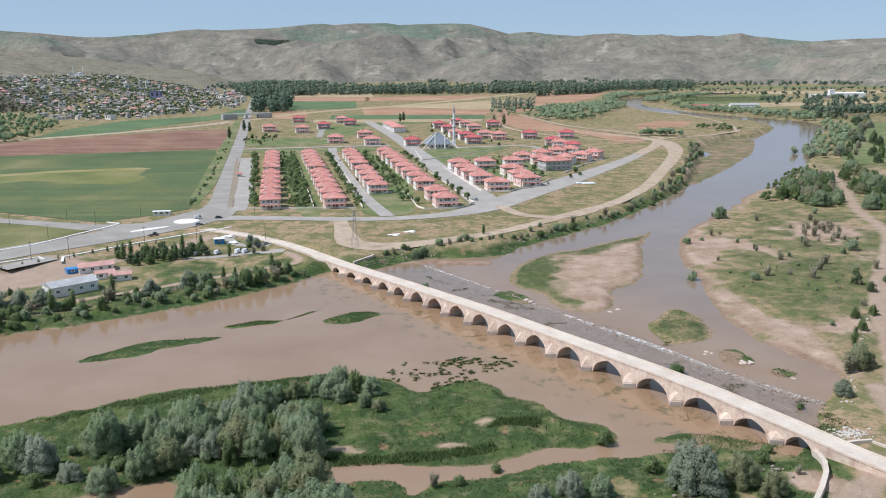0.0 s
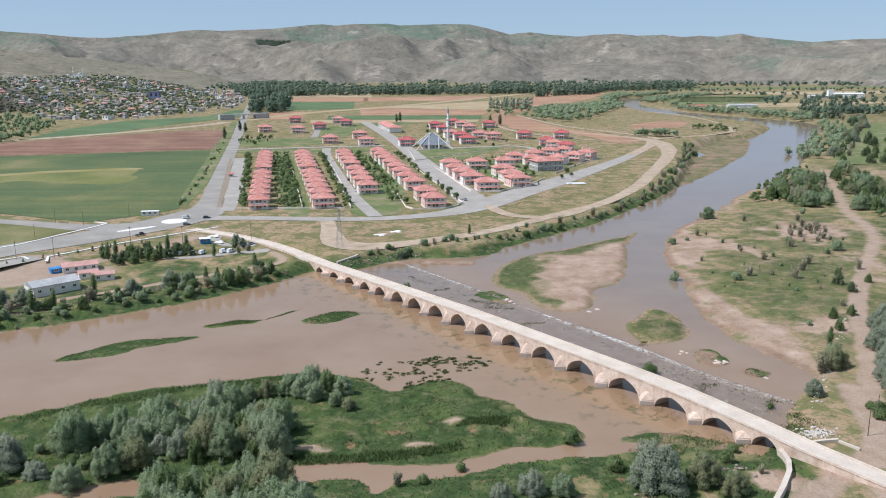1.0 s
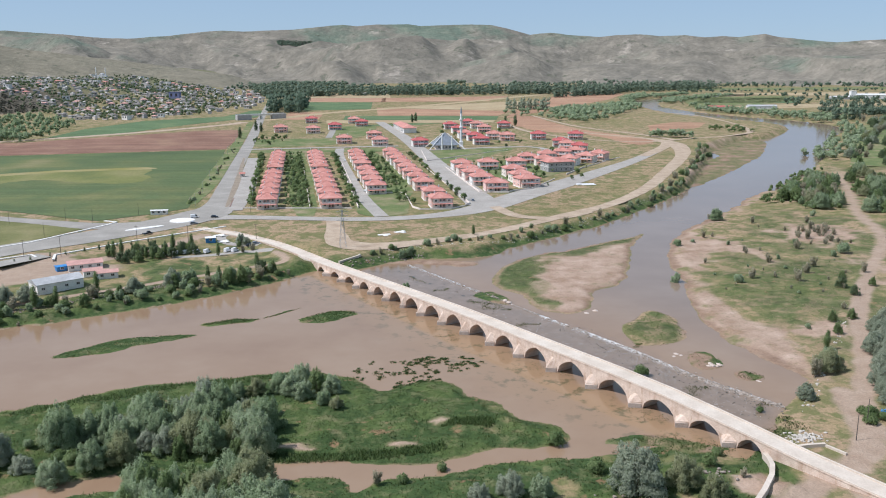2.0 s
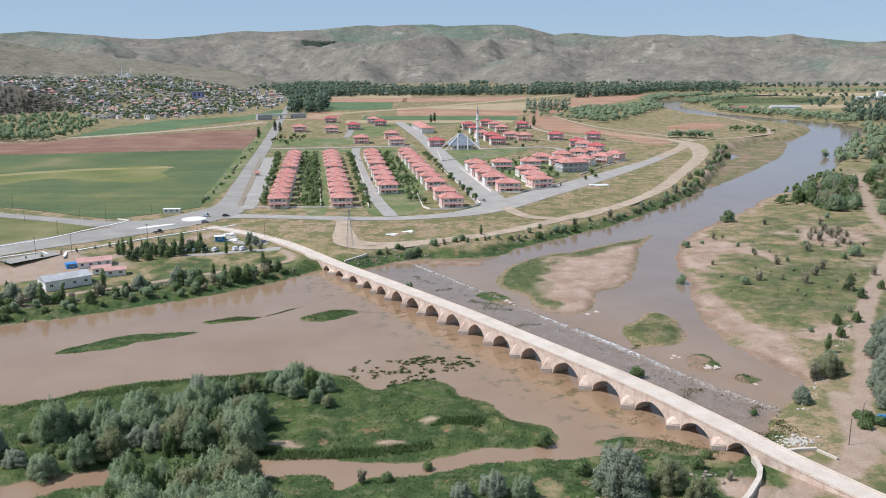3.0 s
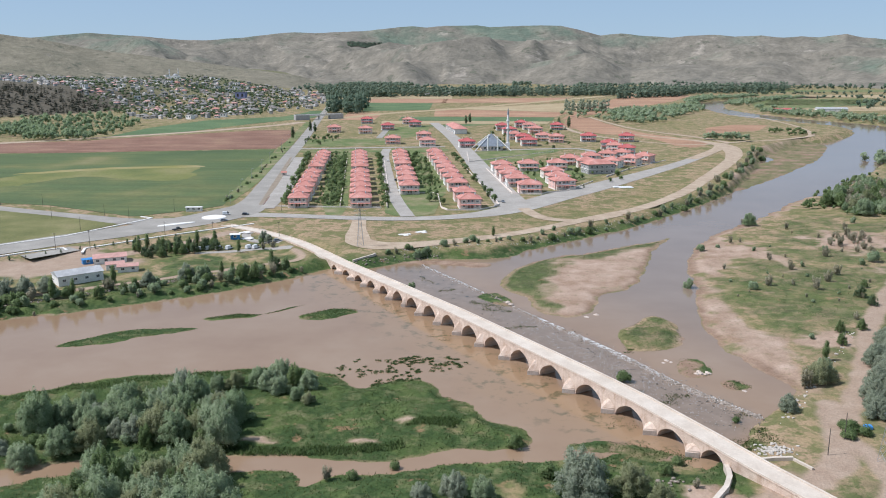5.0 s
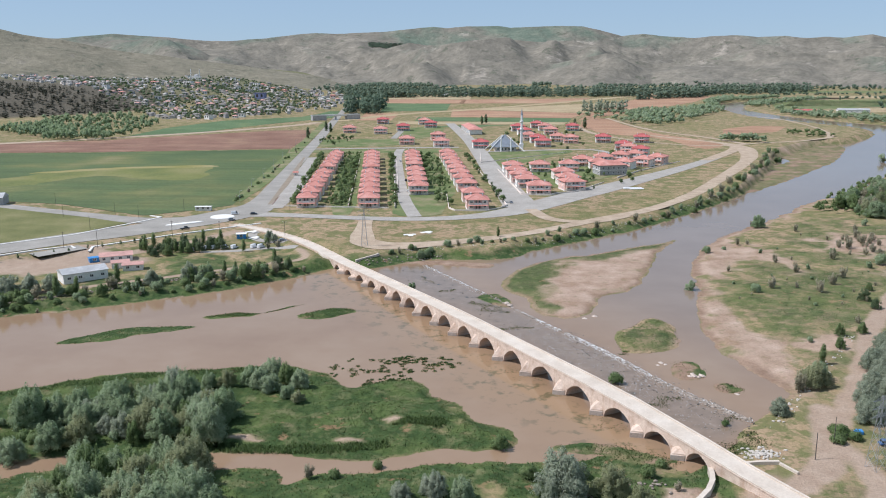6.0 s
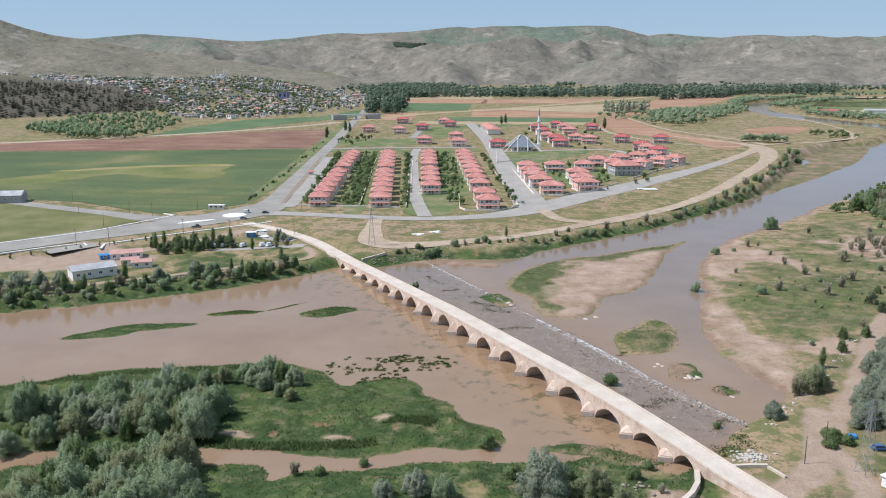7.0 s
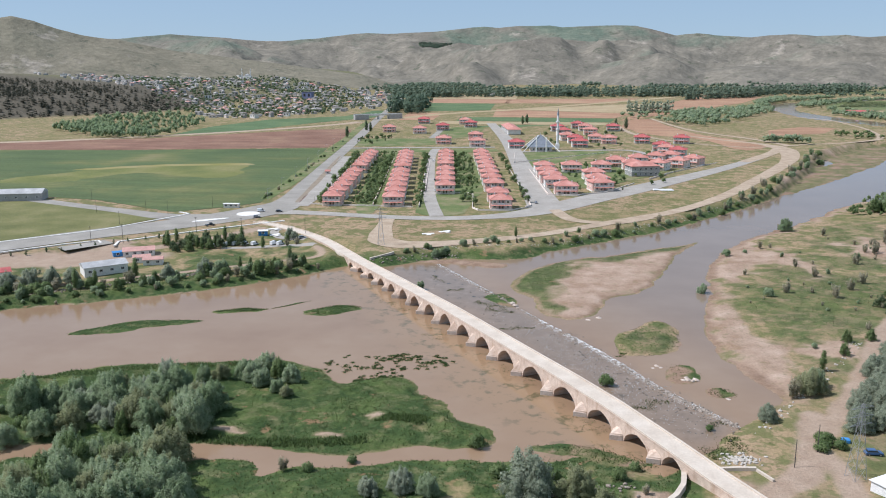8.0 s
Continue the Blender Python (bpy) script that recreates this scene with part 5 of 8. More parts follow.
PROTO = {}
for _k, _a in {"pink": (M_render_pink, M_render_cream, M_roof), "cream": (M_render_cream, M_render_pink, M_roof), "white": (M_render_white, M_render_cream, M_roof), "red": (M_render_white, M_render_grey, M_roof_red)}.items():
    PROTO[_k] = villa(*_a, full=_k != "red")
VILLA_LABEL = {"pink": "two-storey pink villa with coral tile roof", "cream": "two-storey cream villa with coral tile roof",
               "white": "two-storey white villa with coral tile roof", "red": "two-storey white villa with dark red roof"}
_used = set()


def put_villa(kind, x, y, turn, scale=1.0, group="villas of the estate", narrow=1.0):
    m = Matrix.Translation((x, y, float(plain(y)) - 0.02)) @ pose(0, 0, 0, 0, 0, turn) @ Matrix.Diagonal((scale * narrow, scale, scale, 1))
    if kind in _used:
        v = copy_thing(PROTO[kind], m)
        v.matrix_basis = m
    else:
        v = PROTO[kind]
        v.matrix_basis = m
        _used.add(kind)
    return tagged(v, VILLA_LABEL[kind], "house", group)


def row_of(kinds, a, b, count, turn, narrow, gap_at, gap):
    """A row of villas from a to b with one wider gap in it."""
    for i in range(count):
        t = (i + gap * (i >= gap_at)) / (count - 1 + gap)
        put_villa(kinds[i % len(kinds)], a[0] + (b[0] - a[0]) * t, a[1] + (b[1] - a[1]) * t, turn, narrow=narrow)


ROW_A, ROW_B, ROW_C, ROW_D = ((-112, 534), (-162, 792)), ((-71, 538), (-128, 797)), ((-47.5, 595), (-90, 806)), ((1, 539), (-57, 815))
row_of(["pink", "cream", "cream"], *ROW_A, 11, 11, 0.77, 6, 0.6)
row_of(["pink", "cream", "pink"], *ROW_B, 11, 12, 0.84, 6, 0.5)
row_of(["white", "cream", "cream"], *ROW_C, 8, 11.5, 0.84, 4, 0.4)
row_of(["pink", "pink", "cream", "white"], *ROW_D, 10, 11.5, 0.86, 2, 0.5)
for _k, _x, _y, _t in (("pink", 39, 606, 8), ("white", 29, 638, 10), ("cream", 23, 664, 10), ("cream", 18, 690, 10), ("white", 13, 722, 12), ("white", 36, 728, 8),
                       ("pink", 63, 627, 20), ("cream", 60, 652, 14), ("cream", 56, 684, 12), ("white", 61, 735, 5), ("pink", 73, 772, 0), ("cream", 87, 752, 5), ("white", 93, 792, 5),
                       ("white", 110, 756, -22), ("cream", 110, 812, -10), ("white", 124, 823, -15), ("red", 133, 866, -10), ("cream", 128, 776, -25), ("pink", 142, 795, -28),
                       ("red", 119, 913, -5), ("white", 123, 889, -8), ("red", 145, 995, -5), ("red", 101, 993, 0),
                       ("red", -6, 1138, 10), ("red", 6, 1078, 10), ("red", 18, 1190, 5), ("white", 30, 1150, 5), ("cream", 39, 1094, 5), ("white", 15, 1010, 10), ("red", 26, 980, 8),
                       ("red", 33, 938, 6), ("cream", 64, 982, 0), ("white", 49, 996, 5), ("red", 67, 1152, 0), ("cream", -226, 1092, 15), ("red", -214, 1246, 10), ("white", -181, 1078, 12),
                       ("red", -161, 1130, 12), ("red", -132, 1187, 8), ("cream", -122, 948, 10), ("cream", -94, 1003, 10), ("white", -79, 926, 10), ("red", -34, 915, 10), ("white", -150, 1240, 8)):
    put_villa(_k, _x, _y, _t, 1.0 if _y < 900 else 1.05)


def unfinished_block():
    b = empty("apartment_block")
    part("wall", boxes((-12, 12, -8, 8, 0, 8.2), bevel=0.04), M_render_grey, b, "bare grey concrete walls")
    part("slab", boxes((-12.4, 12.4, -8.4, 8.4, 3.9, 4.25)), M_render_white, b)
    part("roof", hip_roof(bmesh.new(), 24, 16, 8.3, 3.4, 1.0), M_roof, b, "new orange-red tile roof")
    for z in (1.2, 5.2):
        for x in (-9, -4.5, 0, 4.5, 9):
            window(b, x, -8.05, z, 0, 1.4, 1.2)
        for y in (-5, 0, 5):
            window(b, 12.05, y, z, 90, 1.4, 1.2)
            window(b, -12.05, y, z, -90, 1.4, 1.2)
    b.matrix_basis = Matrix.Translation((95, 716, float(plain(716)))) @ pose(0, 0, 0, 0, 0, 20)
    return tagged(b, "grey unfinished two-storey block with red tile roof", "building")


def long_block():
    """A long two-storey row with a red roof and columns under its eave."""
    b = empty("row_house")
    part("wall", boxes((-8, 8, -46, 46, 0, 6.2), bevel=0.04), M_render_white, b)
    part("roof", hip_roof(bmesh.new(), 16, 92, 6.3, 3.2, 1.2), M_roof, b, "long coral tile roof")
    for k in range(16):
        part("column", boxes((-9.3, -8.9, -44 + k * 5.8, -43.6 + k * 5.8, 0, 6.1)), M_white, b)
    for k in range(14):
        for z in (1.3, 4.2):
            window(b, -8.05, -40 + k * 6.2, z, -90, 1.5)
    b.matrix_basis = Matrix.Translation((-66, 1118, float(plain(1118)))) @ pose(0, 0, 0, 0, 0, 13)
    return tagged(b, "long white row house with red tile roof", "building")


def mosque():
    """Four sloping grey roof planes between white fins, a low drum and two short towers."""
    b = empty("mosque")
    part("wall", boxes((-13, 13, -11, 11, 0, 5.0), bevel=0.05), M_render_cream, b)
    bm = bmesh.new()
    low = [bm.verts.new(p) for p in ((-16, -14, 5), (16, -14, 5), (16, 14, 5), (-16, 14, 5))]
    mid = [bm.verts.new(p) for p in ((-4, -4, 15.5), (4, -4, 15.5), (4, 4, 15.5), (-4, 4, 15.5))]
    top = bm.verts.new((0, 0, 20))
    bm.faces.new(low[::-1])
    for i in range(4):
        bm.faces.new((low[i], low[(i + 1) % 4], mid[(i + 1) % 4], mid[i]))
        bm.faces.new((mid[i], mid[(i + 1) % 4], top))
    part("roof", bm, M_slate, b, "steep grey sheet-metal roof")
    for sx, sy in ((-1, -1), (1, -1), (1, 1), (-1, 1)):
        bm = bmesh.new()
        rod(bm, (sx * 22, sy * 19, 0.2), (sx * 2.6, sy * 2.6, 18.5), 0.6, 0.4, 4)
        part("fin", bm, M_white, b, "white sloping concrete fin")
    part("finial", rod(bmesh.new(), (0, 0, 20), (0, 0, 23), 0.18, 0.05), M_steel, b)
    for x in (-9, -4.5, 0, 4.5, 9):
        window(b, x, -11.05, 1.2, 0, 1.8, 2.0)
    for s in (-1, 1):
        bm = bmesh.new()
        rod(bm, (s * 6, -16, 0), (s * 6, -16, 15.5), 0.9, 0.8, 10)
        rod(bm, (s * 6, -16, 15.5), (s * 6, -16, 17.5), 0.9, 0.05, 10)
        part("tower", bm, M_white, b, "short white tower")
    b.matrix_basis = Matrix.Translation((-6, 893, float(plain(893)))) @ pose(0, 0, 0, 0, 0, 10) @ Matrix.Scale(0.86, 4)
    return tagged(b, "mosque with grey pyramid roof between white fins", "mosque")


def minaret():
    b = empty("minaret")
    part("base", boxes((-2.2, 2.2, -2.2, 2.2, 0, 6), bevel=0.15), M_white, b)
    part("shaft", rod(bmesh.new(), (0, 0, 6), (0, 0, 36), 1.35, 1.1, 14), M_white, b)
    for z in (21.0, 29.0):
        bm = bmesh.new()
        rod(bm, (0, 0, z - 1.2), (0, 0, z), 1.25, 2.1, 14)
        rod(bm, (0, 0, z), (0, 0, z + 1.1), 2.1, 2.1, 14)
        part("balcony", bm, M_white, b)
    part("spire", rod(bmesh.new(), (0, 0, 36), (0, 0, 44), 1.3, 0.05, 14), M_car["grey"], b, "dark grey lead spire")
    b.matrix_basis = Matrix.Translation((11, 905, float(plain(905))))
    return tagged(b, "tall slender white minaret with dark spire", "minaret")


unfinished_block()
long_block()
mosque()
minaret()


# ---- plots of the estate ----
for _o, _m, _l in (([(-97, 534), (-80, 534), (-146, 842), (-164, 842)], M_lawn, "green gardens between two house rows"), ([(-44, 600), (-20, 600), (-70, 840), (-92, 840)], M_lawn, "green gardens between two house rows"),
                   ([(-50, 512), (-20, 514), (-28, 590), (-58, 590)], M_lawn, "patchy green plot at the corner"), ([(-20, 790), (2, 760), (62, 876), (50, 900), (-28, 860)], M_lawn, "green lawn beside the mosque"),
                   ([(-150, 1020), (-110, 1030), (-112, 1180), (-158, 1170)], M_lawn, "bright green plot behind the estate"), ([(-220, 910), (-132, 930), (-128, 1000), (-228, 990)], M_lawn, "green plot behind the estate"),
                   ([(-206, 850), (-70, 862), (-66, 900), (-214, 870)], M_lawn, "green verge behind the house rows"), ([(60, 640), (85, 680), (120, 760), (100, 800), (30, 760), (30, 640)], M_lawn, "green gardens of the eastern plots")):
    sheet("garden_ground", _o, _m, 0.03 + 0.004 * (len(_l) % 4), _l, "lawn", edge=7.0)


# ---- trees, shrubs and grass ----
def _ball():
    bm = bmesh.new()
    bmesh.ops.create_icosphere(bm, subdivisions=2, radius=1.0)
    v = np.array([p.co for p in bm.verts])
    f = np.array([[q.index for q in p.verts] for p in bm.faces])
    bm.free()
    return v, f


BALL_V, BALL_F = _ball()


def crown_arrays(lobes, cards, size, seed, core=0.42, spread=1.0):
    """Leaf clumps round the lobes (x, y, z, rx, rz), over lumpy inner masses. Returns vertices and faces."""
    r = np.random.default_rng(seed)
    V, F, N, n = [], [], [], 0
    total = sum(l[3] * l[3] for l in lobes)
    mid = np.mean([l[:3] for l in lobes], 0)
    for x, y, z, rx, rz in lobes:
        rad = 1 + 0.28 * (r.random(len(BALL_V)) - 0.5)
        v = BALL_V * rad[:, None] * core * np.array([rx, rx, rz]) + (x, y, z)
        V.append(v)
        N.append(BALL_V)
        F += [tuple(q + n) for q in BALL_F]
        n += len(v)
        k = int(cards * rx * rx / total)
        d = r.normal(size=(k, 3))
        d /= np.linalg.norm(d, axis=1)[:, None]
        d[:, 2] = np.where(d[:, 2] < -0.55, -d[:, 2], d[:, 2])
        c = d * (0.25 + spread * r.random(k) ** 0.6 + 0.12 * np.abs(r.normal(size=k)))[:, None] * np.array([rx, rx, rz]) + (x, y, z)
        nrm = d + r.normal(size=(k, 3)) * 0.75
        nrm /= np.linalg.norm(nrm, axis=1)[:, None]
        nrm = np.where(np.sum(nrm * d, 1)[:, None] < 0, -nrm, nrm)
        # sprays of leaves, longer than wide, mostly hanging or upright
        a = r.normal(size=(k, 3)) + (0, 0, 1.1)
        a -= nrm * np.sum(a * nrm, 1)[:, None]
        a /= np.linalg.norm(a, axis=1)[:, None] + 1e-6
        b = np.cross(nrm, a)
        s = size * (0.6 + 0.9 * r.random(k))[:, None]
        quad = np.stack([c - a * s * 1.25, c - b * s * 0.36 - a * s * 0.1, c + a * s * 1.25, c + b * s * 0.36 + a * s * 0.15], 1)
        V.append(quad.reshape(-1, 3))
        # leaves of a clump catch the light together: their normals lean outwards
        o = c - mid
        o /= np.linalg.norm(o, axis=1)[:, None] + 1e-6
        soft = d * 0.4 + o * 0.75 + nrm * 0.55 + (0, 0, 0.35)
        N.append(np.repeat(soft / np.linalg.norm(soft, axis=1)[:, None], 4, 0))
        F += [tuple(n + 4 * i + j for j in range(4)) for i in range(k)]
        n += 4 * k
    return np.concatenate(V), F, np.concatenate(N)


def trunk_mesh(height, radius, limbs, seed, lean=0.1):
    """A tapered trunk that forks into limbs."""
    r = random.Random(seed)
    bm = bmesh.new()
    top = Vector((r.uniform(-lean, lean) * height, r.uniform(-lean, lean) * height, height))
    rod(bm, (0, 0, -0.4), top * 0.5, radius, radius * 0.7, 7)
    rod(bm, top * 0.5, top, radius * 0.7, radius * 0.35, 7)
    for k in range(limbs):
        a = k * 2.4 + r.uniform(-0.4, 0.4)
        s = top * r.uniform(0.4, 0.8)
        e = s + Vector((math.cos(a), math.sin(a), r.uniform(0.7, 1.3))) * height * r.uniform(0.35, 0.55)
        rod(bm, s, e, radius * 0.4, radius * 0.12, 5)
    me = bpy.data.meshes.new("trunk")
    bm.to_mesh(me)
    bm.free()
    me.materials.append(M_bark)
    return me


def lobes_round(w, h, seed, count=7, low=0.32):
    """Lobes of a spreading crown, w wide and h high."""
    r = random.Random(seed)
    out = [(0, 0, h * 0.66, w * 0.30, h * 0.27)]
    for k in range(count):
        a = k * 2.399 + r.uniform(-0.5, 0.5)
        q = w * r.uniform(0.20, 0.34)
        z = h * r.uniform(low, 0.84)
        out.append((math.cos(a) * q, math.sin(a) * q, z, w * r.uniform(0.15, 0.24), h * r.uniform(0.13, 0.20)))
    return out


def lobes_low(w, h, seed, count=9):
    """Lobes of a shrub that rests on the ground all round."""
    r = random.Random(seed)
    out = [(0, 0, h * 0.5, w * 0.30, h * 0.42)]
    for k in range(count):
        a, q = k * 2.399 + r.uniform(-0.5, 0.5), w * r.uniform(0.16, 0.34)
        rz = h * r.uniform(0.2, 0.32)
        out.append((math.cos(a) * q, math.sin(a) * q, rz * r.uniform(0.7, 1.9), w * r.uniform(0.14, 0.21), rz))
    return out


def lobes_tall(w, h, seed, count=6):
    r = random.Random(seed)
    return [(r.uniform(-0.08, 0.08) * w, r.uniform(-0.08, 0.08) * w, h * (0.16 + 0.76 * k / (count - 1)), w * (0.48 - 0.30 * abs(k / (count - 1) - 0.38)), h * 0.125) for k in range(count)]


def lobes_feathery(w, h, seed, count):
    """Upright pointed plumes that fill an uneven spreading crown down to the ground."""
    r = random.Random(seed)
    out = [(0, 0, h * 0.46, w * 0.24, h * 0.34)]
    bulge = [r.uniform(0.72, 1.22) for _ in range(6)]
    for k in range(count):
        a, t = k * 2.399 + r.uniform(-0.5, 0.5), math.sqrt((k + 0.5) / count)
        q = w * 0.42 * t * bulge[int(a / 1.0472) % 6] * r.uniform(0.8, 1.15)
        top = h * (0.97 - 0.46 * t * t) * r.uniform(0.66, 1.12)
        x, y, wide = math.cos(a) * q, math.sin(a) * q, w * r.uniform(0.07, 0.12)
        tall = top * r.uniform(0.30, 0.46)
        out.append((x, y, top - tall * 0.62, wide, tall * 0.55))
        out.append((x * 1.04, y * 1.04, top - tall * 0.18, wide * 0.55, tall * 0.36))
        if t > 0.4:
            out.append((x * 1.08, y * 1.08, max(top * 0.32, tall * 0.35), wide * 1.25, tall * 0.5))
    return out


def lobes_wispy(w, h, seed, count=9):
    """Thin upright plumes that fan out from one root."""
    r = random.Random(seed)
    out = []
    for k in range(count):
        a, q = k * 2.399 + r.uniform(-0.5, 0.5), w * r.uniform(0.02, 0.34)
        top = h * r.uniform(0.5, 1.0)
        for f in (0.3, 0.7):
            out.append((math.cos(a) * q * (0.6 + 0.7 * f), math.sin(a) * q * (0.6 + 0.7 * f), top * f, w * r.uniform(0.07, 0.12), top * 0.3))
    return out


KINDS = {}


def tree_kind(key, name, leaves, height, lobes, cards, size, trunk, label, category, seed, core=0.42, spread=1.0):
    v, f, nn = crown_arrays(lobes, cards, size, seed, core, spread)
    me = mesh_of("crown", v, f, [leaves], True)
    me.normals_split_custom_set_from_vertices(nn.tolist())
    tm = trunk_mesh(height * trunk[0], trunk[1], trunk[2], seed)
    KINDS.setdefault(key, []).append((name, me, tm, label, category))


for _s in range(4):
    tree_kind("willow", "willow_tree", M_olive if _s == 3 else M_willow, 9, lobes_feathery(8.8, 8.6, 100 + _s, 30), 17000, 0.17, (0.5, 0.28, 5), "grey-green bushy willow tree on the bank", "tree", 100 + _s)
for _s in range(2):
    tree_kind("silver", "silver_willow", M_silver, 7, lobes_feathery(8.0, 7.2, 120 + _s, 28), 14000, 0.16, (0.5, 0.25, 5), "silvery grey-green bushy willow", "tree", 120 + _s)
    tree_kind("shrub", "shrub", M_willow, 2.6, lobes_wispy(3.3, 3.0, 130 + _s, 12) if _s else lobes_low(3.2, 2.5, 130 + _s), 1500, 0.17, (0.4, 0.07, 4), "rounded grey-green shrub on the bank", "shrub", 130 + _s)
    tree_kind("greenshrub", "shrub", M_green, 2.6, lobes_low(3.4, 2.3, 140 + _s), 1100, 0.2, (0.4, 0.07, 4), "low dense green shrub", "shrub", 140 + _s)
    tree_kind("brush", "dry_shrub", M_brush, 2.6, lobes_wispy(3.0, 3.6, 150 + _s, 11), 1000, 0.15, (0.5, 0.06, 6), "half-bare greyish brushwood shrub", "shrub", 150 + _s)
    tree_kind("green", "leafy_tree", M_green, 7, lobes_feathery(6.6, 7.4, 160 + _s, 20), 5200, 0.2, (0.5, 0.2, 5), "leafy tree with a mid green crown", "tree", 160 + _s)
    tree_kind("dark", "dark_tree", M_dark, 8, lobes_feathery(7.0, 8.4, 170 + _s, 20), 5200, 0.21, (0.5, 0.22, 5), "dense dark green broadleaf tree", "tree", 170 + _s)
    tree_kind("poplar", "poplar_tree", M_green, 11, lobes_tall(3.4, 11, 180 + _s), 1900, 0.28, (0.7, 0.16, 3), "slender upright poplar tree", "tree", 180 + _s)
    tree_kind("darkpoplar", "poplar_tree", M_dark, 15, lobes_tall(5.0, 15, 190 + _s), 900, 0.6, (0.7, 0.22, 3), "tall dark poplar tree", "tree", 190 + _s)
    tree_kind("garden", "garden_tree", M_green, 4.2, lobes_round(4.4, 4.6, 200 + _s, 7, 0.3), 700, 0.3, (0.5, 0.1, 4), "small round garden tree", "tree", 200 + _s)
    tree_kind("sapling", "young_tree", M_dark, 3.2, lobes_tall(1.7, 3.4, 210 + _s, 4), 260, 0.24, (0.6, 0.06, 2), "young dark green street tree", "tree", 210 + _s)


def plant(key, x, y, scale=1.0, z=None, group="", turn=None, squash=1.0, label=""):
    kinds = KINDS[key]
    name, crown, trunk, text, category = kinds[int(rng.integers(len(kinds)))]
    if z is None:
        z = float(ground_z(x, y)[0])
    t = empty(name)
    t.empty_display_size = 0.3
    part("trunk", trunk, None, t)
    part("crown", crown, None, t)
    a = float(rng.uniform(0, 360)) if turn is None else turn
    t.matrix_basis = Matrix.Translation((x, y, z - 0.05)) @ pose(0, 0, 0, 0, 0, a) @ Matrix.Diagonal((scale, scale, scale * squash, 1))
    return tagged(t, label or text, category, group)


def scatter(poly, count, apart, tries=60, seed=1, dry=True):
    """Places inside an outline, no two nearer than apart."""
    r = np.random.default_rng(seed)
    poly = np.array(poly, float)
    lo, hi = poly.min(0), poly.max(0)
    cand = lo + (hi - lo) * r.random((count * tries, 2))
    cand = cand[sdf(poly, cand[:, 0], cand[:, 1], 5.0) < 0]
    if dry:
        cand = cand[ground_z(cand[:, 0], cand[:, 1]) > water_z(cand[:, 1]) + 0.15]
    out = []
    for p in cand:
        if len(out) >= count:
            break
        if all((p[0] - q[0]) ** 2 + (p[1] - q[1]) ** 2 > apart * apart for q in out):
            out.append(p)
    return out


# the grove on the near island and the bank in front of it
for _i, _p in enumerate(scatter([(-80, 198), (-77, 210), (-60, 215), (-50, 219), (-38, 214), (-33, 202), (-33, 190), (-46, 188), (-58, 190)], 44, 4.2, seed=3)):
    plant(("willow", "willow", "silver", "willow", "green", "willow", "willow")[_i % 7], _p[0], _p[1], float(rng.uniform(0.7, 1.15)), group="willow grove on the island", squash=float(rng.uniform(0.85, 1.25)))
for _i, _p in enumerate(scatter([(-62, 178), (-52, 172), (-30, 176), (-24, 165), (-16, 154), (-50, 140), (-58, 152), (-56, 166)], 42, 4.2, seed=4)):
    plant(("willow", "willow", "green", "willow")[_i % 4], _p[0], _p[1], float(rng.uniform(0.85, 1.35)), group="willow grove on the island", squash=float(rng.uniform(0.85, 1.15)))
for _x, _y, _k, _s, _q in ((-97, 185, "silver", 1.15, 1.1), (-103, 188, "willow", 1.0, 1.1), (-84, 193, "willow", 1.15, 1.25), (-87, 195, "willow", 0.9, 1.2), (-88, 181, "silver", 0.75, 0.8), (-79, 177, "willow", 0.8, 1.0), (-72, 183, "willow", 0.9, 1.0), (-66, 187, "willow", 0.95, 1.0), (-108, 180, "willow", 1.0, 1.0), (-112, 176, "willow", 0.9, 1.0), (-82, 187, "greenshrub", 1.2, 1.0), (-78, 186, "greenshrub", 1.4, 1.0), (-95, 178, "greenshrub", 1.3, 1.0)):
    plant(_k, _x, _y, _s, squash=_q)
for _i, _p in enumerate(scatter([(-112, 184), (-84, 184), (-62, 186), (-34, 189), (-30, 192), (-36, 212), (-64, 212), (-80, 200)], 40, 4.0, seed=5)):
    plant(("greenshrub", "shrub")[_i % 2], _p[0], _p[1], float(rng.uniform(0.6, 1.2)), group="undergrowth of the grove")
for _x, _y, _s in ((-31, 236, 0.88), (-26, 233, 0.85), (-37, 232, 0.75), (-21, 231, 0.72), (-22, 222, 0.5), (-18, 219, 0.42), (-43, 229, 0.62), (-48, 227, 0.6), (-29, 227, 0.7), (-33, 229, 0.75)):
    plant("willow" if _s != 0.85 else "green", _x, _y, _s, group="willows at the island's edge")
plant("silver", -36, 197, 0.5)
for _x, _y, _k, _s in ((58, 175.5, "silver", 1.6), (69, 177, "willow", 0.95), (75, 173, "willow", 0.7), (29, 173, "silver", 0.8), (22, 170, "silver", 0.6), (36, 171, "willow", 0.6), (50, 184, "greenshrub", 1.5), (42, 200.5, "greenshrub", 1.5),
                       (74, 250.5, "greenshrub", 1.55), (118.3, 231.5, "silver", 0.72), (13, 186, "greenshrub", 0.9), (4, 179, "greenshrub", 1.0), (-2, 178, "brush", 1.1), (84, 181, "brush", 0.8), (63, 186, "greenshrub", 1.1), (78, 188, "greenshrub", 1.2), (82, 195, "greenshrub", 1.0), (102, 223, "greenshrub", 0.7)):
    plant(_k, _x, _y, _s, z=max(0.05, float(ground_z(_x, _y)[0])))
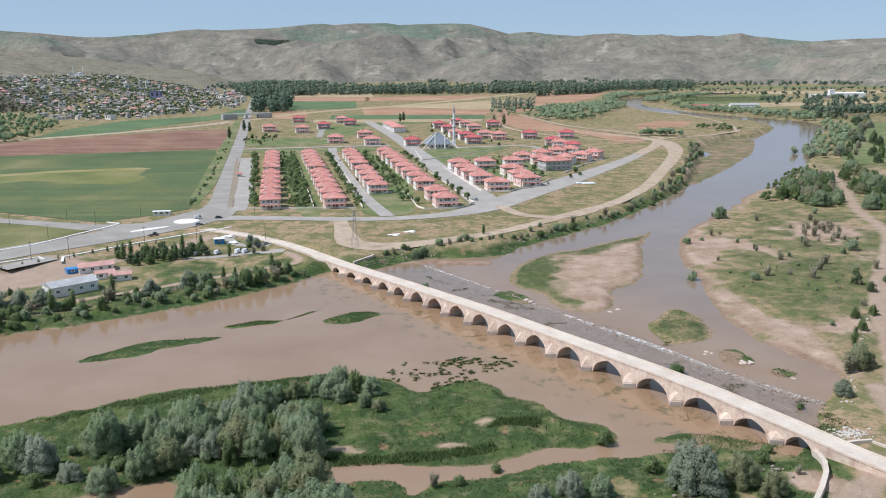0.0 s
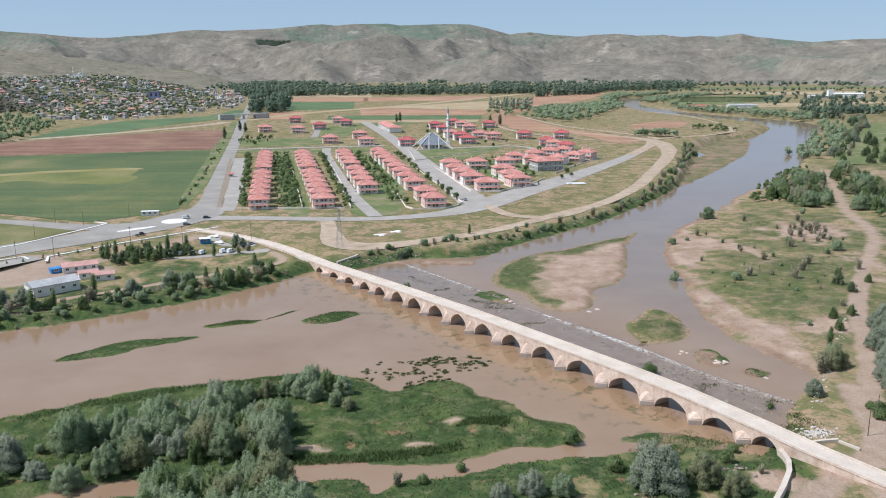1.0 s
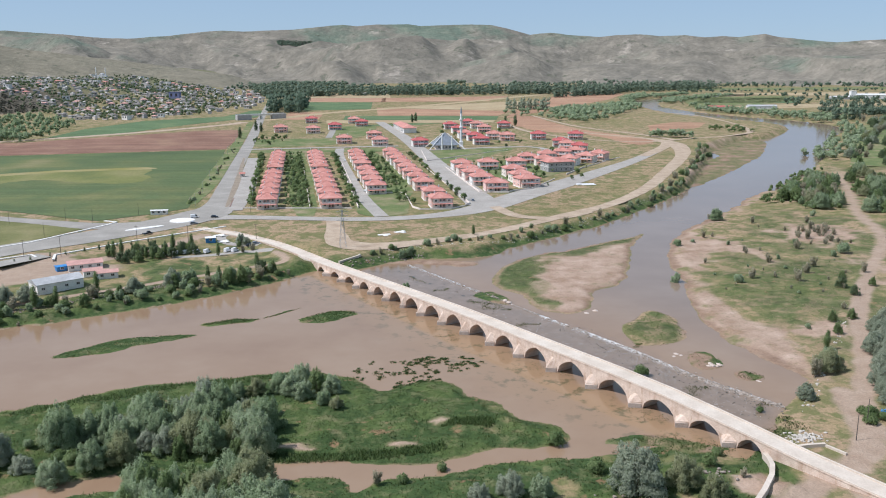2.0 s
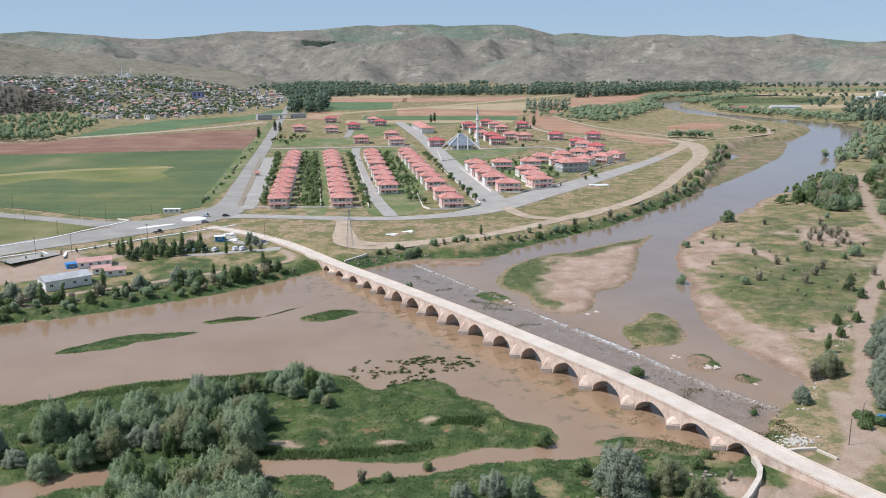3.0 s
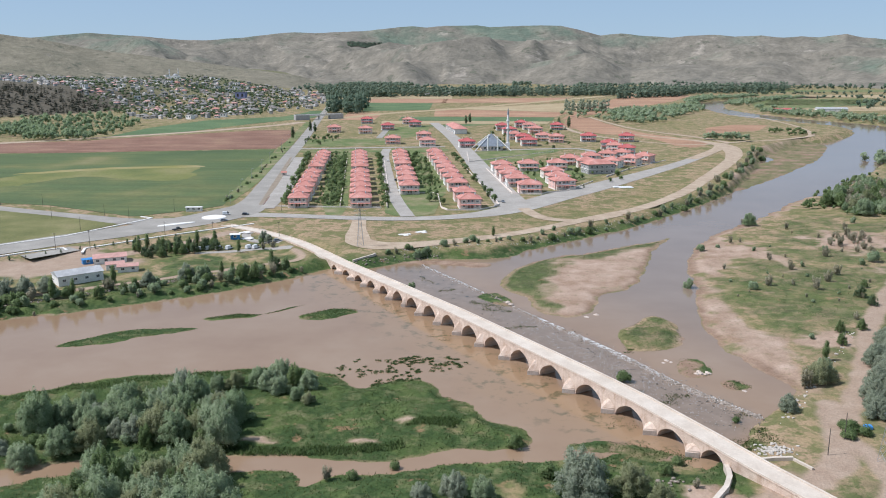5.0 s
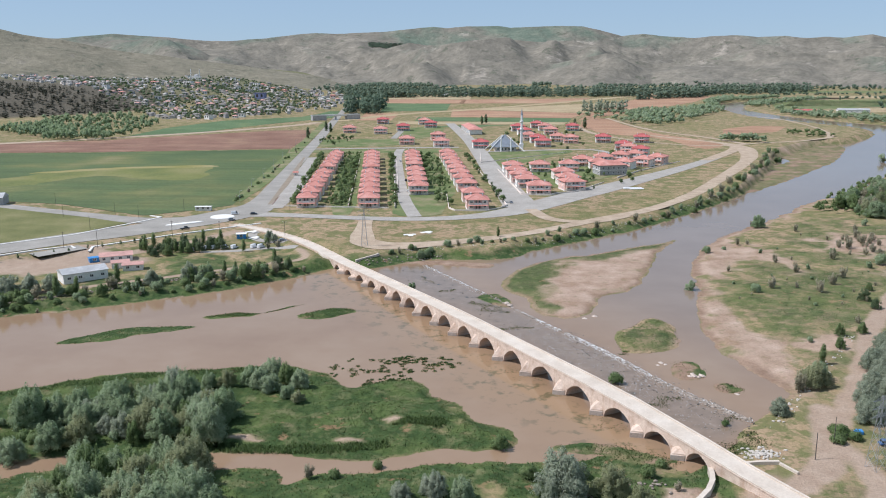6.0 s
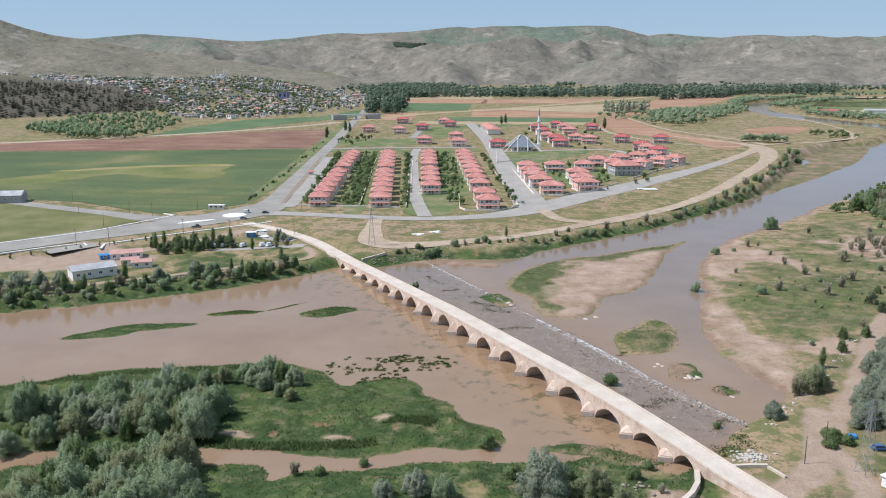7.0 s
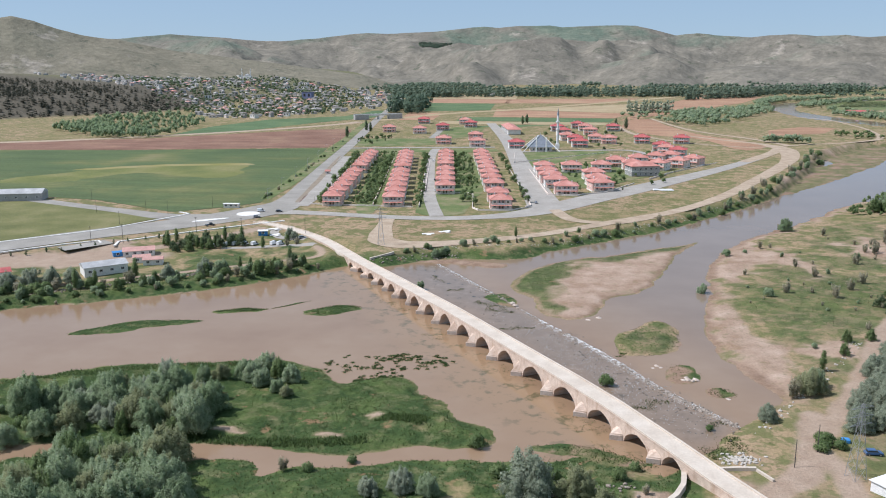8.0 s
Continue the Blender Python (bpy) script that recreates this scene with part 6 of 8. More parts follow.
# shrubs and trees on the sandy east flats
for _x, _y, _k, _s in ((133, 253, "willow", 0.95), (136, 259, "willow", 0.75), (128, 250, "brush", 1.8), (141, 273, "poplar", 0.6), (151, 288, "green", 0.6), (147, 368, "brush", 1.6), (174, 376, "brush", 1.6), (164, 397, "brush", 1.5), (189, 426, "brush", 1.6), (207, 414, "shrub", 2.2), (155, 302, "green", 0.6), (139, 361, "shrub", 1.5), (165, 362, "brush", 1.6),
                       (179, 350, "dark", 0.7), (143, 294, "shrub", 0.8), (172, 513, "willow", 0.95), (112, 366, "shrub", 1.9), (131, 440, "shrub", 1.5), (192, 437, "shrub", 1.3), (182, 388, "brush", 1.5), (179, 338, "dark", 0.6),
                       (164, 306, "green", 0.6), (200, 376, "brush", 1.4), (234, 521, "shrub", 1.5), (160, 420, "brush", 1.0), (172, 405, "shrub", 0.9), (150, 460, "brush", 1.2), (141, 447, "shrub", 0.8), (206, 455, "brush", 1.6), (200, 408, "shrub", 1.2),
                       (186, 366, "green", 0.5), (193, 352, "green", 0.55), (210, 420, "brush", 1.3), (170, 520, "brush", 1.0), (190, 500, "brush", 1.3), (168, 385, "shrub", 0.6)):
    plant(_k, _x, _y, _s)
for _i, _p in enumerate(scatter([(236, 585), (246, 600), (262, 630), (300, 690), (318, 700), (300, 640), (272, 570), (258, 545), (245, 550)], 66, 4.8, seed=8)):
    plant(("green", "shrub", "brush", "green", "willow")[_i % 5], _p[0], _p[1], float(rng.uniform(0.8, 1.35)) * (2.2 if _i % 5 in (1, 2) else 1.0), group="thicket on the east bank")
for _i, _p in enumerate(scatter([(262, 505), (300, 600), (325, 690), (350, 715), (345, 640), (310, 540), (285, 520), (268, 520)], 42, 6.0, seed=9)):
    plant(("dark", "willow", "green")[_i % 3], _p[0], _p[1], float(rng.uniform(0.8, 1.5)), group="tall trees beside the dirt road")
for _i, _p in enumerate(scatter([(345, 715), (415, 745), (520, 960), (490, 975), (430, 840), (350, 750)], 20, 9, seed=10)):
    plant(("dark", "green")[_i % 2], _p[0], _p[1], float(rng.uniform(0.9, 1.5)), group="trees round the pasture")
for _i, _p in enumerate(scatter([(372, 800), (445, 950), (500, 1060), (560, 1150), (600, 1280), (640, 1300), (600, 1180), (520, 1040), (460, 930), (395, 800)], 40, 8, seed=12)):
    plant(("willow", "silver", "dark", "brush")[_i % 4], _p[0], _p[1], float(rng.uniform(0.9, 1.5)) * (2.2 if _i % 4 == 3 else 1), group="trees along the upper bank")
for _i, _p in enumerate(scatter([(137, 224), (143, 240), (151, 262), (168, 300), (176, 300), (166, 270), (158, 246), (147, 226)], 26, 4.4, seed=13)):
    plant("silver", _p[0], _p[1], float(rng.uniform(0.7, 1.0)), group="silver willows beside the dirt road")
for _x, _y, _s in ((128, 213, 1.3), (130, 217, 1.5), (133, 215, 1.2), (129, 220, 1.0)):
    plant("greenshrub", _x, _y, _s, group="bushes by the yard gate")
for _i, _p in enumerate(scatter([(128, 310), (128, 420), (160, 480), (215, 500), (240, 470), (205, 390), (165, 315)], 30, 7.0, seed=15)):
    plant(("shrub", "brush", "brush", "brush")[_i % 4], _p[0], _p[1], float(rng.uniform(0.3, 0.95)), group="low scrub on the sandy flats")
for _i, _p in enumerate(scatter([(190, 430), (205, 470), (225, 505), (235, 480), (222, 440), (205, 420)], 20, 4.2, seed=17)):
    plant("brush", _p[0], _p[1], float(rng.uniform(0.8, 1.6)), group="grey brushwood thicket")
# the left bank below the road
for _i, _p in enumerate(scatter([(-172, 284), (-146, 302), (-126, 318), (-100, 336), (-82, 353), (-66, 372), (-72, 378), (-100, 352), (-128, 334), (-150, 320), (-178, 298)], 50, 3.6, seed=14)):
    plant(("greenshrub", "shrub", "green", "shrub", "brush")[_i % 5], _p[0], _p[1], float(rng.uniform(1.0, 1.8)) * (0.5 if _i % 5 == 2 else 1.0), group="bushes on the north bank")
for _x, _y, _k, _s in ((-76, 371, "dark", 0.85), (-71, 371, "green", 0.8), (-79, 375, "poplar", 0.75), (-137, 334, "poplar", 0.8), (-152, 312, "poplar", 0.8), (-146, 317, "poplar", 0.65), (-122, 336, "silver", 0.95), (-109, 346, "silver", 1.1), (-103, 350, "willow", 0.8),
                       (-101, 352, "green", 0.6), (-97, 357, "poplar", 0.6), (-120, 341, "shrub", 1.1), (-134, 327, "brush", 1.3), (-166, 296, "green", 0.8), (-176, 300, "dark", 0.7), (-160, 300, "greenshrub", 1.4), (-88, 362, "brush", 1.5), (-92, 358, "poplar", 0.55),
                       (-166, 315, "silver", 1.15), (-173, 311, "silver", 1.2), (-160, 321, "silver", 1.0), (-181, 306, "silver", 1.1), (-188, 330, "dark", 0.4), (-180, 335, "dark", 0.4), (-102, 431, "silver", 0.8), (-98, 428, "silver", 0.6), (-101, 425, "green", 0.5), (-92, 416, "brush", 1.3), (-96, 412, "brush", 1.2),
                       (-106, 404, "poplar", 0.6), (-86, 372, "green", 0.5)):
    plant(_k, _x, _y, _s)
for _i, _p in enumerate(scatter([(-163, 402), (-147, 385), (-138, 392), (-118, 409), (-122, 422), (-140, 412)], 30, 4.2, seed=16)):
    plant(("dark", "green", "poplar", "dark")[_i % 4], _p[0], _p[1], float(rng.uniform(0.55, 0.85)), group="trees of the riverside park")
for _i in range(14):
    plant("sapling", -228 + _i * 6.0, 352 + _i * 5.6 + (2 if _i % 2 else 0), float(rng.uniform(0.55, 0.9)), group="young trees along the road")
for _i in range(24):
    _c = smooth([(-186, 268), (-166, 286), (-144, 300), (-110, 324), (-91, 339), (-75, 356), (-63, 371)], 8, False)
    _q = _c[int(_i / 23 * (len(_c) - 1))] + np.array([-0.6, 0.8]) * float(rng.uniform(0.8, 4.5))
    plant(("greenshrub", "shrub", "greenshrub", "brush")[_i % 4], float(_q[0]), float(_q[1]), float(rng.uniform(0.6, 1.25)), group="bushes at the water's edge")
# scrub on the verge between the wheat and the main road
for _i in range(30):
    _t = float(rng.uniform(0, 1)) ** 1.4
    plant(("brush", "greenshrub", "shrub")[_i % 3], float(np.interp(540 + 420 * _t, [540, 660, 780, 968], [-166, -187, -210, -247])) + float(rng.normal()) * 1.6, 540 + 420 * _t, float(rng.uniform(0.5, 1.1)), group="scrub on the road verge")
# shrubs along the track above the town bank
for _i in range(70):
    _t = _i / 69
    _c = smooth([(-30, 404), (10, 428), (42, 448), (75, 480), (112, 524), (150, 586), (172, 625), (196, 690), (224, 760), (248, 835), (268, 905)], 10, False)
    _q = _c[int(_t * (len(_c) - 1))] + rng.normal(size=2) * (1.2 + 2.6 * _t)
    plant(("shrub", "greenshrub", "brush", "shrub")[_i % 4], float(_q[0]), float(_q[1]), float(rng.uniform(0.55, 1.15)) * (1 + 1.3 * _t), group="shrubs along the town bank")
for _x, _y, _k, _s in ((-14, 408, "willow", 0.55), (-11, 411, "willow", 0.5), (-2, 421, "shrub", 1.5), (12, 434, "shrub", 1.5), (22, 449, "poplar", 0.5), (-8, 349, "shrub", 1.4), (-20, 414, "greenshrub", 1.2), (55, 468, "shrub", 1.0)):
    plant(_k, _x, _y, _s, z=max(0.05, float(ground_z(_x, _y)[0])))
# gardens of the estate: hedged plots between the house rows
for _poly, _n, _sd in (([(-96, 535), (-84, 535), (-150, 840), (-163, 840)], 56, 21), ([(-47, 622), (-27, 622), (-72, 835), (-88, 835)], 34, 22), ([(-33, 560), (-16, 548), (-40, 640), (-30, 640)], 10, 23),
                       ([(-126, 545), (-122, 545), (-184, 830), (-190, 830)], 34, 24), ([(-57, 545), (-53, 545), (-112, 830), (-118, 830)], 26, 25), ([(14, 560), (17, 560), (-40, 840), (-44, 840)], 22, 26),
                       ([(20, 615), (95, 620), (150, 800), (120, 880), (20, 760)], 34, 27), ([(-225, 930), (-195, 925), (-200, 1010), (-235, 1010)], 24, 28), ([(-10, 930), (80, 940), (80, 1180), (-20, 1190)], 34, 29)):
    for _i, _p in enumerate(scatter(_poly, _n, 3.6, seed=_sd)):
        plant(("garden", "garden", "sapling")[_i % 3], _p[0], _p[1], float(rng.uniform(0.7, 1.35)), z=float(plain(_p[1])) - 0.1, group="garden trees of the estate")
for _x, _y, _s in ((-262, 1105, 0.9), (-250, 1085, 0.8), (-255, 1000, 0.9), (-60, 1260, 0.9), (-64, 1240, 0.8), (70, 1180, 0.9), (84, 1180, 1.0), (60, 912, 0.5)):
    plant("darkpoplar" if _s > 0.5 else "dark", _x, _y, _s)


# ---- far woods: what nobody could count ----
def woods(name, places, tall, wide, leaves, label, seed, cards=46, upright=True, category="woods", heights=None):
    """Many small crowns with stems, as one mesh."""
    r = np.random.default_rng(seed)
    V, F, n = [], [], 0
    base = [crown_arrays(lobes_tall(1.0, 1.0, seed + k, 3) if upright else lobes_round(1.0, 1.0, seed + k, 3, 0.3), cards, 0.13, seed + k, 0.75, 1.0) for k in range(4)]
    base = [(v, np.array([list(f) + [f[-1]] if len(f) == 3 else list(f) for f in fs]), nn) for v, fs, nn in base]
    N = []
    zs = ground_z(np.array([p[0] for p in places]), np.array([p[1] for p in places])) if heights is None else heights
    for (x, y), z in zip(places, zs):
        v, f, nn = base[int(r.integers(4))]
        a, h, w = r.uniform(0, 6.28), tall * r.uniform(0.7, 1.2), wide * r.uniform(0.75, 1.3)
        c, s = math.cos(a), math.sin(a)
        V.append(np.column_stack([(v[:, 0] * c - v[:, 1] * s) * w + x, (v[:, 0] * s + v[:, 1] * c) * w + y, v[:, 2] * h + z]))
        N.append(np.column_stack([nn[:, 0] * c - nn[:, 1] * s, nn[:, 0] * s + nn[:, 1] * c, nn[:, 2]]))
        F.append(f + n)
        n += len(v)
    V, F = np.concatenate(V), np.concatenate(F)
    me = bpy.data.meshes.new(name)
    me.from_pydata(V.tolist(), [], [tuple(q[:3]) if q[2] == q[3] else tuple(q) for q in F.tolist()])
    me.materials.append(leaves)
    me.polygons.foreach_set("use_smooth", np.ones(len(me.polygons), bool))
    me.normals_split_custom_set_from_vertices(np.concatenate(N).tolist())
    ob = new(name, me)
    return tagged(ob, label, category, kind="stuff")


def many(poly, count, seed):
    r = np.random.default_rng(seed)
    poly = np.array(poly, float)
    lo, hi = poly.min(0), poly.max(0)
    c = lo + (hi - lo) * r.random((count * 8, 2))
    c = c[sdf(poly, c[:, 0], c[:, 1], 5.0) < 0]
    return c[:count]


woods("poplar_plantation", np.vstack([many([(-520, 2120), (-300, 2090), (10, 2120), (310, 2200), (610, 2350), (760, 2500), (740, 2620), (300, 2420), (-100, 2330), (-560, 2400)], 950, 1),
                                      many([(-480, 2060), (-320, 2060), (-330, 2130), (-500, 2150)], 60, 2), many([(210, 1990), (380, 2130), (420, 2230), (250, 2120)], 90, 3)]), 21, 13, M_hazed, "dense dark poplar plantation across the valley", 300, 40)
woods("poplar_clump", many([(-328, 1452), (-268, 1452), (-300, 1680), (-372, 1680)], 70, 4), 24, 11, M_hazed, "clump of tall poplars beside the main road", 310, 70)
woods("poplar_row", many([(84, 1545), (165, 1530), (168, 1575), (86, 1585)], 46, 5), 17, 7, M_silver, "row of pale poplars between the fields", 320, 60)
woods("riverside_scrub", np.vstack([many([(60, 1390), (120, 1330), (150, 1250), (180, 1240), (200, 1280), (150, 1380), (350, 1660), (340, 1720)], 60, 6), many([(345, 1690), (385, 1880), (460, 2100), (440, 2110), (360, 1900), (325, 1700)], 80, 7),
                                    many([(430, 1560), (470, 1420), (545, 1300), (620, 1290), (560, 1440), (470, 1580), (450, 1720), (432, 1720)], 60, 8), many([(222, 1000), (262, 1010), (290, 990), (280, 1020), (240, 1030)], 16, 9)]), 9, 11, M_willow, "grey-green scrub along the river", 330, 46, False)
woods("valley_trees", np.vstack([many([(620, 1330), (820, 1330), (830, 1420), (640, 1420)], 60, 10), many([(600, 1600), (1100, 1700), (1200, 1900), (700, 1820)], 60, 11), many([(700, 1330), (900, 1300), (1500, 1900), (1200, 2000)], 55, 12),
                                 many([(560, 2500), (1500, 2600), (1800, 2750), (700, 2750)], 160, 13), many([(-640, 2300), (-420, 2300), (-420, 2560), (-700, 2700)], 120, 14)]), 14, 12, M_hazed, "scattered trees in the valley", 340, 46, False)
woods("roadside_poplars", np.vstack([many([(565, 1330), (600, 1330), (602, 1360), (566, 1360)], 14, 15), many([(650, 1400), (690, 1400), (690, 1430), (650, 1430)], 18, 16)]), 24, 8, M_hazed, "dark poplars by the bend", 350, 60)
woods("field_thicket", np.vstack([many([(-575, 944), (-806, 1306), (-736, 1286), (-688, 1356), (-581, 1239), (-520, 1168), (-490, 1010), (-508, 949)], 210, 17), many([(-720, 1060), (-575, 944), (-495, 950), (-492, 1000), (-560, 1010), (-690, 1130)], 190, 117)]), 11, 7, M_willow, "green thicket at the edge of the ploughed field", 360, 60, False)
woods("village_trees", np.vstack([many([(-430, 1400), (-545, 1290), (-780, 1490), (-1500, 2350), (-1300, 2600), (-700, 2350), (-420, 1750)], 1900, 18), many([(-1000, 1850), (-700, 1600), (-660, 1640), (-980, 1900)], 90, 118), many([(-860, 2050), (-640, 1960), (-620, 2010), (-840, 2110)], 110, 119), many([(-640, 1400), (-440, 1420), (-440, 1470), (-650, 1460)], 70, 120)]), 7, 6.5, M_dark, "trees between the village houses", 370, 40, False)
woods("pine_slope", many([(-735, 1530), (-830, 1345), (-930, 1225), (-2100, 1225), (-2100, 1900), (-1250, 1750), (-900, 1640)], 3400, 19), 7, 8, M_pine, "brown-green young pine plantation on the slope", 380, 18, True)
woods("bank_thicket", np.vstack([many([(222, 580), (256, 655), (304, 738), (334, 757), (318, 690), (290, 610), (262, 540), (240, 545)], 150, 21), many([(268, 500), (300, 590), (345, 700), (365, 712), (330, 600), (290, 510)], 90, 22)]), 4.0, 3.4, M_green, "dense green thicket on the east bank", 391, 150, False)
woods("bank_willows", np.vstack([many([(362, 880), (418, 958), (478, 1085), (525, 1160), (548, 1235), (575, 1230), (545, 1130), (500, 1040), (430, 900), (372, 820)], 80, 23), many([(548, 1240), (522, 1318), (476, 1378), (444, 1446), (420, 1520), (440, 1530), (500, 1440), (560, 1360), (600, 1290)], 130, 24)]), 8.5, 8, M_willow, "grey-green willows along the upper river", 392, 90, False)
woods("bank_poplars", np.vstack([many([(560, 1290), (600, 1270), (640, 1330), (600, 1360)], 16, 25), many([(700, 1340), (760, 1320), (800, 1400), (730, 1420)], 22, 26)]), 19, 6.5, M_hazed, "tall dark poplars behind the upper river", 393, 90)
woods("river_belt", np.vstack([many([(151, 1426), (188, 1205), (225, 1290), (333, 1560), (350, 1640), (323, 1681), (250, 1600), (190, 1560)], 330, 28), many([(360, 1770), (372, 1860), (430, 1960), (560, 2090), (540, 2110), (410, 1990), (345, 1860)], 170, 29), many([(404, 1740), (440, 1850), (500, 1915), (600, 2030), (640, 2020), (520, 1880), (430, 1720)], 150, 30)]), 9, 9, M_willow, "grey-green scrub belt along the far river", 394, 60, False)
woods("garden_shrubs", np.vstack([many([(-101, 536), (-83, 536), (-150, 842), (-168, 842)], 230, 31), many([(-48, 604), (-24, 604), (-72, 838), (-92, 838)], 130, 32), many([(-127, 536), (-122, 536), (-184, 832), (-190, 832)], 110, 33), many([(-58, 536), (-53, 536), (-112, 832), (-118, 832)], 90, 34), many([(22, 612), (46, 602), (95, 700), (150, 805), (120, 880), (20, 760)], 110, 35)]), 3.2, 2.6, M_green, "dense green garden shrubs between the villas", 395, 60, False, "shrubs")
_hw = many([(-900, 4110), (-730, 4130), (-700, 4240), (-800, 4270), (-920, 4200)], 620, 36)
woods("hillside_wood", _hw, 7, 13, M_hazed, "dark planted wood on the far hillside", 396, 14, False, heights=hill_z(_hw[:, 0], _hw[:, 1]))
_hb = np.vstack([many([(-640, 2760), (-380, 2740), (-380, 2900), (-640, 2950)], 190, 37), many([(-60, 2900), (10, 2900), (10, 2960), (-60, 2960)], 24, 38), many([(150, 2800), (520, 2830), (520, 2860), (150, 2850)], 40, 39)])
woods("foothill_trees", _hb, 15, 14, M_hazed, "trees at the foot of the hills", 397, 40, False, heights=np.maximum(hill_z(_hb[:, 0], _hb[:, 1]), plain(_hb[:, 1])))
woods("valley_belts", np.vstack([many([(620, 1980), (1300, 2080), (1300, 2110), (620, 2010)], 60, 41), many([(560, 2200), (1500, 2330), (1500, 2370), (560, 2240)], 110, 42), many([(700, 1640), (1050, 1680), (1050, 1720), (700, 1675)], 30, 43)]), 10, 9, M_hazed, "hedgerows across the valley", 398, 40, False)
woods("near_hedge", many([(330, 1090), (380, 1078), (398, 1130), (340, 1160)], 14, 20), 6, 8, M_green, "bushes on the river bend", 390, 60, False)


def tufts(name, xy, low, high, leaves, label, seed, blades=4, wide=0.35):
    """Grass and reed tufts as crossed blades, one mesh."""
    r = np.random.default_rng(seed)
    z = np.maximum(ground_z(xy[:, 0], xy[:, 1]), -0.05)
    n = len(xy)
    V, F = [], []
    for k in range(blades):
        a = r.uniform(0, 6.28, n)
        h = r.uniform(low, high, n)
        w = wide * h * r.uniform(0.6, 1.3, n)
        ox, oy = r.normal(size=n) * h * 0.3, r.normal(size=n) * h * 0.3
        p0 = np.column_stack([xy[:, 0] + ox - np.cos(a) * w, xy[:, 1] + oy - np.sin(a) * w, z - 0.05])
        p1 = np.column_stack([xy[:, 0] + ox + np.cos(a) * w, xy[:, 1] + oy + np.sin(a) * w, z - 0.05])
        p2 = np.column_stack([xy[:, 0] + ox * 1.6 + r.normal(size=n) * h * 0.2, xy[:, 1] + oy * 1.6 + r.normal(size=n) * h * 0.2, z + h])
        V.append(np.stack([p0, p1, p2], 1).reshape(-1, 3))
    V = np.concatenate(V)
    me = bpy.data.meshes.new(name)
    me.vertices.add(len(V))
    me.vertices.foreach_set("co", V.astype(np.float32).ravel())
    m = len(V) // 3
    me.loops.add(len(V))
    me.loops.foreach_set("vertex_index", np.arange(len(V), dtype=np.int32))
    me.polygons.add(m)
    me.polygons.foreach_set("loop_start", np.arange(0, len(V), 3, dtype=np.int32))
    me.update(calc_edges=True)
    me.materials.append(leaves)
    # blades catch the light as the sward does
    lean = r.normal(size=(m, 3)) * 0.28 + (0, 0, 1)
    me.normals_split_custom_set_from_vertices(np.repeat(lean / np.linalg.norm(lean, axis=1)[:, None], 3, 0).tolist())
    return tagged(new(name, me), label, "grass", kind="stuff")


def lush_places(poly, count, seed, at_least=0.5, patch=None):
    r = np.random.default_rng(seed)
    poly = np.array(poly, float)
    lo, hi = poly.min(0), poly.max(0)
    c = lo + (hi - lo) * r.random((count * 5, 2))
    c = c[sdf(poly, c[:, 0], c[:, 1], 5.0) < 0]
    z, lush, *_ = ground_z(c[:, 0], c[:, 1], True)
    keep = (lush > at_least) & (z > 0.0)
    if patch:
        keep &= fbm(c[:, 0], c[:, 1], patch, seed, 3) > 0.48
    return c[keep][:count]


tufts("island_grass", lush_places([(-130, 150), (-130, 215), (-40, 255), (20, 250), (55, 205), (20, 186), (-40, 176)], 42000, 31), 0.07, 0.24, M_reed, "rank green grass on the near island", 31)
tufts("reed_bed", np.vstack([lush_places([(-130, 150), (-130, 215), (-40, 255), (20, 250), (55, 205), (20, 186), (-40, 176)], 900, 32, 0.5, 14), many([(12, 209), (18, 214), (27, 213), (25, 208)], 900, 33), many([(-33, 188), (-3, 191), (14, 195), (13, 198), (-6, 194), (-33, 192)], 1500, 34),
                             many([(-20, 240), (-33, 249), (-70, 241), (-110, 216), (-108, 212), (-68, 235), (-33, 243)], 1500, 39)]), 0.35, 0.95, M_sedge, "dense dark green reeds", 32, wide=0.12)
tufts("bank_grass", np.vstack([lush_places([(-180, 270), (-50, 385), (-58, 400), (-190, 300)], 4500, 35), lush_places([(-20, 400), (45, 432), (150, 575), (205, 690), (190, 700), (130, 590), (30, 450)], 5000, 36), lush_places([(-60, 130), (95, 175), (100, 205), (40, 194), (-60, 172)], 6000, 37), many([(-150, 95), (-78, 166), (-55, 170), (-50, 120), (-110, 70)], 6000, 38)]), 0.15, 0.5, M_reed, "green grass along the river banks", 35, wide=0.2)
tufts("islet_reeds", np.vstack([many(b, 1100, 40 + i) for i, b in enumerate((BARS[3], BARS[4], BARS[5]))] + [many(GREEN_ISLE, 900, 44), many(BARS[1], 120, 45), many(BARS[2], 200, 46), many(BARS[8], 300, 47)]), 0.1, 0.3, M_reed, "green reeds on the islets", 36)
_wet = np.vstack([many([(-14, 243), (-20, 256), (-8, 264), (8, 262), (26, 262), (20, 254), (8, 250)], 62, 51), many([(-5, 238), (2, 250), (14, 248), (4, 240)], 26, 52)])
_wet = np.vstack([_wet, many([(-2, 258), (4, 266), (20, 267), (26, 261), (14, 258)], 60, 54)])
tufts("water_plants", np.repeat(_wet, 26, 0) + np.random.default_rng(53).normal(size=(len(_wet) * 26, 2)) * np.repeat(np.random.default_rng(55).uniform(0.12, 0.55, (len(_wet), 1)), 26, 0), 0.15, 0.45, M_sedge, "separate tufts of reed standing in the water", 37)
